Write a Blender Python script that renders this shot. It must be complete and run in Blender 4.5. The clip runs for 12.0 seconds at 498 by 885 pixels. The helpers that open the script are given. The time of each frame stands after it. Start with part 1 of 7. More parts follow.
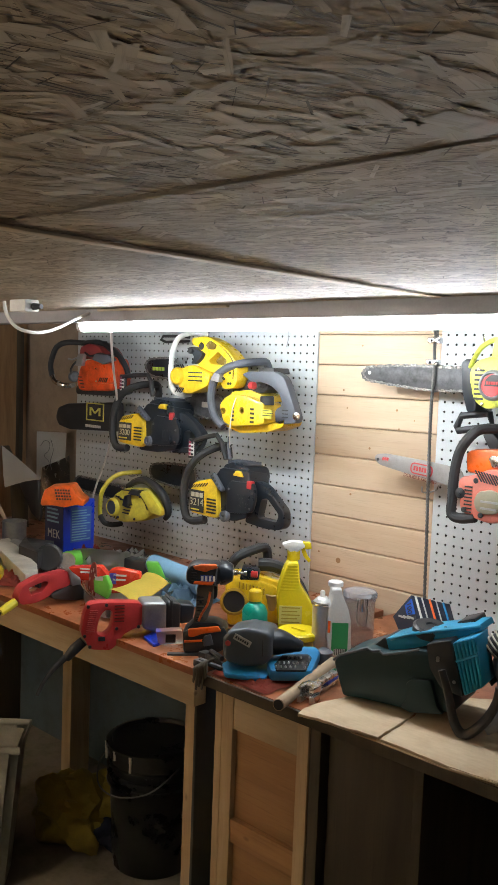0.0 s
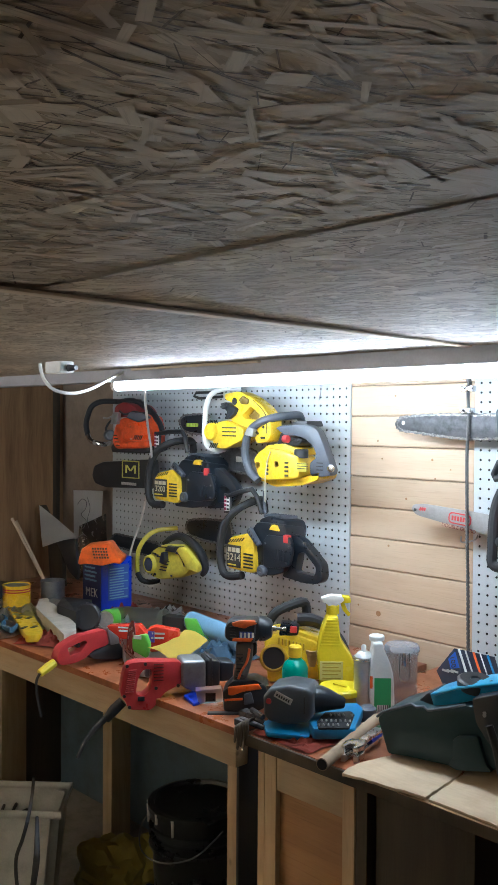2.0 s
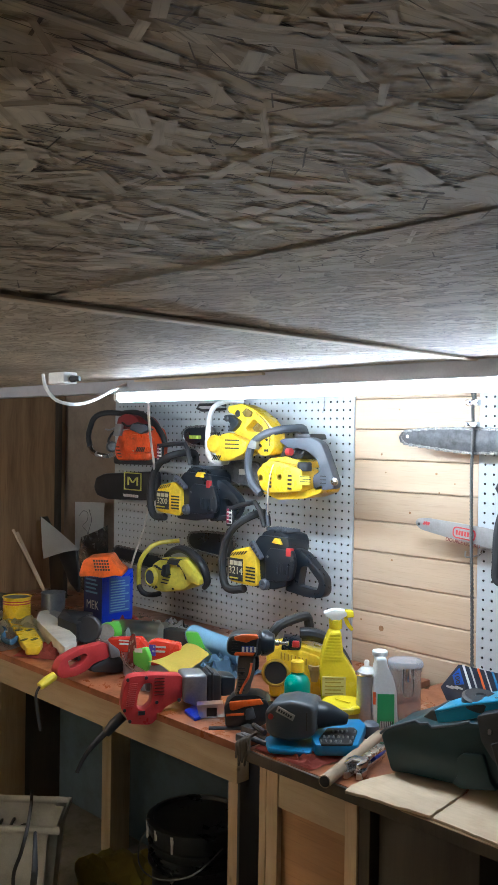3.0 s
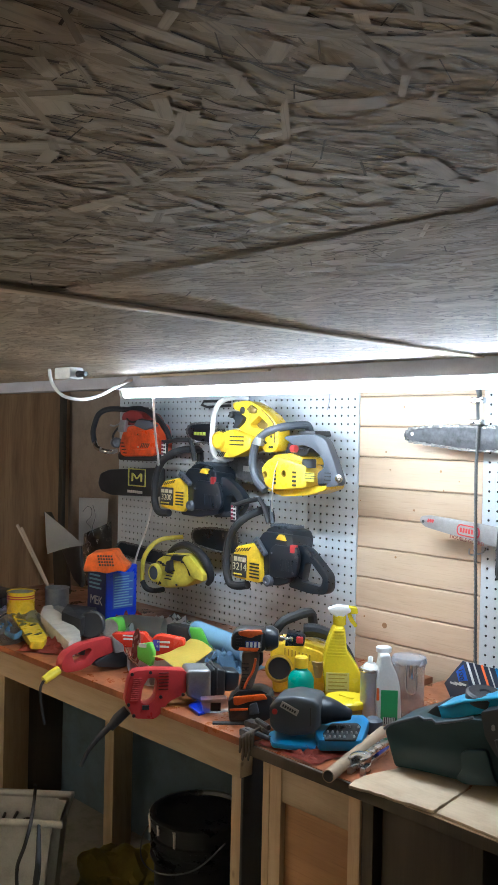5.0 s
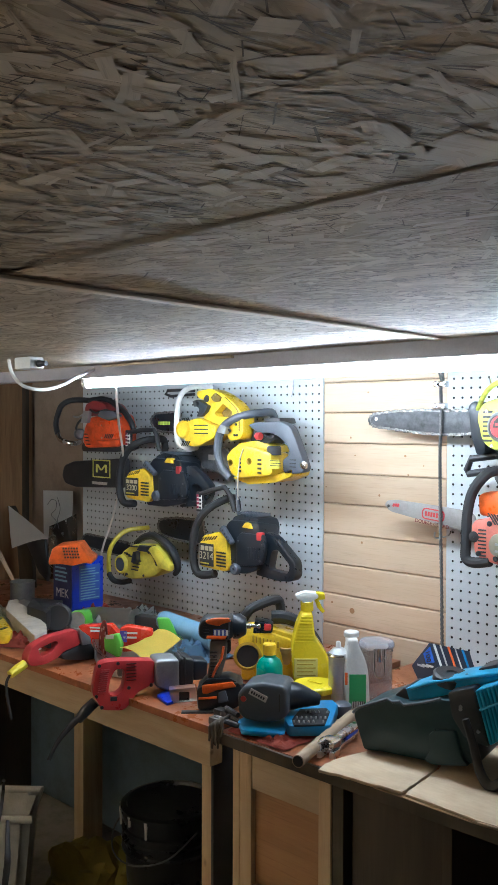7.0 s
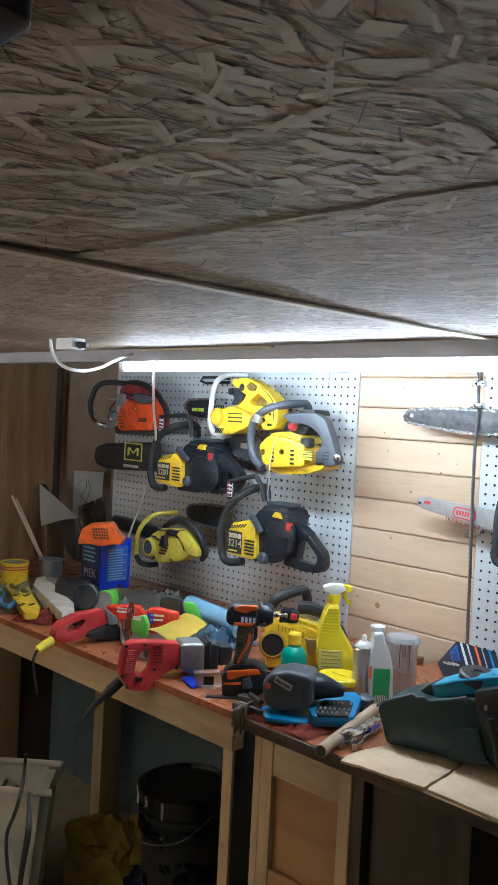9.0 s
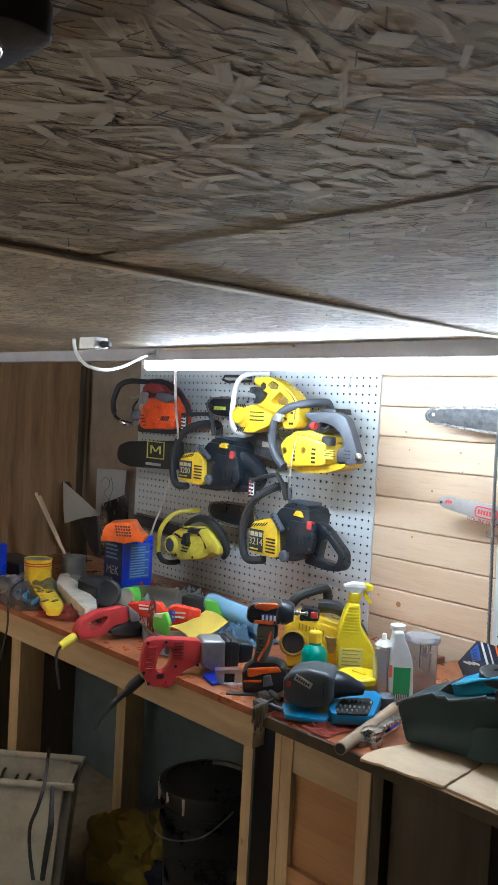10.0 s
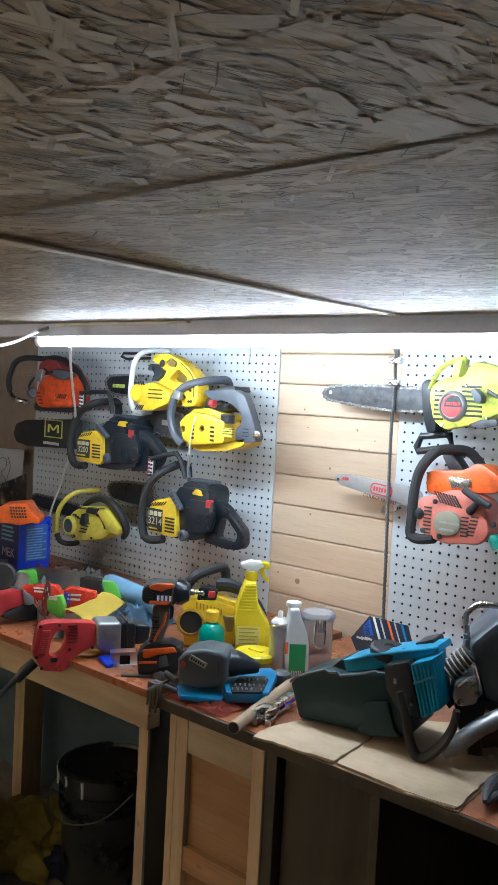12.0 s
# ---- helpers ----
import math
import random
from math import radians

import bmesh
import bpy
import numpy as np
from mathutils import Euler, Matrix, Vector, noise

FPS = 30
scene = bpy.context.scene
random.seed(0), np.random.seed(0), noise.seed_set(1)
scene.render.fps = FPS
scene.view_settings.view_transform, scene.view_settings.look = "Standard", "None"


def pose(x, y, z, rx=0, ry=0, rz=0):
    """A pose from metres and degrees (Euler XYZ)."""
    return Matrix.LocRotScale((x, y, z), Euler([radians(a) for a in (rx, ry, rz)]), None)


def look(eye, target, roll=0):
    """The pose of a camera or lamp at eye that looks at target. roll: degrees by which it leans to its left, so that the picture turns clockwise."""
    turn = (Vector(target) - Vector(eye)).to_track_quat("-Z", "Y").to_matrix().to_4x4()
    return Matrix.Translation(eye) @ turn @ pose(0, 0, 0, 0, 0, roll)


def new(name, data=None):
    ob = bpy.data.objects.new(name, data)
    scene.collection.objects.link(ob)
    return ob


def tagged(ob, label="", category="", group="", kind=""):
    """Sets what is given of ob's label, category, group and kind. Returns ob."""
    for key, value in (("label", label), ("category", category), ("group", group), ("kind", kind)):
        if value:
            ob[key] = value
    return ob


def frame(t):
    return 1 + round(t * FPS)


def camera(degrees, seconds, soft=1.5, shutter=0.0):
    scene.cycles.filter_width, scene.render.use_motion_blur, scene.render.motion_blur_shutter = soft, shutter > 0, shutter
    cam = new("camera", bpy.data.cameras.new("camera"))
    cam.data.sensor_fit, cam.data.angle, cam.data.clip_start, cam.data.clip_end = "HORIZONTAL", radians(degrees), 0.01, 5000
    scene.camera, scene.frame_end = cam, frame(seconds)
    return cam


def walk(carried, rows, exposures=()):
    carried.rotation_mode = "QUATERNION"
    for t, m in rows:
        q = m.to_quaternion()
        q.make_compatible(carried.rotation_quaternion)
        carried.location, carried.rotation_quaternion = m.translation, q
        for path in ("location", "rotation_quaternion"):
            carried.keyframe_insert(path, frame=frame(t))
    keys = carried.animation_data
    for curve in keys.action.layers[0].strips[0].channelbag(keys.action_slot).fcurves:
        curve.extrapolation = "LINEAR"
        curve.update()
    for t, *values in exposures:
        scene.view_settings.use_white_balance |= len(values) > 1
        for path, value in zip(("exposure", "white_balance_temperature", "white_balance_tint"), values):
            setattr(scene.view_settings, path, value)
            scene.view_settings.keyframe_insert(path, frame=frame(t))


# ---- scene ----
cam = camera(32.0, 12.0, soft=1.0)
PATH = [
    (0, (0.006, -2.04, 1.575), (-1.359, -0.589, 1.409), 2.1),
    (0.5, (0.008, -2.048, 1.572), (-1.406, -0.638, 1.46), 0.6),
    (1, (0.016, -2.039, 1.574), (-1.397, -0.627, 1.481), -2.8),
    (1.5, (0.009, -2.042, 1.576), (-1.41, -0.633, 1.511), -0.7),
    (2, (0.007, -2.04, 1.578), (-1.422, -0.642, 1.532), 0.4),
    (2.5, (-0.001, -2.033, 1.577), (-1.433, -0.637, 1.556), 0.6),
    (4.5, (-0.007, -2.047, 1.576), (-1.44, -0.652, 1.554), 1.6),
    (5, (-0.006, -2.045, 1.571), (-1.441, -0.653, 1.551), 1.2),
    (5.5, (0.003, -2.034, 1.569), (-1.387, -0.596, 1.553), 0.7),
    (6, (0.002, -2.041, 1.567), (-1.374, -0.591, 1.544), 0.4),
    (6.5, (0.002, -2.035, 1.568), (-1.371, -0.581, 1.541), 0.1),
    (7, (-0.01, -2.033, 1.561), (-1.39, -0.587, 1.522), 0.2),
    (8.8, (-0.014, -2.052, 1.564), (-1.407, -0.618, 1.508), 2.5),
    (9, (-0.021, -2.059, 1.561), (-1.441, -0.652, 1.496), 2.9),
    (9.5, (-0.017, -2.064, 1.566), (-1.472, -0.693, 1.501), 3.1),
    (10, (-0.011, -2.063, 1.563), (-1.467, -0.694, 1.491), 3.0),
    (10.5, (-0.013, -2.048, 1.559), (-1.464, -0.674, 1.479), 3.1),
    (11, (-0.006, -2.031, 1.561), (-1.43, -0.63, 1.475), 3.0),
    (11.5, (-0.003, -2.022, 1.56), (-1.39, -0.585, 1.459), 2.9),
    (12, (-0.002, -2.016, 1.563), (-1.309, -0.507, 1.452), 3.0),
]
walk(cam, [(t, look(eye, target, roll)) for t, eye, target, roll in PATH],
     [(0, 0.14, 6500, 10), (0.5, 0.18, 6000, 9), (1.2, 0.22, 5600, 7), (2.7, 0.24, 5600, 7), (4.8, 0.36, 5600, 7), (7.0, 0.2, 5600, 7), (9.0, 0.22, 5600, 7), (9.5, 0.42, 5600, 7), (12, 0.24, 5600, 7)])

# ---- world and light ----
world = bpy.data.worlds.new("world")
world.use_nodes = True
world.node_tree.nodes["Background"].inputs[0].default_value = (0.5, 0.6, 0.8, 1)
world.node_tree.nodes["Background"].inputs[1].default_value = 0.02
scene.world = world
scene.view_settings.exposure = 0.0

CEIL, TOP, FRONT, TUBE_Y, TUBE_Z = 1.727, 0.91, -0.735, -0.575, 1.683

# ---- materials ----
def nodes_of(name):
    m = bpy.data.materials.new(name)
    m.use_nodes = True
    nt = m.node_tree
    return m, nt, nt.nodes["Principled BSDF"], nt.nodes, nt.links


def mixer(nt, a, b, fac, mode="MIX"):
    """A colour mix; a, b and fac are sockets or values."""
    n = nt.nodes.new("ShaderNodeMix")
    n.data_type, n.blend_type = "RGBA", mode
    for socket, v in ((n.inputs[0], fac), (n.inputs[6], a), (n.inputs[7], b)):
        if hasattr(v, "is_output"):
            nt.links.new(v, socket)
        elif isinstance(v, (int, float)):
            socket.default_value = v
        else:
            socket.default_value = (*v, 1)
    return n.outputs[2]


def ramp(nt, src, lo, hi):
    n = nt.nodes.new("ShaderNodeMapRange")
    nt.links.new(src, n.inputs[0])
    n.inputs[1].default_value, n.inputs[2].default_value = lo, hi
    return n.outputs[0]


def noise_tex(nt, vec, scale, detail=3.0, rough=0.55, kind="ShaderNodeTexNoise"):
    n = nt.nodes.new(kind)
    if vec is not None:
        nt.links.new(vec, n.inputs["Vector"])
    n.inputs["Scale"].default_value = scale
    if kind == "ShaderNodeTexNoise":
        n.inputs["Detail"].default_value, n.inputs["Roughness"].default_value = detail, rough
    return n


def mapped(nt, vec, scale=(1, 1, 1), rot=(0, 0, 0)):
    n = nt.nodes.new("ShaderNodeMapping")
    nt.links.new(vec, n.inputs[0])
    n.inputs["Scale"].default_value, n.inputs["Rotation"].default_value = scale, rot
    return n.outputs[0]


def bumped(nt, bsdf, height, strength, dist=0.001):
    n = nt.nodes.new("ShaderNodeBump")
    n.inputs["Strength"].default_value, n.inputs["Distance"].default_value = strength, dist
    nt.links.new(height, n.inputs["Height"])
    nt.links.new(n.outputs[0], bsdf.inputs["Normal"])


def plain(name, col, rough=0.5, metal=0.0, dirt=0.35, dirt_col=(0.06, 0.05, 0.04), grain=220.0, bump=0.15, clear=0.0, stretch=(1, 1, 1), blotch=9.0, edge=0.46):
    """A worn surface: colour, grime in blotches, scuffs, fine grain."""
    m, nt, b, nodes, links = nodes_of(name)
    co = nodes.new("ShaderNodeTexCoord").outputs["Object"]
    big = noise_tex(nt, co, blotch, 6.0, 0.68).outputs[0]
    fine = noise_tex(nt, mapped(nt, co, stretch), grain, 3.0).outputs[0]
    c = mixer(nt, tuple(x * 0.94 for x in col), tuple(min(1, x * 1.04) for x in col), ramp(nt, fine, 0.3, 0.7))
    grime = nodes.new("ShaderNodeMath")
    grime.operation = "MULTIPLY"
    links.new(ramp(nt, big, edge, edge + 0.30), grime.inputs[0])
    grime.inputs[1].default_value = dirt
    c = mixer(nt, c, dirt_col, grime.outputs[0])
    links.new(c, b.inputs["Base Color"])
    r = nodes.new("ShaderNodeMapRange")
    links.new(big, r.inputs[0])
    r.inputs[1].default_value, r.inputs[2].default_value = 0.3, 0.7
    r.inputs[3].default_value, r.inputs[4].default_value = max(0.04, rough - 0.12), min(1, rough + 0.15)
    links.new(r.outputs[0], b.inputs["Roughness"])
    b.inputs["Metallic"].default_value = metal
    b.inputs["Coat Weight"].default_value = clear
    bumped(nt, b, fine, bump)
    return m


def wood(name, light, dark, axis=0, scale=1.0, rough=0.6, knots=True):
    """Sawn timber with its grain along one axis and a tone of its own for each piece."""
    m, nt, b, nodes, links = nodes_of(name)
    co = nodes.new("ShaderNodeTexCoord").outputs["Object"]
    info = nodes.new("ShaderNodeObjectInfo").outputs["Random"]
    off = nodes.new("ShaderNodeVectorMath")
    off.operation = "MULTIPLY_ADD"
    links.new(info, off.inputs[0])
    off.inputs[1].default_value = (7.0, 5.0, 9.0)
    links.new(co, off.inputs[2])
    s = [26 * scale] * 3
    s[axis] = 1.6 * scale
    bent = nodes.new("ShaderNodeVectorMath")
    bent.operation = "MULTIPLY_ADD"
    links.new(noise_tex(nt, off.outputs[0], 4.0 * scale, 2.0).outputs["Color"], bent.inputs[0])
    bent.inputs[1].default_value = (0.05, 0.05, 0.05)
    links.new(off.outputs[0], bent.inputs[2])
    g = noise_tex(nt, mapped(nt, bent.outputs[0], s), 1.0, 5.0, 0.6).outputs[0]
    s2 = [420 * scale] * 3
    s2[axis] = 12 * scale
    f = noise_tex(nt, mapped(nt, off.outputs[0], s2), 1.0, 2.0).outputs[0]
    c = mixer(nt, light, dark, ramp(nt, g, 0.38, 0.72))
    c = mixer(nt, c, tuple(x * 0.75 for x in dark), ramp(nt, f, 0.55, 1.0))
    tone = nodes.new("ShaderNodeMapRange")
    links.new(info, tone.inputs[0])
    tone.inputs[3].default_value, tone.inputs[4].default_value = 0.82, 1.1
    hs = nodes.new("ShaderNodeHueSaturation")
    links.new(tone.outputs[0], hs.inputs["Value"])
    links.new(c, hs.inputs["Color"])
    c = hs.outputs[0]
    if knots:
        v = noise_tex(nt, mapped(nt, off.outputs[0], [7.0 if i == axis else 13.0 for i in range(3)]), 1.0, kind="ShaderNodeTexVoronoi")
        k = nodes.new("ShaderNodeMapRange")
        links.new(v.outputs["Distance"], k.inputs[0])
        k.inputs[1].default_value, k.inputs[2].default_value, k.inputs[3].default_value, k.inputs[4].default_value = 0.04, 0.10, 0.85, 0.0
        c = mixer(nt, c, tuple(x * 0.4 for x in dark), k.outputs[0])
    links.new(c, b.inputs["Base Color"])
    b.inputs["Roughness"].default_value = rough
    bumped(nt, b, f, 0.2)
    return m


def flakes_material(name, lo, hi, crack):
    """Pressed wood strands: each has its own tone, with dark grain along its length."""
    m, nt, b, nodes, links = nodes_of(name)
    uv = nodes.new("ShaderNodeUVMap").outputs[0]
    co = nodes.new("ShaderNodeTexCoord").outputs["Object"]
    tone = noise_tex(nt, uv, 2.0, 0.0).outputs[0]
    g = noise_tex(nt, mapped(nt, uv, (18, 520, 1)), 1.0, 4.0, 0.65).outputs[0]
    c = mixer(nt, lo, hi, ramp(nt, tone, 0.25, 0.75))
    c = mixer(nt, c, crack, ramp(nt, g, 0.53, 0.86))
    big = noise_tex(nt, co, 2.6, 5.0).outputs[0]
    c = mixer(nt, c, (0.15, 0.11, 0.07), ramp(nt, big, 0.44, 0.92))
    links.new(c, b.inputs["Base Color"])
    b.inputs["Roughness"].default_value = 0.55
    bumped(nt, b, g, 0.12, 0.001)
    return m


def glow(name, col, strength):
    m, nt, b, nodes, links = nodes_of(name)
    b.inputs["Base Color"].default_value = (0.9, 0.9, 0.9, 1)
    b.inputs["Emission Color"].default_value = (*col, 1)
    b.inputs["Emission Strength"].default_value = strength
    return m


def clear(name, col=(1, 1, 1), rough=0.08, alpha=1.0):
    m, nt, b, nodes, links = nodes_of(name)
    b.inputs["Base Color"].default_value = (*col, 1)
    b.inputs["Roughness"].default_value = rough
    b.inputs["Transmission Weight"].default_value = alpha
    b.inputs["IOR"].default_value = 1.3
    return m


OSB = flakes_material("strand_board", (0.36, 0.27, 0.165), (0.70, 0.585, 0.42), (0.10, 0.07, 0.042))
OSB_PALE = flakes_material("pale_strand", (0.55, 0.45, 0.32), (0.74, 0.64, 0.49), (0.33, 0.255, 0.165))
OSB_DARK = flakes_material("dark_strand", (0.075, 0.052, 0.033), (0.19, 0.135, 0.085), (0.04, 0.028, 0.016))
PINE = wood("pine", (0.63, 0.475, 0.33), (0.55, 0.385, 0.25), 0, 1.0, 0.45, False)
STUD = wood("stud_pine", (0.50, 0.385, 0.245), (0.38, 0.265, 0.155), 0, 1.0, 0.6)
BATTEN = wood("pale_batten", (0.66, 0.54, 0.38), (0.54, 0.42, 0.27), 1, 1.0, 0.6, False)
STUD_V = wood("stud_pine_upright", (0.49, 0.365, 0.225), (0.37, 0.25, 0.14), 2, 1.0, 0.6)
PANEL = wood("stained_panel", (0.47, 0.285, 0.14), (0.22, 0.115, 0.052), 2, 0.8, 0.4, False)
DOOR_WOOD = wood("orange_pine", (0.42, 0.23, 0.10), (0.28, 0.135, 0.055), 0, 0.7, 0.45)
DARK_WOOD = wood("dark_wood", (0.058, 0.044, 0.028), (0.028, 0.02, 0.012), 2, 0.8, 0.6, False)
BENCH = plain("worn_orange_stain", (0.34, 0.11, 0.042), 0.32, dirt=0.95, dirt_col=(0.10, 0.042, 0.02), grain=90)
PEG = plain("pegboard_paint", (0.53, 0.56, 0.575), 0.42, dirt=0.12, dirt_col=(0.4, 0.4, 0.38), grain=300, bump=0.06)
# Near-black colour stands in for the shade inside the pegboard holes.
PEG_IN = plain("hole_shade", (0.035, 0.03, 0.025), 0.9)
CONCRETE = plain("dusty_concrete", (0.24, 0.22, 0.19), 0.85, dirt=0.6, grain=60, bump=0.4)
BLUE_WALL = plain("blue_grey_paint", (0.10, 0.145, 0.18), 0.6, dirt=0.4)
# Tone of the unseen walls, picked for the light they bounce.
UNSEEN_WALL = plain("unseen_wall_brown", (0.34, 0.26, 0.18), 0.7, dirt=0.3, grain=80)
BROWN_BOARD = plain("brown_hardboard", (0.30, 0.225, 0.165), 0.6, dirt=0.35, grain=150)
BEAM = plain("grey_painted_metal", (0.40, 0.39, 0.415), 0.4, dirt=0.3, dirt_col=(0.2, 0.18, 0.17))
TUBE = glow("lit_tube", (0.88, 0.96, 1.0), 72.0)
# Bulb of the added fill lamp, which stands out of view.
FILL_BULB = glow("warm_fill_bulb", (1.0, 0.955, 0.86), 1650.0)
WHITE = plain("white_plastic", (0.74, 0.73, 0.70), 0.4, dirt=0.2)
CREAM = plain("cream_plastic", (0.62, 0.58, 0.50), 0.45, dirt=0.4)
PAPER = plain("paper", (0.70, 0.70, 0.69), 0.8, dirt=0.08, bump=0.05)
BLACK = plain("black_plastic", (0.022, 0.023, 0.026), 0.42, dirt=0.3, dirt_col=(0.06, 0.056, 0.05), bump=0.25)
CHARCOAL = plain("charcoal_plastic", (0.011, 0.016, 0.023), 0.34, dirt=0.2, dirt_col=(0.06, 0.06, 0.06))
GREY = plain("grey_plastic", (0.085, 0.095, 0.115), 0.45, dirt=0.35, dirt_col=(0.05, 0.05, 0.05))
RUBBER = plain("rubber", (0.024, 0.024, 0.026), 0.7, dirt=0.35, dirt_col=(0.08, 0.075, 0.07))
YELLOW = plain("yellow_paint", (0.82, 0.55, 0.025), 0.30, dirt=0.5, dirt_col=(0.16, 0.10, 0.02), clear=0.2, blotch=20.0)
PALE_YELLOW = plain("pale_yellow_paint", (0.72, 0.62, 0.07), 0.38, dirt=0.65, dirt_col=(0.22, 0.18, 0.04), blotch=18.0)
LIME = plain("chartreuse_paint", (0.60, 0.64, 0.09), 0.38, dirt=1.0, dirt_col=(0.07, 0.07, 0.035), blotch=34.0, edge=0.47)
ORANGE = plain("orange_paint", (0.80, 0.13, 0.015), 0.36, dirt=0.75, dirt_col=(0.12, 0.03, 0.015), clear=0.2, blotch=22.0)
RED_ORANGE = plain("red_orange_paint", (0.74, 0.085, 0.015), 0.34, dirt=0.8, dirt_col=(0.12, 0.025, 0.015), clear=0.2, blotch=22.0)
FADED_RED = plain("sun_faded_red_plastic", (0.62, 0.17, 0.12), 0.5, dirt=0.6, dirt_col=(0.26, 0.09, 0.07), blotch=20.0)
RED = plain("red_plastic", (0.50, 0.042, 0.045), 0.36, dirt=0.35, dirt_col=(0.16, 0.02, 0.02))
BAR_STEEL = plain("bar_steel", (0.10, 0.10, 0.105), 0.5, 0.25, dirt=0.85, dirt_col=(0.028, 0.026, 0.026), stretch=(0.1, 1, 1), blotch=38.0, edge=0.42)
# Dark oil blotches; the bright spots left between them are painted glints.
CHAIN = plain("oily_glint_chain", (0.30, 0.29, 0.28), 0.3, 0.7, dirt=0.8, dirt_col=(0.012, 0.012, 0.012), blotch=160.0, edge=0.40)
DARK_STEEL = plain("oily_wire_steel", (0.16, 0.155, 0.15), 0.45, 0.5, dirt=0.5)
BAR_PALE = plain("worn_bright_bar", (0.30, 0.285, 0.275), 0.5, 0.2, dirt=0.6, dirt_col=(0.16, 0.14, 0.13), blotch=24.0)
PALE_STEEL = plain("bright_bar_steel", (0.55, 0.53, 0.51), 0.4, 0.35, dirt=0.4, dirt_col=(0.25, 0.22, 0.2))
CHROME = plain("worn_chrome", (0.62, 0.62, 0.62), 0.24, 1.0, dirt=0.3)
CAST = plain("cast_alloy", (0.36, 0.37, 0.38), 0.45, 0.7, dirt=0.5)
CARD = plain("cardboard", (0.54, 0.41, 0.27), 0.85, dirt=0.35, dirt_col=(0.24, 0.15, 0.08), grain=120, stretch=(0.2, 1, 1))
TEAL = plain("teal_plastic", (0.012, 0.27, 0.48), 0.4, dirt=0.3)
DEEP_GREEN = plain("deep_green_plastic", (0.004, 0.030, 0.037), 0.42, dirt=0.06, dirt_col=(0.05, 0.055, 0.05))
BLUE = plain("blue_paint", (0.012, 0.05, 0.60), 0.32, dirt=0.25, dirt_col=(0.01, 0.01, 0.08), clear=0.3)
SKY_BLUE = plain("sky_blue_plastic", (0.008, 0.18, 0.40), 0.4, dirt=0.25)
PALE_BLUE = plain("pale_blue_foam", (0.20, 0.38, 0.55), 0.7, dirt=0.2)
GREEN = plain("green_print", (0.03, 0.30, 0.10), 0.45, dirt=0.2)
BRIGHT_GREEN = plain("bright_green_film", (0.16, 0.55, 0.07), 0.35, dirt=0.2)
RAG = plain("red_shop_cloth", (0.38, 0.07, 0.045), 0.95, dirt=0.5, dirt_col=(0.14, 0.04, 0.03), grain=400, bump=0.6)
DOWEL = plain("dusty_card_tube", (0.36, 0.26, 0.17), 0.8, dirt=0.5)
BAG = plain("black_bin_plastic", (0.012, 0.014, 0.016), 0.3, dirt=0.3)
TOTE = plain("grey_tote_plastic", (0.42, 0.42, 0.40), 0.5, dirt=0.4)
GLASS = clear("clear_plastic", (0.93, 0.95, 0.95), 0.12)
KHAKI = plain("cream_print", (0.52, 0.47, 0.34), 0.5, dirt=0.2)
MAROON = plain("maroon_print", (0.26, 0.03, 0.07), 0.5)
AMBER = plain("smoky_amber_plastic", (0.16, 0.11, 0.03), 0.3)
FROST = clear("frosted_plastic", (0.86, 0.88, 0.87), 0.45)

# ---- builders ----
def thing(name, label, category, at, group="", kind=""):
    ob = new(name)
    ob.location = at
    return tagged(ob, label, category, group, kind)


def anchor(ob):
    at = Vector(ob.location)
    while ob.parent:
        ob = ob.parent
        at += Vector(ob.location)
    return at


def finish(me, sharp=35):
    me.polygons.foreach_set("use_smooth", [True] * len(me.polygons))
    me.set_sharp_from_angle(angle=radians(sharp))


def part(name, bm, material, parent=None, label="", m=None):
    """One mesh object under a thing or a part; bm is in world coordinates, or in those of the pose m."""
    if m is not None:
        bm.transform(m)
    if parent is not None:
        bm.transform(Matrix.Translation(-anchor(parent)))
    bmesh.ops.recalc_face_normals(bm, faces=bm.faces)
    me = bpy.data.meshes.new(name)
    bm.to_mesh(me)
    bm.free()
    me.materials.append(material)
    finish(me)
    ob = new(name, me)
    if parent is not None:
        ob.parent = parent
    if label:
        ob["label"] = label
    return ob


def whole(name, bm, material, label, category, m=None, group="", kind=""):
    """A thing of one mesh, its origin at the middle of its base."""
    if m is not None:
        bm.transform(m)
    lo = Vector([min(v.co[i] for v in bm.verts) for i in range(3)])
    hi = Vector([max(v.co[i] for v in bm.verts) for i in range(3)])
    at = Vector(((lo.x + hi.x) / 2, (lo.y + hi.y) / 2, lo.z))
    bm.transform(Matrix.Translation(-at))
    ob = part(name, bm, material)
    ob.location = at
    return tagged(ob, label, category, group, kind)


def box(x0, x1, y0, y1, z0, z1, bevel=0.0, seg=2):
    bm = bmesh.new()
    bmesh.ops.create_cube(bm, size=1.0)
    for v in bm.verts:
        v.co = (x0 + (v.co.x + 0.5) * (x1 - x0), y0 + (v.co.y + 0.5) * (y1 - y0), z0 + (v.co.z + 0.5) * (z1 - z0))
    if bevel:
        bmesh.ops.bevel(bm, geom=bm.edges[:], offset=bevel, segments=seg, affect="EDGES", profile=0.6)
    return bm


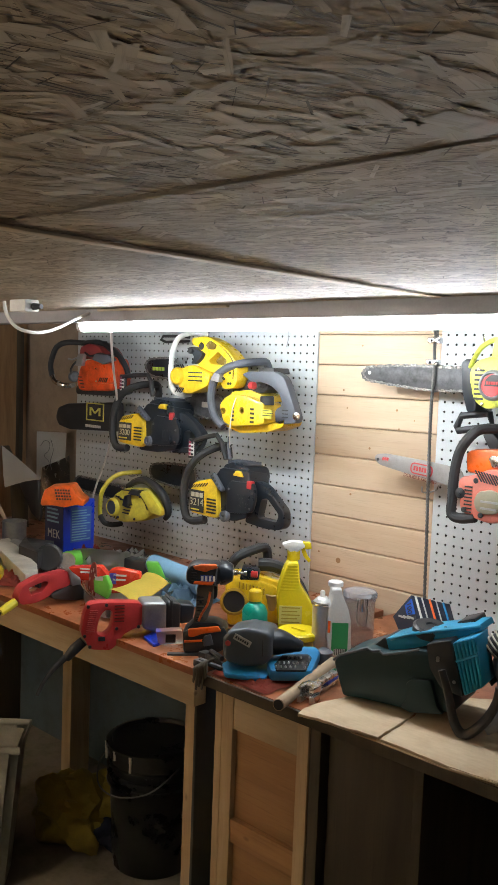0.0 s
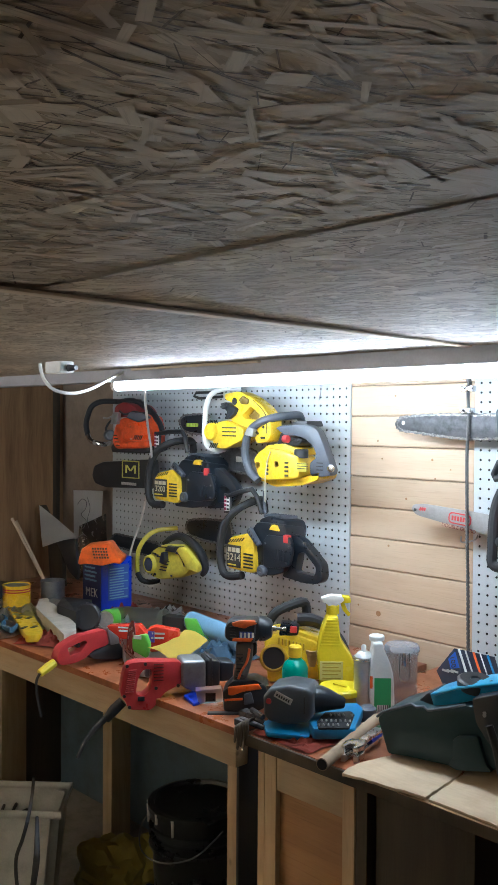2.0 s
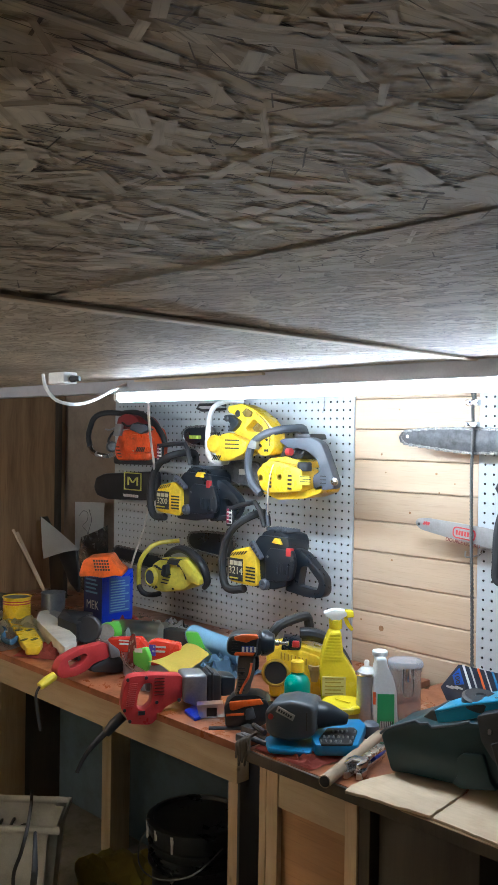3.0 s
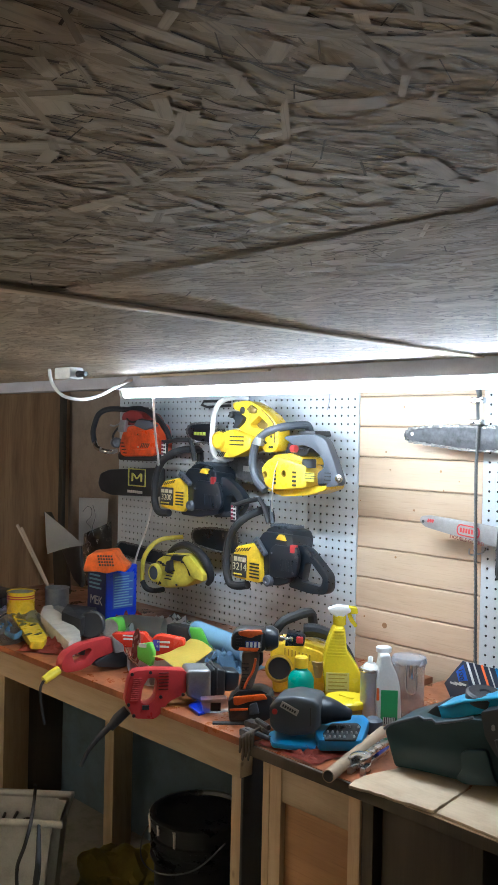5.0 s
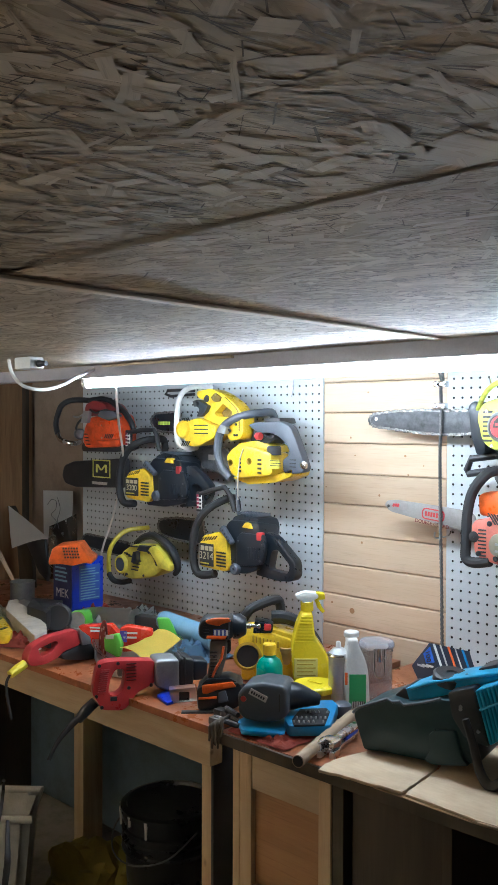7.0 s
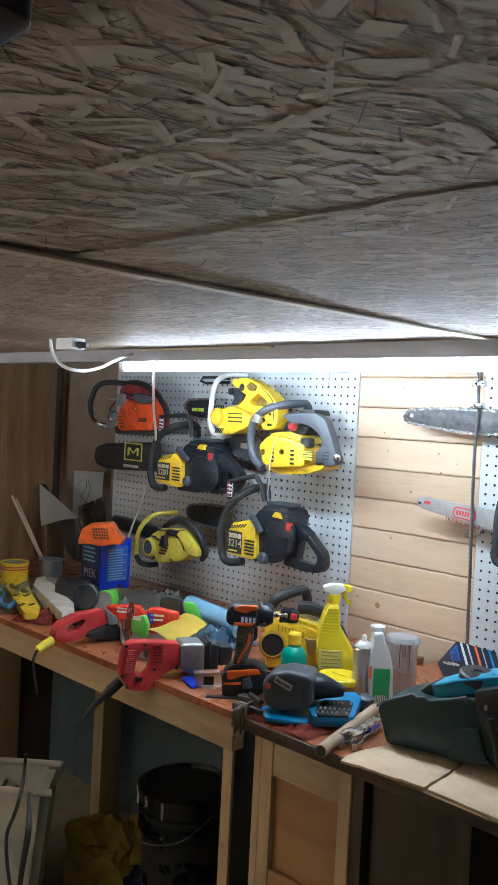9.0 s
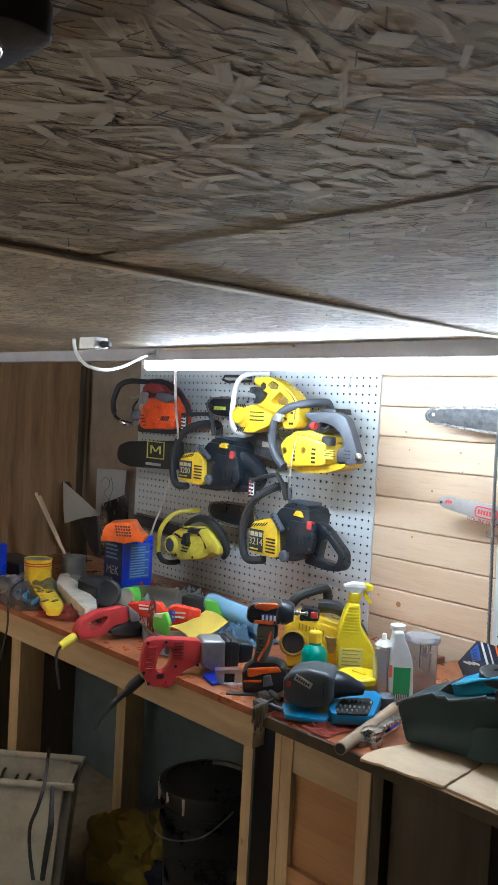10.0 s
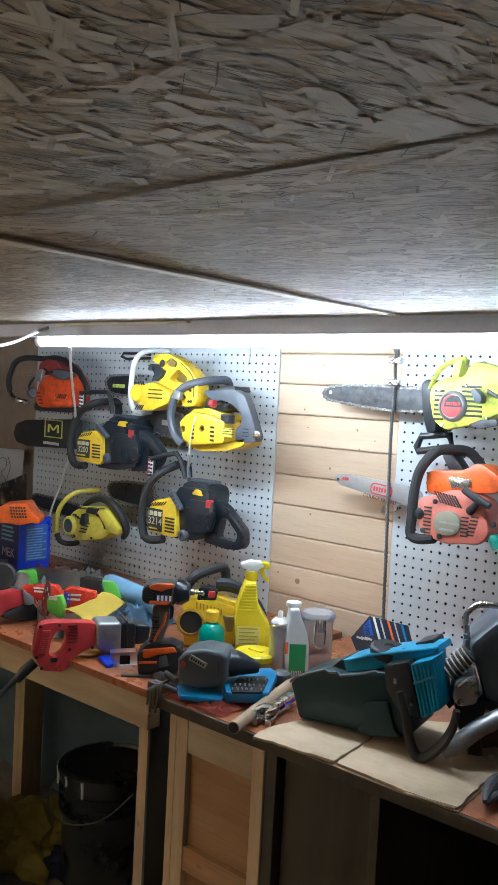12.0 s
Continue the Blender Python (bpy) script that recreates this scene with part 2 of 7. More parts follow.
def rounded(pts, r, n=4):
    """The polygon with its corners rounded."""
    out = []
    k = len(pts)
    for i in range(k):
        a, p, b = (Vector(pts[j % k]) for j in (i - 1, i, i + 1))
        da, db = a - p, b - p
        s = min(r, da.length * 0.45, db.length * 0.45)
        p0, p1 = p + da.normalized() * s, p + db.normalized() * s
        for t in np.linspace(0, 1, n):
            out.append(tuple(p0 * (1 - t) ** 2 + p * 2 * t * (1 - t) + p1 * t * t))
    return out


def prism(pts, d0, d1, bevel=0.003, r=0.0, axis="y", seg=2):
    """An outline (u, v) drawn out from d0 to d1: along y with u = x and v = z, along x with u = y, v = z, or along z with u = x, v = y."""
    if r:
        pts = rounded(pts, r)
    put = {"y": lambda u, v, d: (u, d, v), "x": lambda u, v, d: (d, u, v), "z": lambda u, v, d: (u, v, d)}[axis]
    bm = bmesh.new()
    a = [bm.verts.new(put(u, v, d0)) for u, v in pts]
    b = [bm.verts.new(put(u, v, d1)) for u, v in pts]
    k = len(pts)
    f = [bm.faces.new(a), bm.faces.new(b[::-1])]
    for i in range(k):
        bm.faces.new((a[i], b[i], b[(i + 1) % k], a[(i + 1) % k]))
    bmesh.ops.recalc_face_normals(bm, faces=bm.faces)
    if bevel:
        rim = [e for face in f for e in face.edges]
        bmesh.ops.bevel(bm, geom=rim, offset=bevel, segments=seg, affect="EDGES", profile=0.5, clamp_overlap=True)
    return bm


def ring_prism(outer, inner, d0, d1, bevel=0.003, r=0.0, r2=0.0):
    """An outline with a hole, drawn out along y from d0 to d1."""
    loops = [rounded(p, q) if q else p for p, q in ((outer, r), (inner, r2))]
    bm = bmesh.new()
    near, far, edges = [], [], []
    for pts in loops:
        a, b = [bm.verts.new((u, d0, v)) for u, v in pts], [bm.verts.new((u, d1, v)) for u, v in pts]
        near.append(a)
        far.append(b)
        edges += [bm.edges.new((a[i], a[(i + 1) % len(a)])) for i in range(len(a))]
    twin = {v: w for a, b in zip(near, far) for v, w in zip(a, b)}
    bmesh.ops.triangle_fill(bm, edges=edges, use_beauty=True)
    caps = bm.faces[:]
    for f in caps:
        bm.faces.new([twin[v] for v in reversed(f.verts)])
    for a, b in zip(near, far):
        for i in range(len(a)):
            j = (i + 1) % len(a)
            bm.faces.new((a[i], b[i], b[j], a[j]))
    bmesh.ops.recalc_face_normals(bm, faces=bm.faces)
    if bevel:
        rim = [bm.edges.get((loop[i], loop[(i + 1) % len(loop)])) for side in (near, far) for loop in side for i in range(len(loop))]
        bmesh.ops.bevel(bm, geom=rim, offset=bevel, segments=2, affect="EDGES", profile=0.5, clamp_overlap=True)
    return bm


def spline(pts, n=6, closed=False):
    """Points on a smooth curve through pts."""
    p = [Vector(q) for q in pts]
    if len(p) < 3:
        return p
    out = []
    k = len(p)
    for i in range(k if closed else k - 1):
        a, b, c, d = (p[j % k] if closed else p[max(0, min(k - 1, j))] for j in (i - 1, i, i + 1, i + 2))
        for t in np.linspace(0, 1, n, endpoint=False):
            out.append(0.5 * ((2 * b) + (c - a) * t + (2 * a - 5 * b + 4 * c - d) * t * t + (3 * b - a - 3 * c + d) * t ** 3))
    if not closed:
        out.append(p[-1])
    return out


def rod(pts, r, n=6, sides=10, closed=False, smooth=True, flat=1.0):
    """A bar of round section along a smooth path; r is a number or one for each point of pts."""
    path = spline(pts, n, closed) if smooth else [Vector(q) for q in pts]
    k = len(path)
    radii = [r] * k if isinstance(r, (int, float)) else list(np.interp(np.linspace(0, 1, k), np.linspace(0, 1, len(r)), r))
    bm = bmesh.new()
    rings = []
    side = None
    for i, p in enumerate(path):
        if closed:
            t = (path[(i + 1) % k] - path[i - 1]).normalized()
        else:
            t = (path[min(k - 1, i + 1)] - path[max(0, i - 1)]).normalized()
        if side is None:
            side = t.orthogonal().normalized()
        side = (side - t * side.dot(t)).normalized()
        up = t.cross(side)
        rings.append([bm.verts.new(p + (side * math.cos(a) + up * math.sin(a) * flat) * radii[i]) for a in np.linspace(0, 2 * math.pi, sides, endpoint=False)])
    for i in range(k if closed else k - 1):
        a, b = rings[i], rings[(i + 1) % k]
        for j in range(sides):
            bm.faces.new((a[j], a[(j + 1) % sides], b[(j + 1) % sides], b[j]))
    if not closed:
        bm.faces.new(rings[0][::-1])
        bm.faces.new(rings[-1])
    return bm


def lathe(profile, at=(0, 0, 0), seg=28, m=None):
    """A body turned about z; profile rows are (radius, height)."""
    bm = bmesh.new()
    rings = []
    for r, z in profile:
        if r < 1e-5:
            rings.append([bm.verts.new((0, 0, z))])
        else:
            rings.append([bm.verts.new((r * math.cos(a), r * math.sin(a), z)) for a in np.linspace(0, 2 * math.pi, seg, endpoint=False)])
    for a, b in zip(rings, rings[1:]):
        for j in range(seg):
            q = (j + 1) % seg
            if len(a) == 1 and len(b) > 1:
                bm.faces.new((a[0], b[q], b[j]))
            elif len(b) == 1 and len(a) > 1:
                bm.faces.new((a[j], a[q], b[0]))
            elif len(a) > 1:
                bm.faces.new((a[j], a[q], b[q], b[j]))
    if len(rings[0]) > 1:
        bm.faces.new(rings[0][::-1])
    if len(rings[-1]) > 1:
        bm.faces.new(rings[-1])
    if m is not None:
        bm.transform(m)
    bm.transform(Matrix.Translation(at))
    return bm


def joined(*bms):
    """Several pieces of one part in one bmesh."""
    out = bms[0]
    for b in bms[1:]:
        me = bpy.data.meshes.new("piece")
        b.to_mesh(me)
        b.free()
        out.from_mesh(me)
        bpy.data.meshes.remove(me)
    return out


def cloth(x0, x1, y0, y1, z, rise, seed, cuts=26, rot=0.0):
    """A crumpled sheet that lies on a support."""
    bm = bmesh.new()
    n = cuts
    grid = []
    for i in range(n + 1):
        row = []
        for j in range(n + 1):
            u, v = i / n, j / n
            edge = min(u, 1 - u, v, 1 - v)
            p = Vector((u * 5 + seed, v * 5, seed))
            w = noise.noise(p * 0.8) * 0.5 + abs(noise.noise(p * 2.1)) * 0.8
            hgt = max(0.0, rise * (0.25 + w) * min(1, edge * 5 + 0.15))
            wob = 0.10 * noise.noise(Vector((u * 3, v * 3, seed + 9)))
            row.append(bm.verts.new((x0 + (x1 - x0) * (u + wob), y0 + (y1 - y0) * (v + wob * 0.8), z + 0.002 + hgt)))
        grid.append(row)
    for i in range(n):
        for j in range(n):
            bm.faces.new((grid[i][j], grid[i + 1][j], grid[i + 1][j + 1], grid[i][j + 1]))
    c = Vector(((x0 + x1) / 2, (y0 + y1) / 2, 0))
    bm.transform(Matrix.Translation(c) @ Matrix.Rotation(rot, 4, "Z") @ Matrix.Translation(-c))
    r = bmesh.ops.solidify(bm, geom=bm.faces[:], thickness=-0.0015)
    return bm


def text(name, body, size, m, material, parent, stretch=1.0):
    """Raised lettering as a mesh, in the x-y plane of the pose m."""
    cu = bpy.data.curves.new("lettering", "FONT")
    cu.body, cu.size, cu.align_x, cu.align_y, cu.extrude = body, size, "CENTER", "CENTER", 0.0004
    tmp = bpy.data.objects.new("lettering", cu)
    scene.collection.objects.link(tmp)
    bpy.context.view_layer.update()
    me = bpy.data.meshes.new_from_object(tmp.evaluated_get(bpy.context.evaluated_depsgraph_get()))
    bpy.data.objects.remove(tmp)
    bm = bmesh.new()
    bm.from_mesh(me)
    bpy.data.meshes.remove(me)
    bm.transform(Matrix.Diagonal((stretch, 1, 1, 1)))
    return part(name, bm, material, parent, m=m)

# ---- the large structure ----
XL, XR, YB = -3.27, 2.2, -4.2


def structure(name, bm, material, label, category):
    return whole(name, bm, material, label, category, kind="structure")


structure("floor", box(XL, XR, YB, 0.1, -0.1, 0.0), CONCRETE, "dark dusty concrete workshop floor", "floor")
structure("wall_west", box(XL - 0.1, XL, YB, 0.1, 0.0, 1.9), PANEL, "brown stained wood panelling beside the bench", "wall")
structure("wall_east", box(XR, XR + 0.1, YB, 0.1, 0.0, 1.9), UNSEEN_WALL, "plain added wall out of view", "wall")
structure("wall_south", box(XL, XR, YB - 0.1, YB, 0.0, 1.9), UNSEEN_WALL, "plain added wall out of view", "wall")


def strand_ceiling():
    """Pressed strand boards with staggered joints; thin strands lie on the underside in many tones."""
    rng = np.random.default_rng(3)
    verts, faces, uvs, slots = [], [], [], []

    def slab(x0, x1, y0, y1, z0, z1):
        k = len(verts)
        verts.extend([(x, y, z) for z in (z0, z1) for x, y in ((x0, y0), (x1, y0), (x1, y1), (x0, y1))])
        for f in ((3, 2, 1, 0), (4, 5, 6, 7), (0, 1, 5, 4), (1, 2, 6, 5), (2, 3, 7, 6), (3, 0, 4, 7)):
            faces.append([k + i for i in f])
            # Edges take the dark strand tone, so the open joints look shaded.
            slots.append(0 if f[0] == 3 and f[1] == 2 and f[2] == 1 else 2)
            uvs.extend([(verts[k + i][0], verts[k + i][1]) for i in f])
    # each sheet: its plan, its height, and the direction in which most of its strands lie
    sheets = ((XL, -0.864, YB, -0.864, 0.0, 0.15), (XL, -0.864, -0.858, TUBE_Y, 0.0, 0.15), (-0.86, XR, -1.5235, TUBE_Y, 0.0, 0.30),
              (-0.86, XR, -1.7110, -1.5285, 0.0, 1.15), (-0.86, XR, YB, -1.7119, 0.0, 1.35))

    def warp(x, y):
        """The near sheet has sprung up a little at its corner."""
        return 0.0018 * np.clip(1 - (x + 0.86) / 0.9, 0, 1) * np.clip(1 - (-1.53 - y) / 1.2, 0, 1) * (y < -1.526) * (x > -0.862)
    for x0, x1, y0, y1, lift, lean in sheets:
        slab(x0, x1, y0, y1, CEIL + lift + 0.0052, CEIL + lift + 0.016)
    slab(XL, XR, YB, 0.1, CEIL + 0.022, CEIL + 0.06)
    # The backing is coloured dark too, for the depth of the joints.
    slots[-6:] = [2] * 6
    # strands in five layers: density, length, width, spread of direction, kind, height, heights in use
    layers = ((15000, -3.35, 0.45, -5.55, 0.5, 0.30, 0, 0.00034, 1100), (5600, -3.85, 0.45, -6.85, 0.4, 0.26, 2, 0.00004, 650),
              (260, -3.05, 0.3, -4.45, 0.3, 0.5, 1, -0.00018, 220), (900, -3.85, 0.45, -5.15, 0.45, 1.0, 1, -0.00024, 220), (800, -3.5, 0.4, -5.3, 0.4, 0.5, 0, -0.00030, 400))
    for x0, x1, y0, y1, lift, lean in sheets:
        xa, xb, ya, yb = max(x0, -3.27), min(x1, 1.0), max(y0, -2.5), y1
        # a plain underside closes the few gaps between the strands
        nx, ny = 24, 24
        gx, gy = np.meshgrid(np.linspace(x0, x1, nx), np.linspace(y0, y1, ny), indexing="ij")
        k = len(verts)
        verts.extend(map(tuple, np.stack((gx, gy, CEIL + lift + 0.00075 + warp(gx, gy)), 2).reshape(-1, 3)))
        for i in range(nx - 1):
            for j in range(ny - 1):
                q = (k + i * ny + j, k + i * ny + j + 1, k + (i + 1) * ny + j + 1, k + (i + 1) * ny + j)
                faces.append(q)
                slots.append(0)
                uvs.extend([(verts[n][0], verts[n][1]) for n in q])
        area = (xb - xa) * (yb - ya)
        for density, l0, ls, w0, ws, spread, slot, deep, levels in layers:
            count = int(area * density)
            cx, cy = np.sort(rng.uniform(xa, xb, count)), rng.uniform(ya, yb, count)
            # no two strands that cross lie at one height
            rank = np.concatenate([rng.permutation(levels) + levels * (k % 2) for k in range(count // levels + 1)])[:count]
            ang = np.where(rng.random(count) < 0.85, rng.normal(lean, spread, count), rng.uniform(0, math.pi, count))
            ln, wd = rng.lognormal(l0, ls, count).clip(0.006, 0.13), rng.lognormal(w0, ws, count).clip(0.0005, 0.026)
            su, sv = np.array((-0.5, 0.5, 0.5, -0.5)), np.array((0.5, 0.5, -0.5, -0.5))
            u = (su + rng.uniform(-0.1, 0.1, (count, 4))) * ln[:, None]
            v = (sv + rng.uniform(-0.14, 0.14, (count, 4))) * wd[:, None]
            c, s = np.cos(ang)[:, None], np.sin(ang)[:, None]
            co = np.empty((count, 4, 3))
            co[:, :, 0] = (cx[:, None] + u * c - v * s).clip(xa, xb)
            co[:, :, 1] = (cy[:, None] + u * s + v * c).clip(ya, yb)
            co[:, :, 2] = (CEIL + lift + deep - rank * 1.3e-7)[:, None] + warp(co[:, :, 0], co[:, :, 1])
            k = len(verts)
            verts.extend(map(tuple, co.reshape(-1, 3)))
            faces.extend(map(tuple, k + np.arange(count * 4).reshape(count, 4)))
            slots.extend([slot] * count)
            o = rng.uniform(0, 40, (count, 1, 2))
            uvs.extend(map(tuple, (o + np.stack((u, v), 2)).reshape(-1, 2)))
    me = bpy.data.meshes.new("ceiling")
    me.from_pydata(verts, [], faces)
    layer = me.uv_layers.new(name="UVMap")
    layer.data.foreach_set("uv", np.array(uvs, dtype=np.float32).ravel())
    for mt in (OSB, OSB_PALE, OSB_DARK):
        me.materials.append(mt)
    me.polygons.foreach_set("material_index", slots)
    return tagged(new("ceiling", me), "low ceiling of weathered strand board sheets with open joints", "ceiling", kind="structure")


strand_ceiling()
structure("trim_ceiling_joint", box(-0.890, -0.868, -2.6, -0.60, CEIL - 0.0046, CEIL - 0.0008, 0.0008), BATTEN, "thin wooden edge strip along a ceiling joint", "trim")
structure("beam", box(XL, XR, TUBE_Y, TUBE_Y + 0.05, CEIL - 0.034, CEIL + 0.02, 0.003), BEAM, "dark grey steel rail under the ceiling edge", "beam")
structure("trim_slat", box(-1.95, -1.45, TUBE_Y - 0.012, TUBE_Y - 0.001, CEIL - 0.007, CEIL - 0.001, 0.001), BATTEN, "thin raw wooden slat over the light tube", "trim")
structure("ceiling_over_bench", box(XL, XR, TUBE_Y + 0.05, 0.1, CEIL + 0.10, CEIL + 0.14), STUD, "rough boards above the workbench", "ceiling")

wall_north = structure("wall_north", box(XL, XR, 0.03, 0.13, 0.0, 1.87), BROWN_BOARD, "brown hardboard wall behind the workbench", "wall")
structure("wall_lower", box(XL, XR, 0.015, 0.03, 0.0, 0.80), BLUE_WALL, "blue-grey painted panelling under the bench", "wall")


# Added dark sheet that covers the panelling below bench height.
structure("wall_west_lower", box(XL + 0.0005, XL + 0.012, -1.6, 0.0145, 0.0, TOP - 0.02), DARK_WOOD, "added dark sheet over the west wall below the bench", "wall")


def pegboard(name, x0, hx, x1, z0, hz, z1, label):
    """A perforated panel on a one-inch grid; each hole has a dark floor, its shade put into the colour. hx, hz is the
    place of one hole.
    """
    p, r, t = 0.0254, 0.0034, 0.006
    xs = [hx + p * i for i in range(-60, 61) if x0 + 0.006 < hx + p * i < x1 - 0.006]
    zs = [hz + p * i for i in range(-60, 61) if z0 + 0.006 < hz + p * i < z1 - 0.006]
    gx = [x0] + [(a + b) / 2 for a, b in zip(xs, xs[1:])] + [x1]
    gz = [z0] + [(a + b) / 2 for a, b in zip(zs, zs[1:])] + [z1]
    verts, faces, slots = [], [], []
    n = 8
    for i, cx in enumerate(xs):
        for j, cz in enumerate(zs):
            k = len(verts)
            a0, a1, b0, b1 = gx[i], gx[i + 1], gz[j], gz[j + 1]
            outer = ((a1, cz), (a1, b1), (cx, b1), (a0, b1), (a0, cz), (a0, b0), (cx, b0), (a1, b0))
            verts.extend([(x, 0.0, z) for x, z in outer])
            ring = [(cx + r * math.cos(q * math.pi / 4), cz + r * math.sin(q * math.pi / 4)) for q in range(n)]
            verts.extend([(x, 0.0, z) for x, z in ring])
            verts.extend([(x, t, z) for x, z in ring])
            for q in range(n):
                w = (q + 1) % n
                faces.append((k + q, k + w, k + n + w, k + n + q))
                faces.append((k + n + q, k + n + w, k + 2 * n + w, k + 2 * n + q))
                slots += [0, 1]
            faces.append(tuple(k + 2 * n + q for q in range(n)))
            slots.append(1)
    k = len(verts)
    verts.extend([(x, y, z) for y in (0.0, t + 0.002) for x, z in ((x0, z0), (x1, z0), (x1, z1), (x0, z1))])
    for q in range(4):
        w = (q + 1) % 4
        faces.append((k + q, k + w, k + 4 + w, k + 4 + q))
        slots.append(0)
    me = bpy.data.meshes.new(name)
    me.from_pydata(verts, [], faces)
    me.materials.append(PEG)
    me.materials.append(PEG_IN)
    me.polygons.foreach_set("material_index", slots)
    me.update()
    return tagged(new(name, me), label, "pegboard", "pegboards on the wall", "structure")


pegboard("pegboard", -2.858, -1.660, -1.644, 0.70, 1.708, 1.80, "white perforated hardboard full of hung chainsaws")
pegboard("pegboard", -1.222, -1.203, 0.62, 0.70, 1.712, 1.728, "white perforated hardboard with two chainsaws hung")


# ---- benches ----
bench = thing("workbench", "wooden workbench with a worn orange-stained top and raw pine frame", "workbench", (-2.3, -0.37, 0))
part("benchtop", box(XL + 0.003, -1.362, FRONT - 0.006, -0.002, TOP - 0.018, TOP, 0.002), BENCH, bench, "worn orange-stained plywood top")
part("front_rail", box(XL + 0.003, -1.362, FRONT, FRONT + 0.038, 0.818, TOP - 0.0185, 0.003), STUD, bench, "raw pine front rail")
for x, y in ((-1.430, FRONT + 0.0385), (-2.53, FRONT + 0.0385), (-2.72, -0.14)):
    part("leg", box(x, x + 0.058, y, y + 0.089, 0.0, TOP - 0.02, 0.003), STUD_V, bench)
# Black sheet put in so the gap beside the cabinet reads black.
part("end_panel", box(-1.3715, -1.3635, FRONT + 0.012, FRONT + 0.5, 0.0, TOP - 0.0195, 0.001), BLACK, bench, "added black sheet that darkens the gap by the cabinet")
cab = thing("bench_cabinet", "pine cabinet with a framed door under a worn orange-stained top", "cabinet", (-0.9, -0.4, 0))
part("countertop", box(-1.325, 0.7, FRONT - 0.008, -0.002, TOP - 0.024, TOP, 0.003), BENCH, cab, "worn orange-stained top")
part("edge_strip", box(-1.325, 0.7, FRONT - 0.016, FRONT - 0.0083, TOP - 0.025, TOP - 0.001, 0.002), DARK_WOOD, cab, "dark front edge")
part("side_panel", box(-1.305, -1.285, FRONT + 0.012, -0.05, 0.0, TOP - 0.025, 0.002), STUD_V, cab)
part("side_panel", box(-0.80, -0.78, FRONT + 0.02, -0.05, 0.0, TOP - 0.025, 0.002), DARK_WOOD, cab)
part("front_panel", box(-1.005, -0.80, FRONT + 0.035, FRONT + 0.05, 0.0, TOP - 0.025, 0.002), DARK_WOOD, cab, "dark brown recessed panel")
door = part("door", box(-1.260, -1.060, FRONT + 0.026, FRONT + 0.034, 0.08, 0.81, 0.001), DOOR_WOOD, cab, "orange pine panel door")
for x0, x1 in ((-1.284, -1.251), (-1.070, -1.040)):
    part("stile", box(x0, x1, FRONT + 0.012, FRONT + 0.034, 0.05, 0.876, 0.002), STUD_V, door)
for z0, z1, finish_wood in ((0.800, 0.876, STUD), (0.545, 0.598, DOOR_WOOD), (0.05, 0.10, STUD)):
    part("rail", box(-1.2505, -1.0705, FRONT + 0.014, FRONT + 0.034, z0, z1, 0.002), finish_wood, door)
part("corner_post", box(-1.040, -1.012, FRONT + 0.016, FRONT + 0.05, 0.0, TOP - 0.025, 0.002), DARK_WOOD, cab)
# Thin dark strip added to draw the shaded gap line at the corner.
structure("trim_corner", box(XL + 0.001, XL + 0.03, -0.022, -0.004, TOP + 0.002, 1.72, 0.002), DARK_WOOD, "added dark strip that draws the shaded corner gap", "trim")
# ---- light tube and its wiring ----
tube = thing("light_tube", "long glowing white tube light under the ceiling rail", "lamp", (-1.0, TUBE_Y + 0.02, TUBE_Z))
TX0, TX1 = -2.085, -0.68
part("tube", rod([(TX0, TUBE_Y + 0.042, TUBE_Z), (TX1, TUBE_Y + 0.042, TUBE_Z)], 0.0145, smooth=False, sides=16), TUBE, tube, "glowing white tube")
for x in (TX0 - 0.006, TX1 + 0.006):
    part("end_cap", rod([(x - 0.008, TUBE_Y + 0.042, TUBE_Z), (x + 0.008, TUBE_Y + 0.042, TUBE_Z)], 0.0165, smooth=False, sides=16), WHITE, tube)
for x in (-1.85, -1.35, -0.85):
    part("clip", box(x - 0.006, x + 0.006, TUBE_Y + 0.030, TUBE_Y + 0.049, TUBE_Z + 0.0145, CEIL - 0.029, 0.001), WHITE, tube)
# Added cover over the tube's top, to dim the ceiling next to it.
arc = [(0.0152 * math.cos(a), 0.0152 * math.sin(a)) for a in np.linspace(radians(55), radians(125), 12)] + [(0.0165 * math.cos(a), 0.0165 * math.sin(a)) for a in np.linspace(radians(125), radians(55), 12)]
part("channel", prism([(TUBE_Y + 0.042 + u, TUBE_Z + v) for u, v in arc], TX0 + 0.004, TX1 - 0.004, 0.0, 0.0, "x"), WHITE, tube, "added white shield on top of the tube")

# ---- added fill lamp, unseen behind the camera ----
room = thing("fill_lamp", "added unseen fill lamp, a warm bulb in a white upward bowl", "lamp", (-2.5, -2.7, 0.0))
part("bulb", lathe([(0.0, 0.075), (0.03, 0.068), (0.05, 0.045), (0.055, 0.02), (0.045, -0.012), (0.02, -0.04), (0.018, -0.055), (0, -0.055)], (-2.5, -2.7, 1.3), 20), FILL_BULB, room)
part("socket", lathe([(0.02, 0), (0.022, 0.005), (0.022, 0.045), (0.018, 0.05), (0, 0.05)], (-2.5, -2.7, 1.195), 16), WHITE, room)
# The bowl holds the fill off the bench and throws it at the ceiling.
part("shade", lathe([(0.03, -0.085), (0.075, -0.07), (0.105, -0.03), (0.118, 0.028), (0.122, 0.054), (0.119, 0.054), (0.115, 0.028), (0.102, -0.028), (0.073, -0.066), (0.03, -0.081)], (-2.5, -2.7, 1.3), 28), WHITE, room, "white bowl that sends the fill upward")
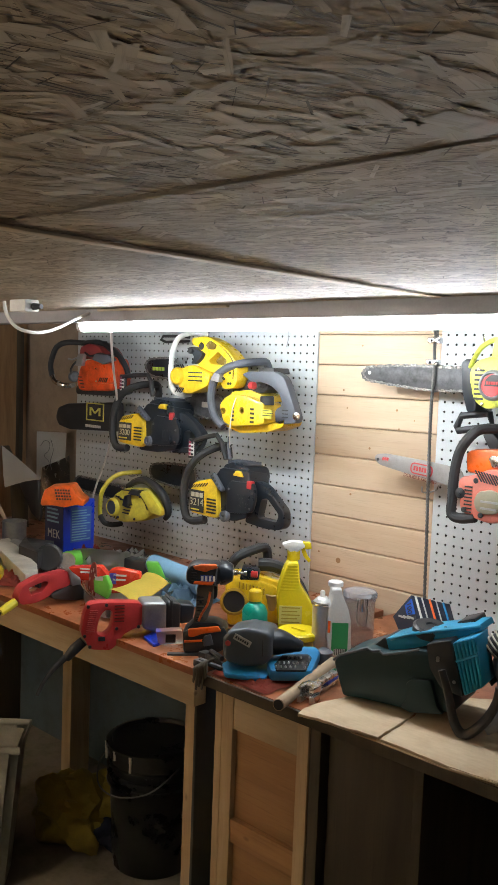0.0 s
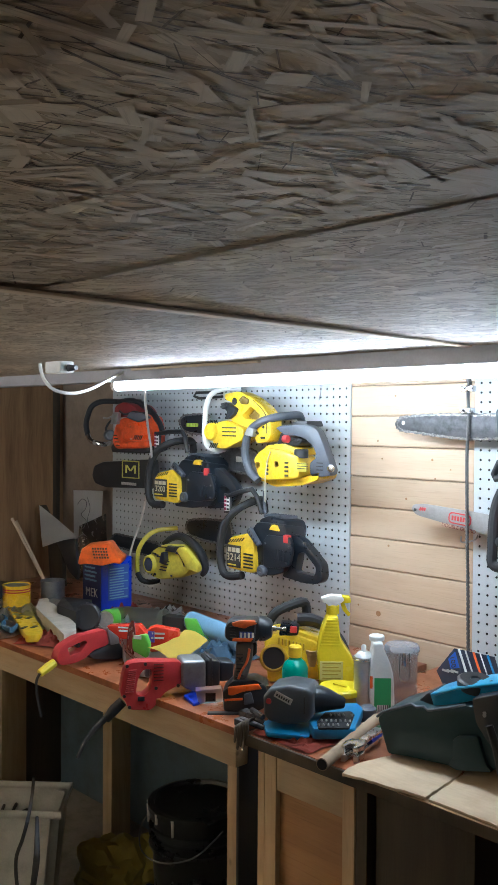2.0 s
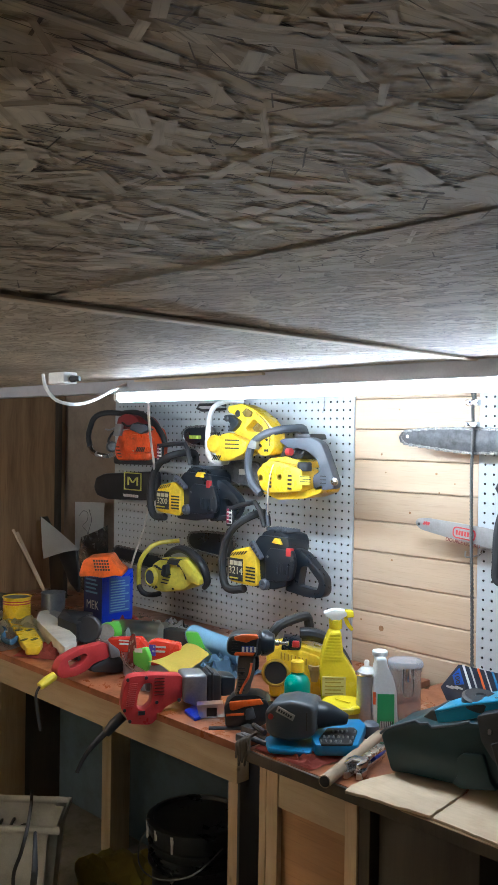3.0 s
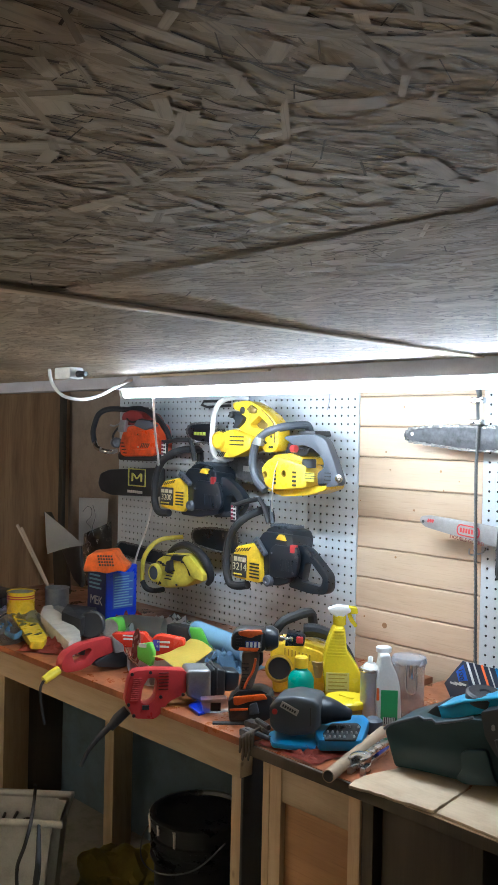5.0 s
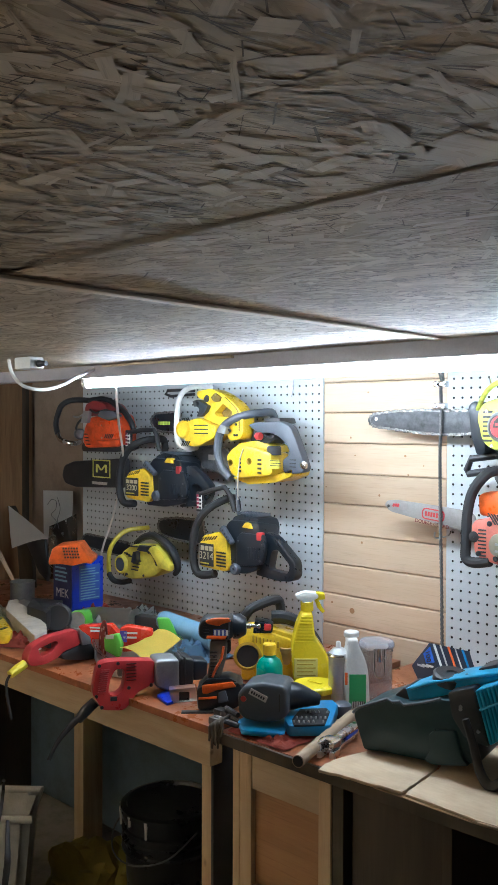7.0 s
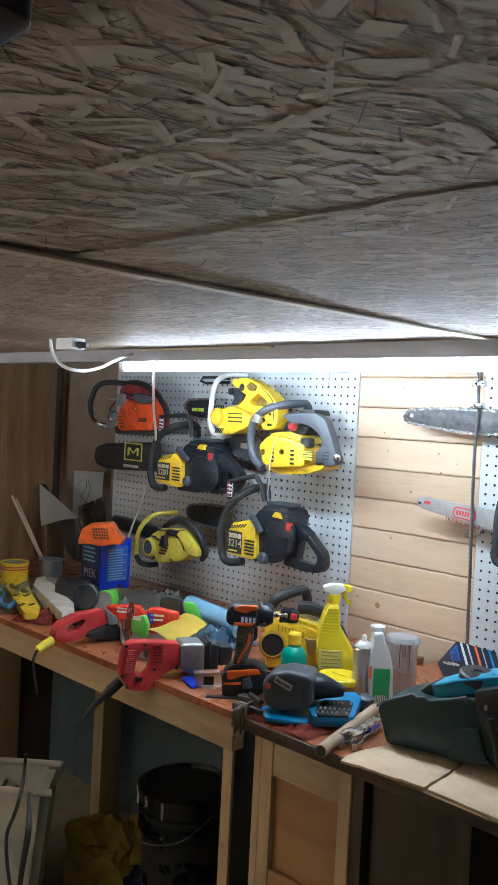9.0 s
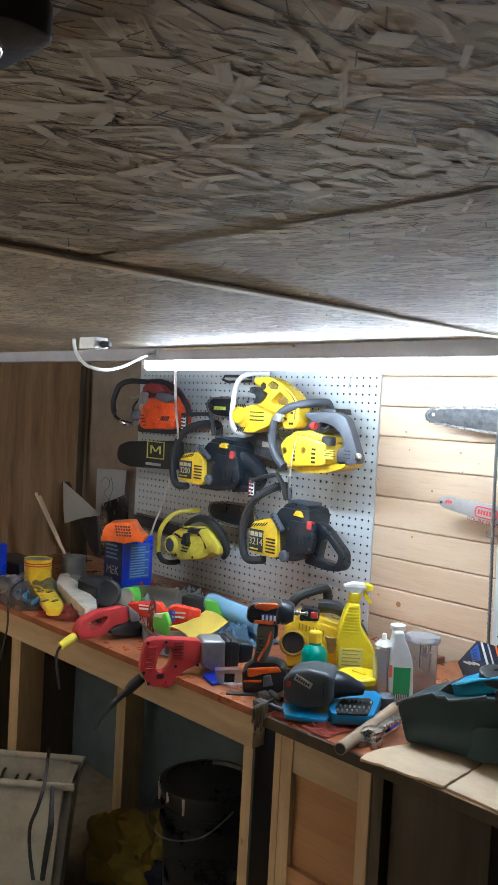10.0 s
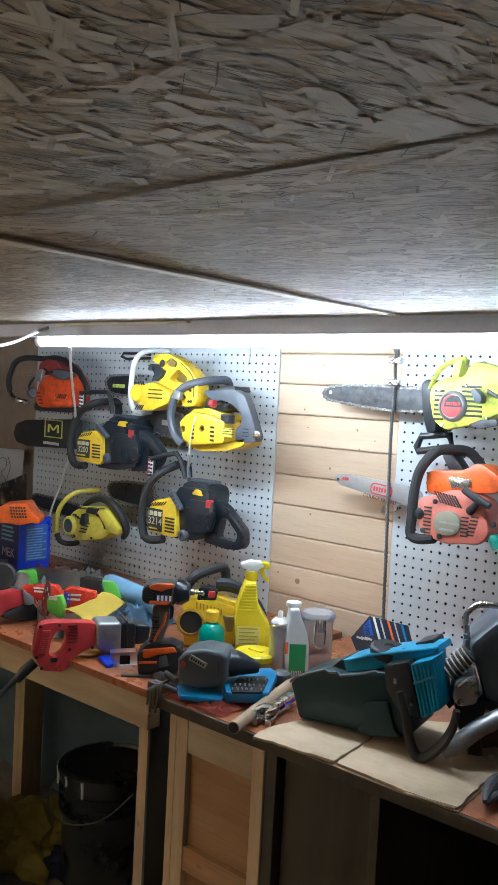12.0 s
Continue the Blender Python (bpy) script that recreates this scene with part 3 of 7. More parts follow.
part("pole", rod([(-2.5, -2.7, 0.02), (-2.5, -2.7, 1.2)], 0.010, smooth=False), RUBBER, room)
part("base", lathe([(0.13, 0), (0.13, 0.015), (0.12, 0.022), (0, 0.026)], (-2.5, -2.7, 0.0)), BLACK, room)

# ---- chainsaws on the wall ----
def face(x0, x1, z0, z1, y, t=0.0015, bevel=0.0):
    """A thin plate on a front that looks along -y."""
    return box(x0, x1, y - t, y + 0.001, z0, z1, bevel)


def shell(pts, y0, y1, bevel, r, taper=0.86):
    """A moulded housing that narrows towards the wall."""
    y1 = min(y1, y0 + 0.095)
    xs = [p[0] for p in pts]
    lo, wide = min(xs), max(xs) - min(xs)
    pull = min(0.62 * (y1 - y0), 0.3 * wide)
    front = rounded([(x - pull * ((x - lo) / wide) ** 1.5, z) for x, z in pts], r)
    bm = prism(front, y0, y1, bevel)
    cx, cz = sum(p[0] for p in front) / len(front), sum(p[1] for p in front) / len(front)
    for v in bm.verts:
        f = 1 - (1 - taper) * max(0.0, (v.co.y - y0) / (y1 - y0))
        v.co.x, v.co.z = cx + (v.co.x - cx) * f, cz + (v.co.z - cz) * f
    return bm


def guide_bar(saw, pts, y, material, chain=True, label=""):
    bar = part("guide_bar", prism(pts, y - 0.0025, y + 0.0025, 0.0008, 0.022), material, saw, label)
    if chain:
        loop = rounded(pts, 0.022, 6)
        k = len(loop)
        path = []
        for i in range(k):
            a, b = Vector(loop[i]), Vector(loop[(i + 1) % k])
            steps = max(1, int((b - a).length / 0.0085))
            path += [a.lerp(b, s / steps) for s in range(steps)]
        mid = sum(path, Vector((0, 0))) / len(path)
        bm = rod([(p.x, y, p.y) for p in path], 0.0032, closed=True, smooth=False, sides=6)
        for i, p in enumerate(path):
            out = (p - mid).normalized()
            q = p + out * 0.003
            s = (0.0062, 0.0036, 0.0046)[i % 3]
            bm = joined(bm, box(q.x - s * 0.8, q.x + s * 0.8, y - 0.004, y + 0.004, q.y - s * 0.7, q.y + s * 0.7, 0.0008, 1))
        part("chain", bm, CHAIN, saw, "oily cutting chain")
    return bar


def slots(saw, x, z, n, dx, dz, w, h, y, material=None, lean=0.0):
    """A row of vent slots on a front: thin plates, dark like shaded openings."""
    for i in range(n):
        cx, cz = x + dx * i, z + dz * i
        part("vent_slot", prism([(cx - w / 2 - lean * h, cz - h / 2), (cx + w / 2 - lean * h, cz - h / 2), (cx + w / 2 + lean * h, cz + h / 2), (cx - w / 2 + lean * h, cz + h / 2)], y - 0.0012, y + 0.001, 0.0), material or BLACK, saw)


def screw(saw, x, z, y, r=0.004, material=None):
    part("screw", joined(lathe([(r, 0), (r, 0.002), (r * 0.7, 0.0035), (0, 0.0035)], (0, 0, 0), 12), box(-r * 0.8, r * 0.8, -0.0005, 0.0005, 0.003, 0.004)), material or CHROME, saw, m=pose(x, y, z, 90, 25, 0))


def chainsaw(label, at):
    return thing("chainsaw", label, "chainsaw", at, "chainsaws hung on the wall")


def hook(saw, x, z, y0=-0.06):
    part("peg_hook", rod([(x, 0.004, z), (x, -0.012, z), (x, -0.03, z - 0.012), (x, y0, z - 0.012), (x, y0 - 0.004, z + 0.004)], 0.0022, sides=6), CHROME, saw, "steel peg hook")


def pull_starter(saw, x, z, y, r, cover, badge=None, label=""):
    m = pose(x, y, z, 90, 0, 0)
    part("starter_cover", lathe([(r * 1.25, -0.012), (r * 1.2, 0.004), (r * 1.05, 0.010), (r * 0.95, 0.011), (r * 0.9, 0.007), (0, 0.007)], (0, 0, 0), 28, m), cover, saw, label)
    if badge:
        part("badge", lathe([(r * 0.86, 0.0), (r * 0.86, 0.0085), (0, 0.0085)], (0, 0, 0), 28, m), badge, saw)


# red-orange saw
saw = chainsaw("orange chainsaw with black wrap handle hung on the wall", (-2.66, -0.09, 1.45))
part("engine_body", shell([(-2.63, 1.508), (-2.608, 1.566), (-2.568, 1.592), (-2.48, 1.598), (-2.386, 1.61), (-2.352, 1.552), (-2.356, 1.484), (-2.608, 1.476)], -0.17, -0.04, 0.010, 0.018), RED_ORANGE, saw)
part("engine_base", shell([(-2.656, 1.484), (-2.63, 1.508), (-2.372, 1.512), (-2.356, 1.476), (-2.4, 1.466), (-2.648, 1.464)], -0.155, -0.03, 0.006, 0.008), BLACK, saw)
part("air_cover", shell([(-2.63, 1.592), (-2.62, 1.636), (-2.562, 1.65), (-2.478, 1.64), (-2.416, 1.608), (-2.508, 1.594)], -0.16, -0.05, 0.008, 0.012), plain("dark_red_cover", (0.22, 0.03, 0.03), 0.4), saw, "dark red top cover")
part("front_handle", rod([(-2.608, -0.05, 1.652), (-2.66, -0.09, 1.652), (-2.74, -0.13, 1.654), (-2.782, -0.15, 1.636), (-2.796, -0.16, 1.6), (-2.808, -0.16, 1.564), (-2.796, -0.16, 1.526)], 0.0105), BLACK, saw)
part("handle_tube", rod([(-2.796, -0.16, 1.53), (-2.78, -0.16, 1.508), (-2.736, -0.16, 1.496), (-2.714, -0.14, 1.492), (-2.74, -0.1, 1.496)], 0.009), CHROME, saw, "bare metal lower handle")
part("rear_handle", rod([(-2.648, -0.12, 1.652), (-2.568, -0.12, 1.654), (-2.5, -0.12, 1.636), (-2.448, -0.12, 1.608), (-2.408, -0.12, 1.574), (-2.392, -0.12, 1.544)], [0.010, 0.011, 0.012, 0.012, 0.010, 0.010]), BLACK, saw)
part("muffler", lathe([(0.016, 0), (0.02, 0.006), (0.02, 0.05), (0.014, 0.056), (0, 0.056)], m=pose(*(-2.674, -0.15, 1.528), 90, 0, 60)), BAR_STEEL, saw)
part("spark_cover", prism([(-2.62, 1.568), (-2.604, 1.612), (-2.568, 1.612), (-2.578, 1.568)], -0.182, -0.168, 0.003, 0.004), CAST, saw, "bright worn metal plate")
slots(saw, *(-2.604, 1.528), 4, 0.006, -0.012, 0.022, 0.004, -0.171)
part("starter_panel", prism([(-2.56, 1.536), (-2.526, 1.572), (-2.428, 1.58), (-2.386, 1.556), (-2.396, 1.512), (-2.538, 1.504)], -0.178, -0.165, 0.004, 0.012), RED_ORANGE, saw)
for q in ((-2.496, 1.516), (-2.404, 1.564), (-2.498, 1.56)):
    screw(saw, *q, -0.178, 0.003)
part("fuel_hose", rod([(-2.564, -0.18, 1.616), (-2.528, -0.18, 1.604), (-2.476, -0.18, 1.614), (-2.436, -0.18, 1.608), (-2.392, -0.18, 1.612)], 0.0035), RUBBER, saw)
part("spark_lead", rod([(-2.616, -0.18, 1.582), (-2.636, -0.18, 1.568), (-2.648, -0.18, 1.548), (-2.632, -0.18, 1.528)], 0.004), RUBBER, saw)
part("cylinder_cover", prism([(-2.514, 1.592), (-2.496, 1.612), (-2.424, 1.608), (-2.396, 1.592), (-2.448, 1.576)], -0.186, -0.165, 0.004, 0.004), GREY, saw)
part("choke_rod", rod([(-2.68, -0.17, 1.592), (-2.652, -0.17, 1.59), (-2.616, -0.17, 1.6)], 0.003), CAST, saw)
slots(saw, *(-2.476, 1.522), 5, 0.010, 0.0, 0.004, 0.016, -0.179, None, 0.3)
hook(saw, *(-2.634, 1.66), -0.07)

# yellow saw with a white wrap handle
saw = chainsaw("bright yellow chainsaw with white wrap handle hung on the wall", (-2.2, -0.1, 1.42))
part("engine_body", shell([(-2.078, 1.565), (-2.046, 1.579), (-1.978, 1.587), (-1.928, 1.57), (-1.859, 1.561), (-1.87, 1.522), (-1.986, 1.493), (-2.046, 1.493), (-2.068, 1.517)], -0.18, -0.03, 0.010, 0.016), YELLOW, saw)
part("rear_grip", ring_prism([(-2.021, 1.668), (-1.957, 1.675), (-1.905, 1.657), (-1.854, 1.628), (-1.819, 1.594), (-1.817, 1.538), (-1.831, 1.52), (-1.876, 1.514), (-1.897, 1.557), (-1.962, 1.574), (-1.999, 1.589), (-1.967, 1.607), (-1.982, 1.639), (-2.019, 1.65)], [(-1.942, 1.599), (-1.903, 1.628), (-1.862, 1.602), (-1.869, 1.587), (-1.927, 1.588)], -0.165, -0.115, 0.008, 0.014, 0.006), YELLOW, saw, "yellow loop grip with dark hollow")
part("trigger_handle", prism([(-2.028, 1.637), (-2.002, 1.642), (-1.955, 1.621), (-1.966, 1.603), (-1.988, 1.588), (-2.007, 1.588), (-1.993, 1.611)], -0.180, -0.150, 0.004, 0.006), CHARCOAL, saw)
part("grip_hollow", prism([(-1.942, 1.599), (-1.903, 1.628), (-1.862, 1.602), (-1.869, 1.587), (-1.927, 1.588)], -0.135, -0.125, 0.0), AMBER, saw)
part("fuel_cap", lathe([(0.013, 0), (0.013, 0.008), (0.01, 0.012), (0, 0.012)], m=pose(*(-1.976, -0.155, 1.644), 90, 0, 0)), BLACK, saw)
part("front_handle", rod([(-2.072, -0.05, 1.688), (-2.09, -0.1, 1.688), (-2.096, -0.15, 1.672), (-2.102, -0.17, 1.636), (-2.098, -0.18, 1.584), (-2.1, -0.18, 1.534), (-2.096, -0.17, 1.502), (-2.076, -0.15, 1.488), (-2.092, -0.1, 1.488)], 0.0085), WHITE, saw, "white wrap handle")
part("hand_guard", rod([(-2.136, -0.07, 1.664), (-2.252, -0.07, 1.66), (-2.28, -0.07, 1.668), (-2.268, -0.07, 1.68), (-2.182, -0.07, 1.68), (-2.136, -0.07, 1.676)], 0.005, smooth=False), BLACK, saw)
guide_bar(saw, [(-2.368, 1.582), (-2.344, 1.6), (-2.216, 1.606), (-2.21, 1.536), (-2.316, 1.542), (-2.352, 1.552)], -0.06, CHARCOAL)
part("bar_label", joined(*[face(x, x + 0.012, z, z + 0.012, -0.0635) for x, z in [((-2.326, 1.562)[0] + 0.016 * i, (-2.326, 1.562)[1]) for i in range(4)]]), plain("green_yellow_print", (0.45, 0.6, 0.08)), saw, "yellow-green print")
slots(saw, *(-1.984, 1.536), 3, 0.0, 0.0125, 0.062, 0.004, -0.181)
slots(saw, *(-2.068, 1.504), 4, 0.009, 0.0, 0.004, 0.016, -0.181, None, 0.4)
slots(saw, *(-2.08, 1.576), 5, 0.010, 0.001, 0.004, 0.012, -0.181, None, -0.3)
pull_starter(saw, *(-2.066, 1.548), -0.18, 0.024, YELLOW)
part("exhaust", prism([(-1.908, 1.54), (-1.894, 1.564), (-1.868, 1.558), (-1.872, 1.534)], -0.188, -0.17, 0.003, 0.004), CAST, saw)
for q in ((-1.86, 1.548), (-1.832, 1.564), (-1.838, 1.532), (-2.028, 1.592)):
    screw(saw, *q, -0.18, 0.004, BLACK)
hook(saw, *(-2.114, 1.694))

part("choke_knob", lathe([(0.008, 0), (0.009, 0.003), (0.009, 0.010), (0.006, 0.013), (0, 0.013)], m=pose(-2.004, -0.178, 1.628, 90, 0, 0)), BLACK, saw)
part("filter_cover", prism([(-1.952, 1.648), (-1.934, 1.662), (-1.908, 1.648), (-1.914, 1.634), (-1.940, 1.634)], -0.172, -0.16, 0.003, 0.004), AMBER, saw, "smoky filter window")
part("grip_seam", rod([(-1.895, -0.1665, 1.648), (-1.852, -0.1665, 1.618), (-1.834, -0.1665, 1.590), (-1.833, -0.1665, 1.545)], 0.0016, sides=6), AMBER, saw)
for q in ((-1.842, 1.532), (-1.870, 1.545), (-1.975, 1.652)):
    screw(saw, *q, -0.166, 0.004, BLACK)

# yellow saw with grey handles
saw = chainsaw("yellow chainsaw with grey wrap and rear handles hung on the wall", (-1.85, -0.1, 1.28))
part("engine_body", shell([(-1.868, 1.468), (-1.836, 1.496), (-1.804, 1.504), (-1.724, 1.498), (-1.624, 1.482), (-1.618, 1.424), (-1.636, 1.416), (-1.808, 1.404), (-1.846, 1.416)], -0.19, -0.06, 0.008, 0.012), YELLOW, saw)
part("fuel_tank", shell([(-1.864, 1.404), (-1.656, 1.418), (-1.562, 1.438), (-1.572, 1.416), (-1.656, 1.396), (-1.788, 1.386)], -0.165, -0.03, 0.008, 0.008), YELLOW, saw)
part("top_cover", shell([(-1.864, 1.494), (-1.848, 1.508), (-1.76, 1.516), (-1.672, 1.502), (-1.656, 1.48), (-1.758, 1.484)], -0.15, -0.05, 0.006, 0.006), YELLOW, saw)
part("front_handle", rod([(-1.864, -0.17, 1.4), (-1.9, -0.17, 1.428), (-1.92, -0.17, 1.476), (-1.916, -0.17, 1.522), (-1.896, -0.17, 1.556), (-1.854, -0.17, 1.58), (-1.812, -0.15, 1.594), (-1.79, -0.11, 1.6), (-1.788, -0.07, 1.6), (-1.794, -0.05, 1.578)], 0.0125), GREY, saw)
part("rear_handle", prism([(-1.8, 1.562), (-1.774, 1.57), (-1.672, 1.574), (-1.632, 1.56), (-1.608, 1.516), (-1.576, 1.444), (-1.582, 1.43), (-1.656, 1.42), (-1.662, 1.464), (-1.632, 1.478), (-1.646, 1.51), (-1.684, 1.534), (-1.728, 1.542), (-1.744, 1.534)], -0.165, -0.135, 0.010, 0.014), GREY, saw)
part("hand_guard", prism([(-1.766, 1.582), (-1.704, 1.584), (-1.698, 1.568), (-1.76, 1.564)], -0.13, -0.06, 0.003, 0.003), BLACK, saw)
part("carburettor", prism([(-1.814, 1.512), (-1.8, 1.548), (-1.736, 1.548), (-1.712, 1.524), (-1.732, 1.508)], -0.14, -0.06, 0.006, 0.006), CHARCOAL, saw)
part("choke", lathe([(0.007, 0), (0.011, 0.004), (0.011, 0.02), (0, 0.022)], m=pose(*(-1.76, -0.17, 1.53), 0, 90, 0)), RED, saw, "red choke knob")
part("fuel_cap", lathe([(0.021, 0), (0.021, 0.022), (0.018, 0.026), (0, 0.026)], m=pose(*(-1.692, -0.165, 1.476))), BLACK, saw, "black ribbed cap")
part("spark_lead", rod([(-1.784, -0.14, 1.482), (-1.774, -0.14, 1.508), (-1.748, -0.14, 1.526), (-1.726, -0.14, 1.522), (-1.708, -0.14, 1.536)], 0.003), RUBBER, saw)
slots(saw, *(-1.726, 1.424), 4, 0.0, 0.0125, 0.014, 0.006, -0.191)
slots(saw, *(-1.804, 1.426), 4, 0.0, 0.012, 0.007, 0.007, -0.191)
for q in ((-1.846, 1.45), (-1.768, 1.456)):
    # A low disc in darker yellow stands in for the shaded recess.
    part("bolt_recess", lathe([(0.010, 0), (0.010, 0.002), (0.006, 0.001), (0, 0.001)], m=pose(q[0], -0.189, q[1], 90, 0, 0)), plain("ochre_recess", (0.35, 0.2, 0.01)), saw)
part("warning_label", face(*(-1.688, 1.44)[:1], *(-1.648, 1.474)[:1], (-1.688, 1.438)[1], (-1.646, 1.464)[1], -0.191), PALE_YELLOW, saw)
for i in range(3):
    q = (-1.682, 1.46)
    part("label_line", face(q[0], q[0] + 0.04, q[1] - 0.007 * i, q[1] - 0.007 * i + 0.0018, -0.193), BLACK, saw)
part("rubber_mount", lathe([(0.011, 0), (0.011, 0.006), (0.006, 0.008), (0, 0.008)], m=pose(*(-1.576, -0.165, 1.45), 90, 0, 0)), CHROME, saw)
slots(saw, *(-1.62, 1.444), 3, 0.0, 0.010, 0.022, 0.003, -0.166)
guide_bar(saw, [(-2.144, 1.468), (-2.106, 1.496), (-1.98, 1.488), (-1.952, 1.454), (-1.972, 1.408), (-2.092, 1.422), (-2.13, 1.442)], -0.07, BAR_STEEL)
part("bar_badge", face(*(-2.062, 1.446)[:1], *(-2.02, 1.448)[:1], (-2.052, 1.448)[1], (-2.052, 1.466)[1], -0.073), PALE_STEEL, saw)
part("drawstring", rod([(-1.788, -0.195, 1.492), (-1.8, -0.195, 1.464), (-1.808, -0.195, 1.42), (-1.81, -0.195, 1.378), (-1.842, -0.16, 1.324)], 0.0018, sides=6), CREAM, saw, "thin cord")
hook(saw, *(-1.876, 1.602))


def black_saw(label, at, body, shroud, cover, bar, front, rear, guard, plate, number, grip, choke, knob, tag, y):
    """The pair of alike saws: charcoal body, yellow front shroud with a number plate, wrap handle and rear handle."""
    saw = chainsaw(label, at)
    part("engine_body", shell(body, y, -0.04, 0.010, 0.012), CHARCOAL, saw)
    part("top_cover", shell(cover, y + 0.012, -0.06, 0.008, 0.008), CHARCOAL, saw)
    x0, x1 = min(p[0] for p in cover), max(p[0] for p in cover)
    z1 = max(p[1] for p in cover)
    for i in range(9):
        x = x0 + (x1 - x0) * (0.12 + 0.058 * i)
        part("cooling_fin", box(x, x + 0.003, y + 0.02, y + 0.075, z1 - 0.008, z1 + 0.001, 0.001, 1), GREY, saw)
    yellow = part("front_shroud", prism(shroud, y - 0.014, -0.08, 0.006, 0.010), YELLOW, saw, "yellow vented shroud")
    (px, pz), (qx, qz) = plate
    part("number_plate", face(px, qx, pz, qz, y - 0.014, 0.002, 0.0006), BLACK, saw)
    zc = pz + (qz - pz) * 0.47
    text("model_number", number, (qz - pz) * 0.46, pose((px + qx) / 2, y - 0.0165, zc - 0.002, 90, 0, 0), KHAKI, saw, 1.0)
    w = (qx - px) / 4.2
    for i in range(3):
        part("brand_bar", face(px + 0.006 + w * 1.3 * i, px + 0.006 + w * 1.3 * i + w, zc + (qz - pz) * 0.22, zc + (qz - pz) * 0.42, y - 0.016), KHAKI, saw)
    part("plate_line", face(px + 0.005, px + (qx - px) * 0.7, pz + 0.006, pz + 0.010, y - 0.016), PALE_YELLOW, saw)
    sx = max(p[0] for p in shroud)
    slots(saw, (qx + sx) / 2 + 0.001, pz + 0.006, 5, 0.0, 0.010, (sx - qx) * 0.62, 0.005, y - 0.0145)
    slots(saw, px + 0.012, qz + 0.011, 6, 0.0115, 0.002, 0.004, 0.012, y - 0.0145, None, 0.5)
    part("front_handle", rod(front, 0.0125), RUBBER, saw, "black wrap handle")
    part("rear_handle", ring_prism(rear[0], rear[1], y + 0.022, y + 0.052, 0.006, 0.012, 0.008), CHARCOAL, saw)
    bx, bz = sum(p[0] for p in body) / len(body), sum(p[1] for p in body) / len(body)
    panel = [(bx + 0.006 + (px - bx) * 0.55, bz - 0.004 + (pz - bz) * 0.60) for px, pz in body]
    part("side_cover", prism(panel, y - 0.005, y + 0.008, 0.004, 0.008), CHARCOAL, saw)
    for i in range(5):
        part("cover_rib", box(bx - 0.012 + 0.011 * i, bx - 0.008 + 0.011 * i, y - 0.007, y - 0.003, bz - 0.030, bz + 0.004, 0.001, 1), CHARCOAL, saw)
    for i in (1, 4, 6):
        screw(saw, bx + (panel[i][0] - bx) * 0.8, bz + (panel[i][1] - bz) * 0.8, y - 0.005, 0.0035, BAR_STEEL)
    part("hand_guard", rod(guard, 0.008, smooth=False), BLACK, saw)
    gx, gy, gz = guard[0]
    part("guard_plate", box(gx - 0.016, gx + 0.016, gy - 0.004, gy + 0.004, gz - 0.055, gz + 0.008, 0.003), BLACK, saw)
    part("warning_label", face(gx - 0.011, gx + 0.011, gz - 0.047, gz + 0.000, gy - 0.0045), WHITE, saw, "white label with red print")
    for i in range(4):
        part("label_print", face(gx - 0.010, gx - 0.001, gz - 0.044 + 0.012 * i, gz - 0.036 + 0.012 * i, gy - 0.0065), MAROON, saw)
        part("label_print", face(gx + 0.002, gx + 0.010, gz - 0.044 + 0.012 * i, gz - 0.038 + 0.012 * i, gy - 0.0065), BLACK, saw)
    # pull-start grip: a perforated lever
    a, b = Vector(grip[0]), Vector(grip[1])
    d = (b - a).normalized()
    n = Vector((-d.y, d.x)) * 0.010
    lever = part("starter_grip", prism([tuple(a + n), tuple(b + n * 0.7), tuple(b - n * 0.7), tuple(a - n)], y - 0.022, y - 0.008, 0.003, 0.006), GREY, saw, "grey perforated lever")
    for i in range(4):
        q = a.lerp(b, 0.2 + 0.2 * i)
        part("grip_hole", lathe([(0.0035, 0), (0.0035, 0.001), (0, 0.001)], m=pose(q.x, y - 0.0215, q.y, 90, 0, 0)), BLACK, lever)
    part("choke_flap", prism([(choke[0] - 0.022, choke[1] - 0.004), (choke[0] - 0.008, choke[1] + 0.012), (choke[0] + 0.010, choke[1] + 0.010), (choke[0] + 0.020, choke[1] - 0.006)], y - 0.006, y + 0.03, 0.003, 0.004), YELLOW, saw, "yellow flap")
    part("stop_switch", box(knob[0] - 0.010, knob[0] + 0.010, y - 0.006, y + 0.01, knob[1] - 0.012, knob[1] + 0.012, 0.003), RED, saw, "red stop switch")
    part("oil_cap", lathe([(0.017, 0), (0.017, 0.012), (0.013, 0.016), (0.005, 0.016), (0.004, 0.012), (0, 0.012)], m=pose(tag[0], y, tag[1], 90, 0, 0)), GREY, saw)
    q = (body[0][0] * 0.4 + body[3][0] * 0.6, tag[1] + 0.045)
    part("scuff_mark", prism([(q[0], q[1]), (q[0] + 0.008, q[1] + 0.016), (q[0] + 0.014, q[1] + 0.004), (q[0] + 0.006, q[1] - 0.006)], y - 0.001, y + 0.002, 0.0), PALE_STEEL, saw)
    return saw, bar


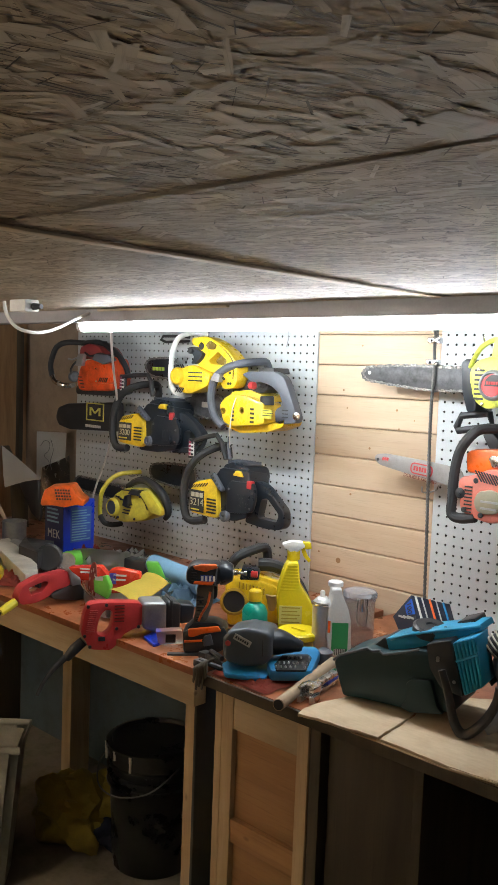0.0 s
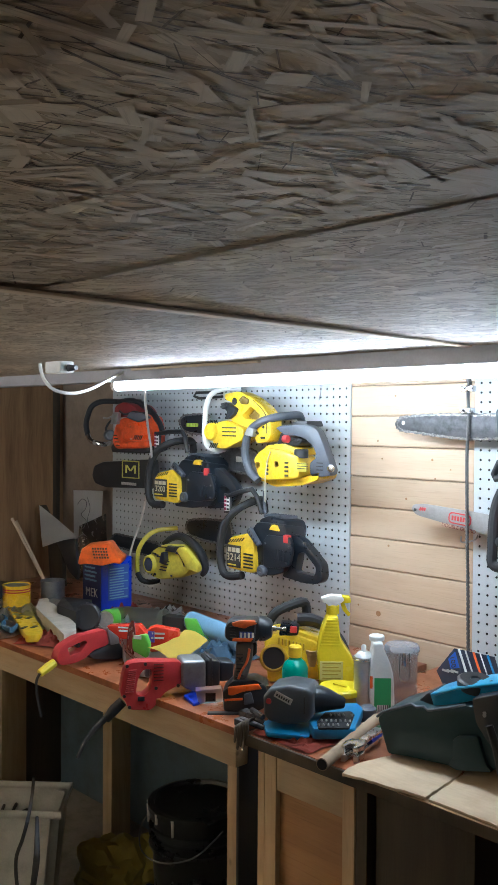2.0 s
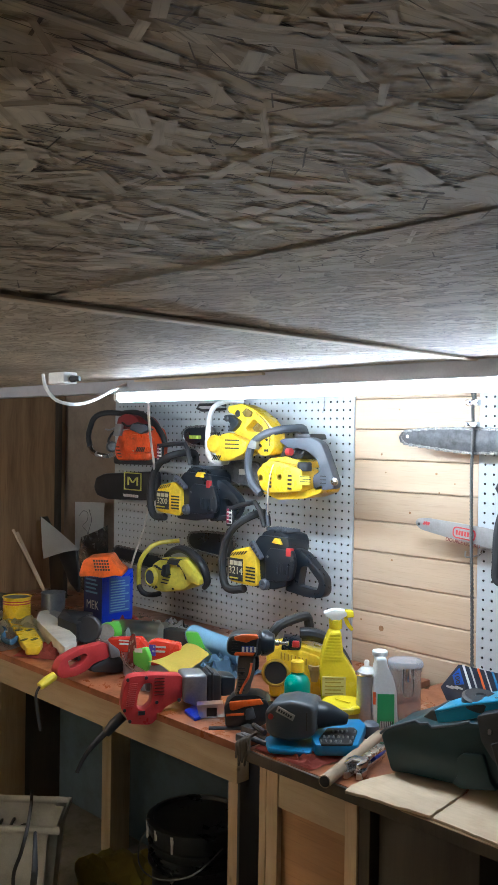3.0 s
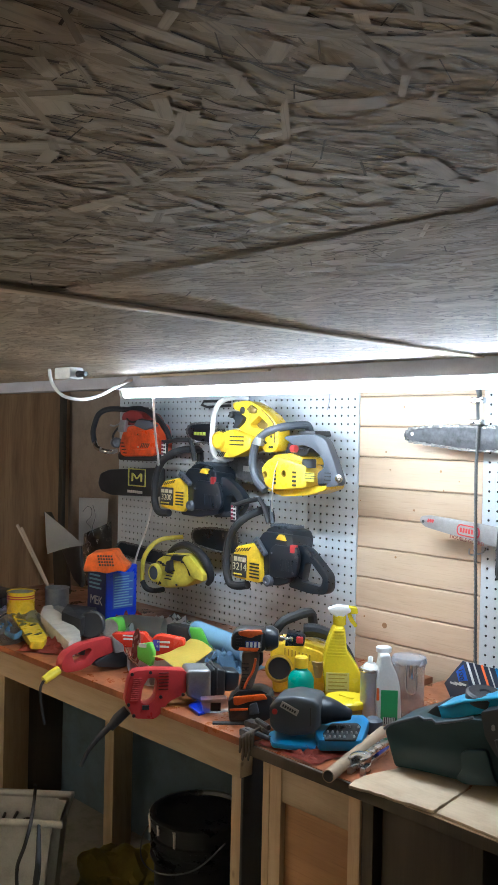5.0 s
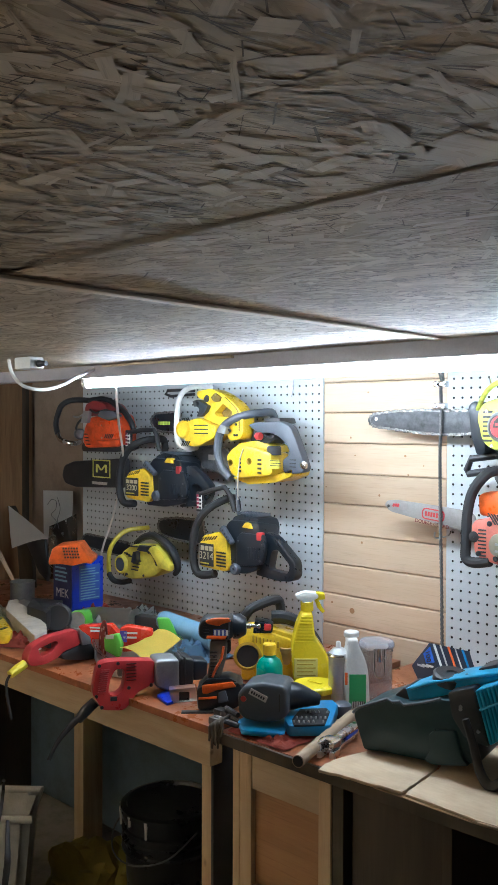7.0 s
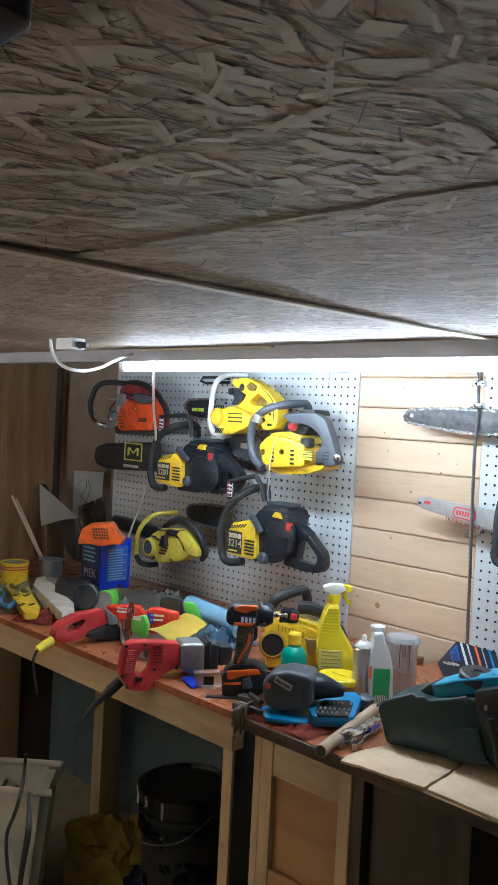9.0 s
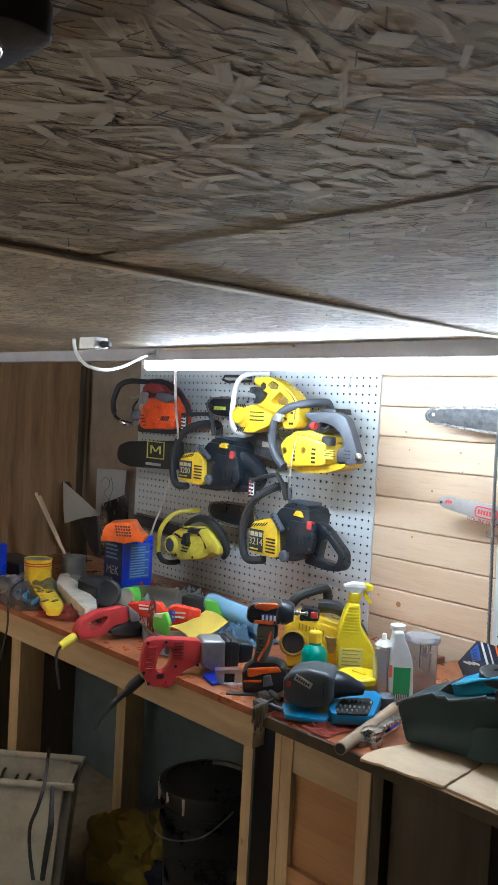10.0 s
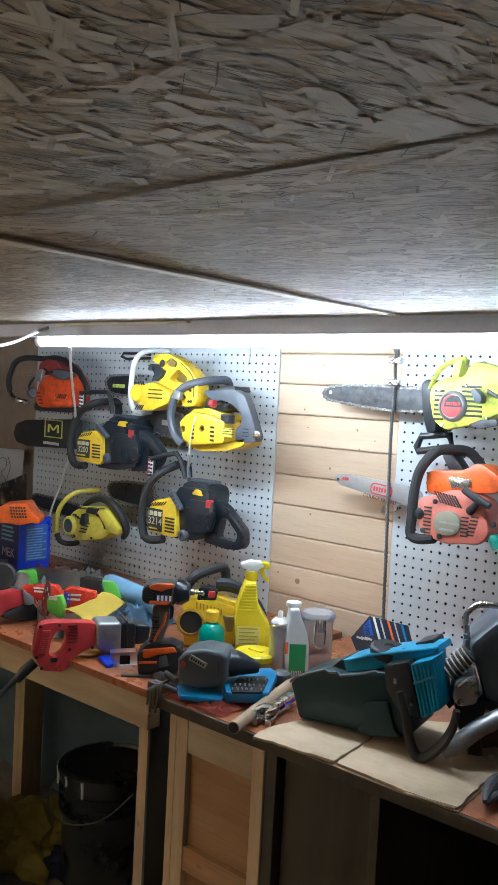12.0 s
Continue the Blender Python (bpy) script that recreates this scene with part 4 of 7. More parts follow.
saw, bar = black_saw("charcoal and yellow chainsaw with a sheathed bar", (-2.4, -0.1, 1.2),
    [(-2.254, 1.293), (-2.255, 1.416), (-2.211, 1.456), (-2.035, 1.45), (-2.007, 1.389), (-1.997, 1.336), (-2.014, 1.309), (-2.147, 1.293)], [(-2.348, 1.376), (-2.328, 1.404), (-2.244, 1.42), (-2.216, 1.396), (-2.21, 1.316), (-2.226, 1.306), (-2.342, 1.314)],
    [(-2.228, 1.437), (-2.215, 1.461), (-2.166, 1.473), (-2.075, 1.466), (-2.027, 1.442), (-2.032, 1.409), (-2.097, 1.407), (-2.203, 1.415)], None,
    [(-2.312, -0.18, 1.296), (-2.368, -0.18, 1.296), (-2.392, -0.18, 1.332), (-2.392, -0.18, 1.394), (-2.368, -0.18, 1.454), (-2.328, -0.18, 1.488), (-2.292, -0.16, 1.508), (-2.296, -0.1, 1.514), (-2.312, -0.05, 1.508), (-2.318, -0.04, 1.468)],
    ([(-2.108, 1.407), (-2.067, 1.434), (-2.011, 1.405), (-1.969, 1.369), (-1.977, 1.337), (-2.003, 1.307), (-2.111, 1.296), (-2.099, 1.325), (-2.059, 1.338)], [(-2.053, 1.371), (-2.028, 1.378), (-1.999, 1.359), (-2.015, 1.322), (-2.057, 1.318)]), [(-2.38, -0.15, 1.536), (-2.312, -0.15, 1.544), (-2.248, -0.15, 1.546), (-2.232, -0.15, 1.526), (-2.22, -0.15, 1.476)],
    [(-2.342, 1.324), (-2.274, 1.384)], "3200", [(-2.24, 1.436), (-2.184, 1.4)], (-2.132, 1.444), (-2.088, 1.418), (-2.192, 1.33), -0.18)
sheath = part("bar_sheath", prism([(-2.882, 1.364), (-2.866, 1.404), (-2.806, 1.422), (-2.492, 1.442), (-2.482, 1.336), (-2.788, 1.322), (-2.86, 1.334)], -0.085, -0.055, 0.006, 0.012), BLACK, saw, "black plastic bar sheath with yellow emblem")
e0, e1 = (-2.676, 1.366), (-2.57, 1.432)
emblem_yellow = plain("emblem_yellow", (0.62, 0.58, 0.12))
for x0, x1, z0, z1 in ((e0[0], e1[0], e0[1], e0[1] + 0.004), (e0[0], e1[0], e1[1] - 0.004, e1[1]), (e0[0], e0[0] + 0.004, e0[1], e1[1]), (e1[0] - 0.004, e1[0], e0[1], e1[1])):
    part("emblem_edge", face(x0, x1, z0, z1, -0.086), emblem_yellow, sheath)
xm, zm, hw = (e0[0] + e1[0]) / 2, (e0[1] + e1[1]) / 2, (e1[0] - e0[0]) * 0.3
part("emblem_bars", joined(*[prism(q, -0.088, -0.085, 0.0) for q in (
    [(xm - hw, zm - 0.014), (xm - hw + 0.008, zm - 0.014), (xm - hw + 0.008, zm + 0.016), (xm - hw, zm + 0.016)],
    [(xm + hw - 0.008, zm - 0.014), (xm + hw, zm - 0.014), (xm + hw, zm + 0.016), (xm + hw - 0.008, zm + 0.016)],
    [(xm - hw + 0.002, zm + 0.016), (xm - hw + 0.011, zm + 0.016), (xm + 0.004, zm - 0.006), (xm - 0.004, zm - 0.006)],
    [(xm + hw - 0.011, zm + 0.016), (xm + hw - 0.002, zm + 0.016), (xm + 0.004, zm - 0.006), (xm - 0.004, zm - 0.006)])]), emblem_yellow, sheath)
for i in range(7):
    part("print_bar", face(e0[0] - 0.004 + 0.0135 * i, e0[0] + 0.006 + 0.0135 * i, e0[1] - 0.026, e0[1] - 0.016, -0.086), PALE_STEEL, sheath)
hook(saw, *(-2.384, 1.514))

saw, bar = black_saw("charcoal and yellow chainsaw hung low on the wall", (-1.95, -0.1, 1.0),
    [(-1.867, 1.118), (-1.87, 1.244), (-1.837, 1.281), (-1.67, 1.282), (-1.652, 1.239), (-1.656, 1.198), (-1.673, 1.141), (-1.753, 1.122)], [(-1.956, 1.2), (-1.942, 1.224), (-1.866, 1.244), (-1.838, 1.226), (-1.828, 1.132), (-1.848, 1.124), (-1.952, 1.128)],
    [(-1.852, 1.263), (-1.835, 1.289), (-1.794, 1.301), (-1.685, 1.288), (-1.665, 1.265), (-1.669, 1.231), (-1.725, 1.229), (-1.831, 1.24)], None,
    [(-1.9, -0.2, 1.11), (-1.96, -0.2, 1.1), (-1.988, -0.2, 1.116), (-2, -0.2, 1.174), (-1.988, -0.2, 1.238), (-1.958, -0.2, 1.284), (-1.932, -0.18, 1.314), (-1.928, -0.12, 1.332), (-1.942, -0.07, 1.328), (-1.952, -0.05, 1.29)],
    ([(-1.752, 1.232), (-1.717, 1.251), (-1.677, 1.241), (-1.599, 1.176), (-1.596, 1.136), (-1.613, 1.119), (-1.667, 1.115), (-1.753, 1.123), (-1.738, 1.15)], [(-1.689, 1.199), (-1.666, 1.206), (-1.619, 1.164), (-1.626, 1.14), (-1.701, 1.144)]), [(-2.008, -0.16, 1.344), (-1.956, -0.16, 1.36), (-1.9, -0.16, 1.372), (-1.876, -0.16, 1.348), (-1.856, -0.16, 1.3)],
    [(-1.952, 1.134), (-1.892, 1.202)], "3214", [(-1.856, 1.258), (-1.81, 1.212)], (-1.76, 1.266), (-1.714, 1.24), (-1.808, 1.136), -0.20)
guide_bar(saw, [(-2.318, 1.216), (-2.298, 1.236), (-2.232, 1.244), (-2.092, 1.248), (-2.072, 1.168), (-2.228, 1.176), (-2.3, 1.184)], -0.07, CHARCOAL, True, "dark oily guide bar")
hook(saw, *(-2.006, 1.324))
part("hanging_cord", rod([(-1.838, -0.17, 1.372), (-1.836, -0.17, 1.332), (-1.83, -0.17, 1.304)], [0.0025, 0.005, 0.006], sides=8), GREY, saw)

# pale yellow saw
saw = chainsaw("small pale yellow chainsaw with yellow wrap handle hung low", (-2.42, -0.1, 0.98))
part("engine_body", shell([(-2.404, 1.076), (-2.388, 1.128), (-2.322, 1.158), (-2.212, 1.168), (-2.144, 1.134), (-2.104, 1.09), (-2.174, 1.056), (-2.332, 1.032), (-2.39, 1.04)], -0.18, -0.05, 0.016, 0.02), PALE_YELLOW, saw)
part("front_handle", rod([(-2.378, -0.06, 1.2), (-2.42, -0.12, 1.192), (-2.432, -0.16, 1.168), (-2.448, -0.18, 1.124), (-2.468, -0.17, 1.064), (-2.464, -0.17, 1.028)], 0.008), PALE_YELLOW, saw, "pale yellow wrap handle")
part("handle_grip", rod([(-2.452, -0.18, 1.042), (-2.428, -0.18, 1.022), (-2.42, -0.15, 1.012), (-2.438, -0.1, 1.008)], 0.0095), RUBBER, saw)
part("rear_handle", rod([(-2.368, -0.13, 1.152), (-2.324, -0.13, 1.176), (-2.272, -0.13, 1.186), (-2.212, -0.13, 1.168), (-2.168, -0.13, 1.136), (-2.148, -0.13, 1.092), (-2.164, -0.13, 1.068)], [0.008, 0.012, 0.014, 0.015, 0.015, 0.012, 0.008]), BLACK, saw)
part("side_panel", prism([(-2.232, 1.15), (-2.192, 1.164), (-2.12, 1.11), (-2.124, 1.088), (-2.176, 1.094)], -0.188, -0.17, 0.004, 0.006), PALE_YELLOW, saw)
pull_starter(saw, *(-2.378, 1.084), -0.182, 0.027, PALE_YELLOW, GREY)
part("starter_grip", prism([(-2.308, 1.1), (-2.298, 1.136), (-2.28, 1.14), (-2.276, 1.108), (-2.288, 1.096)], -0.200, -0.182, 0.003, 0.004), BLACK, saw)
slots(saw, *(-2.31, 1.072), 4, 0.006, 0.011, 0.034, 0.004, -0.1815, None, 0.0)
slots(saw, *(-2.356, 1.124), 3, 0.012, -0.004, 0.020, 0.005, -0.1815)
part("trigger", prism([(-2.292, 1.14), (-2.276, 1.16), (-2.234, 1.16), (-2.24, 1.14)], -0.19, -0.15, 0.003), BLACK, saw)
guide_bar(saw, [(-2.78, 1.12), (-2.752, 1.144), (-2.478, 1.132), (-2.474, 1.078), (-2.682, 1.092), (-2.756, 1.096)], -0.06, CHARCOAL)
hook(saw, *(-2.444, 1.19))

part("cover_seam", rod([(-2.335, -0.181, 1.150), (-2.262, -0.182, 1.150), (-2.215, -0.182, 1.128), (-2.196, -0.181, 1.098)], 0.0022, sides=6), BLACK, saw)
slots(saw, -2.402, 1.062, 5, 0.011, -0.003, 0.004, 0.014, -0.1815, None, 0.3)
for q in ((-2.350, 1.052), (-2.262, 1.058), (-2.236, 1.138)):
    screw(saw, *q, -0.181, 0.004, BLACK)

# chartreuse saw
saw = chainsaw("scuffed chartreuse chainsaw with long toothed bar hung on the wall", (-0.95, -0.1, 1.40))
part("engine_body", shell([(-1.036, 1.584), (-1.022, 1.616), (-0.974, 1.628), (-0.932, 1.628), (-0.912, 1.664), (-0.864, 1.664), (-0.8, 1.654), (-0.78, 1.556), (-0.852, 1.524), (-0.98, 1.5), (-1.018, 1.52)], -0.19, -0.05, 0.012, 0.016), LIME, saw)
part("clutch_plate", prism([(-1.088, 1.612), (-1.072, 1.624), (-1.048, 1.612), (-1.04, 1.496), (-1.064, 1.49), (-1.08, 1.536)], -0.13, -0.04, 0.004, 0.008), CHARCOAL, saw)
part("front_handle", rod([(-1.068, -0.12, 1.598), (-1.04, -0.15, 1.624), (-1.018, -0.16, 1.648), (-0.992, -0.16, 1.664), (-0.956, -0.16, 1.672)], 0.006, flat=1.0), LIME, saw)
part("handle_strap", prism([(-0.98, 1.668), (-0.96, 1.672), (-0.968, 1.624), (-0.986, 1.624)], -0.17, -0.13, 0.002, 0.003), LIME, saw)
pull_starter(saw, *(-0.966, 1.56), -0.19, 0.030, CAST, RED, "silver starter ring")
c = (-0.96, 1.56)
part("badge_band", prism([(c[0] - 0.024, c[1] - 0.002), (c[0] + 0.024, c[1] - 0.002), (c[0] + 0.021, c[1] + 0.013), (c[0] + 0.008, c[1] + 0.024), (c[0] - 0.008, c[1] + 0.024), (c[0] - 0.021, c[1] + 0.013)], -0.2005, -0.196, 0.0), BLACK, saw)
for i in range(6):
    part("badge_bar", face(c[0] - 0.018 + 0.006 * i, c[0] - 0.0135 + 0.006 * i, c[1] + 0.002, c[1] + 0.009, -0.2005), RED, saw)
slots(saw, *(-0.916, 1.54), 7, -0.001, 0.011, 0.048, 0.005, -0.191)
slots(saw, *(-1.002, 1.528), 7, 0.0, 0.011, 0.024, 0.005, -0.191)
part("starter_grip", prism([(-0.912, 1.596), (-0.9, 1.604), (-0.88, 1.584), (-0.882, 1.568), (-0.896, 1.57)], -0.222, -0.195, 0.004, 0.006), GREY, saw)
part("fuel_cap", lathe([(0.015, 0), (0.015, 0.012), (0.011, 0.014), (0, 0.014)], m=pose(*(-0.92, -0.14, 1.648), 60, 0, 0)), CAST, saw)
part("choke_lever", prism([(-0.88, 1.602), (-0.856, 1.59), (-0.852, 1.58), (-0.88, 1.592)], -0.2, -0.185, 0.002), BLACK, saw)
guide_bar(saw, [(-1.416, 1.576), (-1.4, 1.594), (-1.332, 1.6), (-1.084, 1.6), (-1.072, 1.544), (-1.188, 1.54), (-1.328, 1.552), (-1.4, 1.56)], -0.08, BAR_STEEL, True, "long worn steel guide bar")
part("nose_hole", lathe([(0.005, 0), (0.005, 0.001), (0, 0.001)], m=pose(*(-1.392, -0.083, 1.58), 90, 0, 0)), WHITE, saw)
part("hand_guard", rod([(-1.024, -0.09, 1.492), (-1.014, -0.09, 1.46), (-1.108, -0.09, 1.442), (-1.112, -0.09, 1.452), (-1.1, -0.09, 1.48), (-1.03, -0.09, 1.49)], 0.009, closed=True, smooth=False), BLACK, saw, "black guard loop")
part("throttle_box", prism([(-0.886, 1.64), (-0.86, 1.646), (-0.822, 1.636), (-0.822, 1.604), (-0.872, 1.608)], -0.205, -0.18, 0.006, 0.006), LIME, saw)
part("scorched_patch", prism([(-0.924, 1.52), (-0.896, 1.532), (-0.856, 1.536), (-0.852, 1.522), (-0.896, 1.512)], -0.193, -0.18, 0.002, 0.004), BAR_STEEL, saw, "bare scorched metal edge")
for q in ((-1.004, 1.596), (-0.936, 1.608), (-0.88, 1.536), (-0.992, 1.516)):
    screw(saw, *q, -0.19, 0.0045)
hook(saw, *(-1.064, 1.68))

# orange and faded red saw
saw = chainsaw("orange and faded red chainsaw with a printed bar", (-0.9, -0.1, 1.15))
part("top_cover", shell([(-1.04, 1.4), (-1.012, 1.408), (-0.926, 1.412), (-0.884, 1.432), (-0.856, 1.432), (-0.79, 1.408), (-0.788, 1.368), (-0.852, 1.362), (-1.036, 1.346)], -0.17, -0.05, 0.010, 0.014), ORANGE, saw, "orange top cover")
part("engine_body", shell([(-1.042, 1.328), (-1.034, 1.342), (-0.992, 1.35), (-0.95, 1.368), (-0.88, 1.368), (-0.812, 1.356), (-0.792, 1.272), (-0.832, 1.246), (-0.892, 1.244), (-0.94, 1.236), (-0.984, 1.242), (-1.032, 1.256)], -0.20, -0.05, 0.014, 0.016), FADED_RED, saw, "faded pinkish red casing")
part("front_handle", rod([(-0.992, -0.19, 1.248), (-1.032, -0.19, 1.24), (-1.056, -0.19, 1.248), (-1.056, -0.19, 1.284), (-1.054, -0.19, 1.346), (-1.044, -0.19, 1.396), (-1.024, -0.19, 1.43), (-1.008, -0.17, 1.452), (-0.994, -0.13, 1.456), (-0.97, -0.09, 1.452), (-0.952, -0.07, 1.43), (-0.936, -0.06, 1.4)], 0.0125), RUBBER, saw, "dark grey wrap handle")
part("hand_guard", prism([(-1.024, 1.44), (-0.996, 1.446), (-0.96, 1.404), (-1.002, 1.404)], -0.12, -0.08, 0.004, 0.006), BLACK, saw)
part("clip", prism([(-0.974, 1.388), (-0.968, 1.396), (-0.916, 1.394), (-0.916, 1.372), (-0.964, 1.368)], -0.178, -0.165, 0.003, 0.004), CHROME, saw, "scuffed metal clip")
part("starter_plate", prism([(-0.992, 1.288), (-0.982, 1.312), (-0.946, 1.32), (-0.924, 1.31), (-0.918, 1.284), (-0.932, 1.264), (-0.964, 1.26), (-0.984, 1.266)], -0.207, -0.195, 0.004, 0.012), plain("khaki_plate", (0.26, 0.24, 0.17), 0.4), saw, "tarnished oval plate")
for i in range(2):
    q = (-0.972, 1.288)
    part("plate_bar", face(q[0], q[0] + 0.05 - 0.01 * i, q[1] - 0.016 * i, q[1] - 0.016 * i + 0.005, -0.2075), CAST, saw)
slots(saw, *(-0.984, 1.348), 8, 0.0075, -0.001, 0.0035, 0.026, -0.201, None, -0.35)
slots(saw, *(-1.008, 1.32), 8, 0.0, -0.0085, 0.020, 0.0035, -0.201)
slots(saw, *(-0.912, 1.308), 6, 0.0, -0.0085, 0.018, 0.0035, -0.201)
slots(saw, *(-0.888, 1.312), 6, -0.002, -0.0085, 0.018, 0.0035, -0.201)
part("starter_grip", rod([(-0.908, -0.225, 1.374), (-0.88, -0.225, 1.36), (-0.842, -0.225, 1.344)], [0.008, 0.010, 0.008]), BLACK, saw)
part("grip_stem", rod([(-0.902, -0.2, 1.324), (-0.872, -0.222, 1.35)], [0.010, 0.006]), BLACK, saw)
for q in ((-0.99, 1.336), (-1.018, 1.264), (-0.842, 1.302), (-0.974, 1.256)):
    screw(saw, *q, -0.2, 0.0065, BLACK)
part("oil_cap", lathe([(0.018, 0), (0.018, 0.012), (0.012, 0.015), (0.004, 0.015), (0.004, 0.018), (0, 0.018)], m=pose(*(-1.03, -0.192, 1.302), 90, 0, 0) @ Matrix.Scale(0.72, 4)), BLACK, saw)
part("tank_window", prism([(-0.852, 1.268), (-0.846, 1.28), (-0.83, 1.28), (-0.818, 1.252), (-0.84, 1.244)], -0.206, -0.19, 0.003, 0.006), plain("green_cap", (0.01, 0.22, 0.17), 0.25), saw, "green fuel cap")
bar = guide_bar(saw, [(-1.364, 1.348), (-1.356, 1.36), (-1.328, 1.364), (-1.174, 1.354), (-1.092, 1.346), (-1.088, 1.294), (-1.17, 1.304), (-1.276, 1.32), (-1.348, 1.332)], -0.08, BAR_PALE, False, "bright guide bar with red print")
m = pose(*(-1.212, -0.083, 1.332), 90, 5.2, 0)
for w, h, d, mt in ((0.068, 0.030, 0.0005, RED), (0.060, 0.023, 0.001, BAR_PALE)):
    part("badge", prism(rounded([(-w / 2, -h / 2), (w / 2, -h / 2), (w / 2, h / 2), (-w / 2, h / 2)], h * 0.45, 6), 0, d, 0.0, 0, "z"), mt, bar, m=m.copy())
for i in range(6):
    part("badge_bar", box(-0.024 + 0.0082 * i, -0.018 + 0.0082 * i, -0.006, 0.006, 0.001, 0.0014), RED, bar, m=m.copy())
text("bar_print", "DOUBLE GUARD", 0.0135, pose(*(-1.216, -0.083, 1.308), 90, 6.5, 0), plain("dull_red_print", (0.20, 0.03, 0.03)), bar)
part("nose_hole", lathe([(0.004, 0), (0.004, 0.001), (0, 0.001)], m=pose(*(-1.35, -0.083, 1.346), 90, 0, 0)), BLACK, bar)
for i in range(3):
    part("nose_print", prism([(-1.338 + 0.007 * i, 1.347 + 0.002 * (i % 2)), (-1.333 + 0.007 * i, 1.355), (-1.329 + 0.007 * i, 1.352), (-1.333 + 0.007 * i, 1.344)], -0.084, -0.082, 0.0), RED, bar)
hook(saw, *(-1.2, 1.286), -0.09)

# ---- wiring on the wall and ceiling ----
def sheet(a, b, c, d, sag=0.0, n=10, t=0.0006, curl=0.0):
    """A thin sheet between four corners, bowed by sag."""
    a, b, c, d = (Vector(p) for p in (a, b, c, d))
    nrm = (b - a).cross(d - a).normalized()
    bm = bmesh.new()
    g = []
    for i in range(n + 1):
        u = i / n
        g.append([bm.verts.new(a.lerp(b, u).lerp(d.lerp(c, u), j / n) + nrm * (sag * math.sin(math.pi * u) + curl * math.sin(math.pi * j / n))) for j in range(n + 1)])
    for i in range(n):
        for j in range(n):
            bm.faces.new((g[i][j], g[i + 1][j], g[i + 1][j + 1], g[i][j + 1]))
    bmesh.ops.solidify(bm, geom=bm.faces[:], thickness=t)
    return bm


whole("power_adapter", box(-1.905, -1.835, -0.885, -0.845, CEIL - 0.030, CEIL - 0.001, 0.004), WHITE, "white plastic power box fixed under the ceiling", "adapter")
whole("power_plug", rod([(-1.833, -0.862, CEIL - 0.018), (-1.806, -0.858, CEIL - 0.018)], [0.009, 0.006], smooth=False), BLACK, "small dark plug on a white power box", "plug")
whole("extension_lead", rod([(-1.988, -0.85, 1.74), (-1.982, -0.85, 1.708), (-1.96, -0.85, 1.68), (-1.912, -0.85, 1.656), (-1.904, -0.8, 1.65), (-1.968, -0.7, 1.668), (-2.008, -0.62, 1.696), (-1.998, -0.56, 1.724)], 0.0045), WHITE, "thick white cord looped below the ceiling", "cord")
whole("lamp_cord", rod([(-1.96, -0.53, 1.668), (-2.096, -0.42, 1.612), (-2.264, -0.28, 1.542), (-2.332, -0.215, 1.476), (-2.456, -0.12, 1.4), (-2.532, -0.08, 1.312), (-2.58, -0.07, 1.212), (-2.634, -0.07, 1.108), (-2.668, -0.07, 1.006), (-2.692, -0.07, 0.87)], 0.0038), WHITE, "white cord hanging down in front of the pegboard", "cord")
cable = thing("steel_cable", "twisted steel cable with clamps hung beside the pine boards", "cable", (-1.22, -0.09, 0.92))
line = spline([(-1.178, -0.09, 1.72), (-1.188, -0.09, 1.663), (-1.186, -0.09, 1.597), (-1.189, -0.09, 1.502), (-1.188, -0.09, 1.412), (-1.186, -0.09, 1.30), (-1.182, -0.09, 1.176), (-1.176, -0.095, 1.03), (-1.170, -0.1, 0.914)], 8)
for k in range(3):
    twist = []
    for i in range((len(line) - 1) * 5):
        f = i / 5
        p = line[int(f)].lerp(line[min(len(line) - 1, int(f) + 1)], f % 1)
        a = i * 0.62 + k * 2.094
        twist.append(p + Vector((math.cos(a), math.sin(a), 0)) * 0.0026)
    part("strand", rod(twist, 0.0022, smooth=False, sides=6), DARK_STEEL, cable)
for top in ((-1.184, -0.09, 1.668), (-1.186, -0.09, 1.612)):
    z = top[2]
    clamp = part("clamp", box(top[0] - 0.017, top[0] + 0.017, -0.106, -0.084, z - 0.008, z + 0.008, 0.004), CHROME, cable, "steel cable clamp")
    for dx in (-0.006, 0.013):
        part("nut", lathe([(0.006, 0), (0.006, 0.006), (0.003, 0.006), (0.003, 0.014), (0, 0.014)], m=pose(top[0] + dx, -0.100, z, 90, 0, 0), seg=6), CHROME, clamp)
part("loop_strand", rod([(-1.206, -0.085, 1.718), (-1.196, -0.085, 1.696), (-1.184, -0.085, 1.668), (-1.186, -0.085, 1.71)], 0.003, sides=6), DARK_STEEL, cable)
whole("wire_scrap", rod([(-1.758, -0.006, 1.712), (-1.756, -0.006, 1.68), (-1.764, -0.006, 1.65)], 0.0012, sides=6), CAST, "bent bit of grey wire on the pegboard", "wire")
whole("wire_scrap", rod([(-1.73, -0.006, 1.704), (-1.696, -0.006, 1.702), (-1.666, -0.006, 1.706), (-1.664, -0.006, 1.714)], 0.0012, sides=6), CAST, "bent bit of grey wire on the pegboard", "wire")
lamp = thing("clip_lamp", "black plastic fixture under the ceiling boards", "fixture", (-0.324, -1.906, 1.7))
part("housing", prism([(-0.336, -1.92), (-0.336, -1.908), (-0.332, -1.894), (-0.336, -1.88), (-0.344, -1.876), (-0.372, -1.876), (-0.396, -1.876), (-0.428, -1.878)], 1.712, CEIL - 0.0005, 0.006, 0.01, "z"), BLACK, lamp)
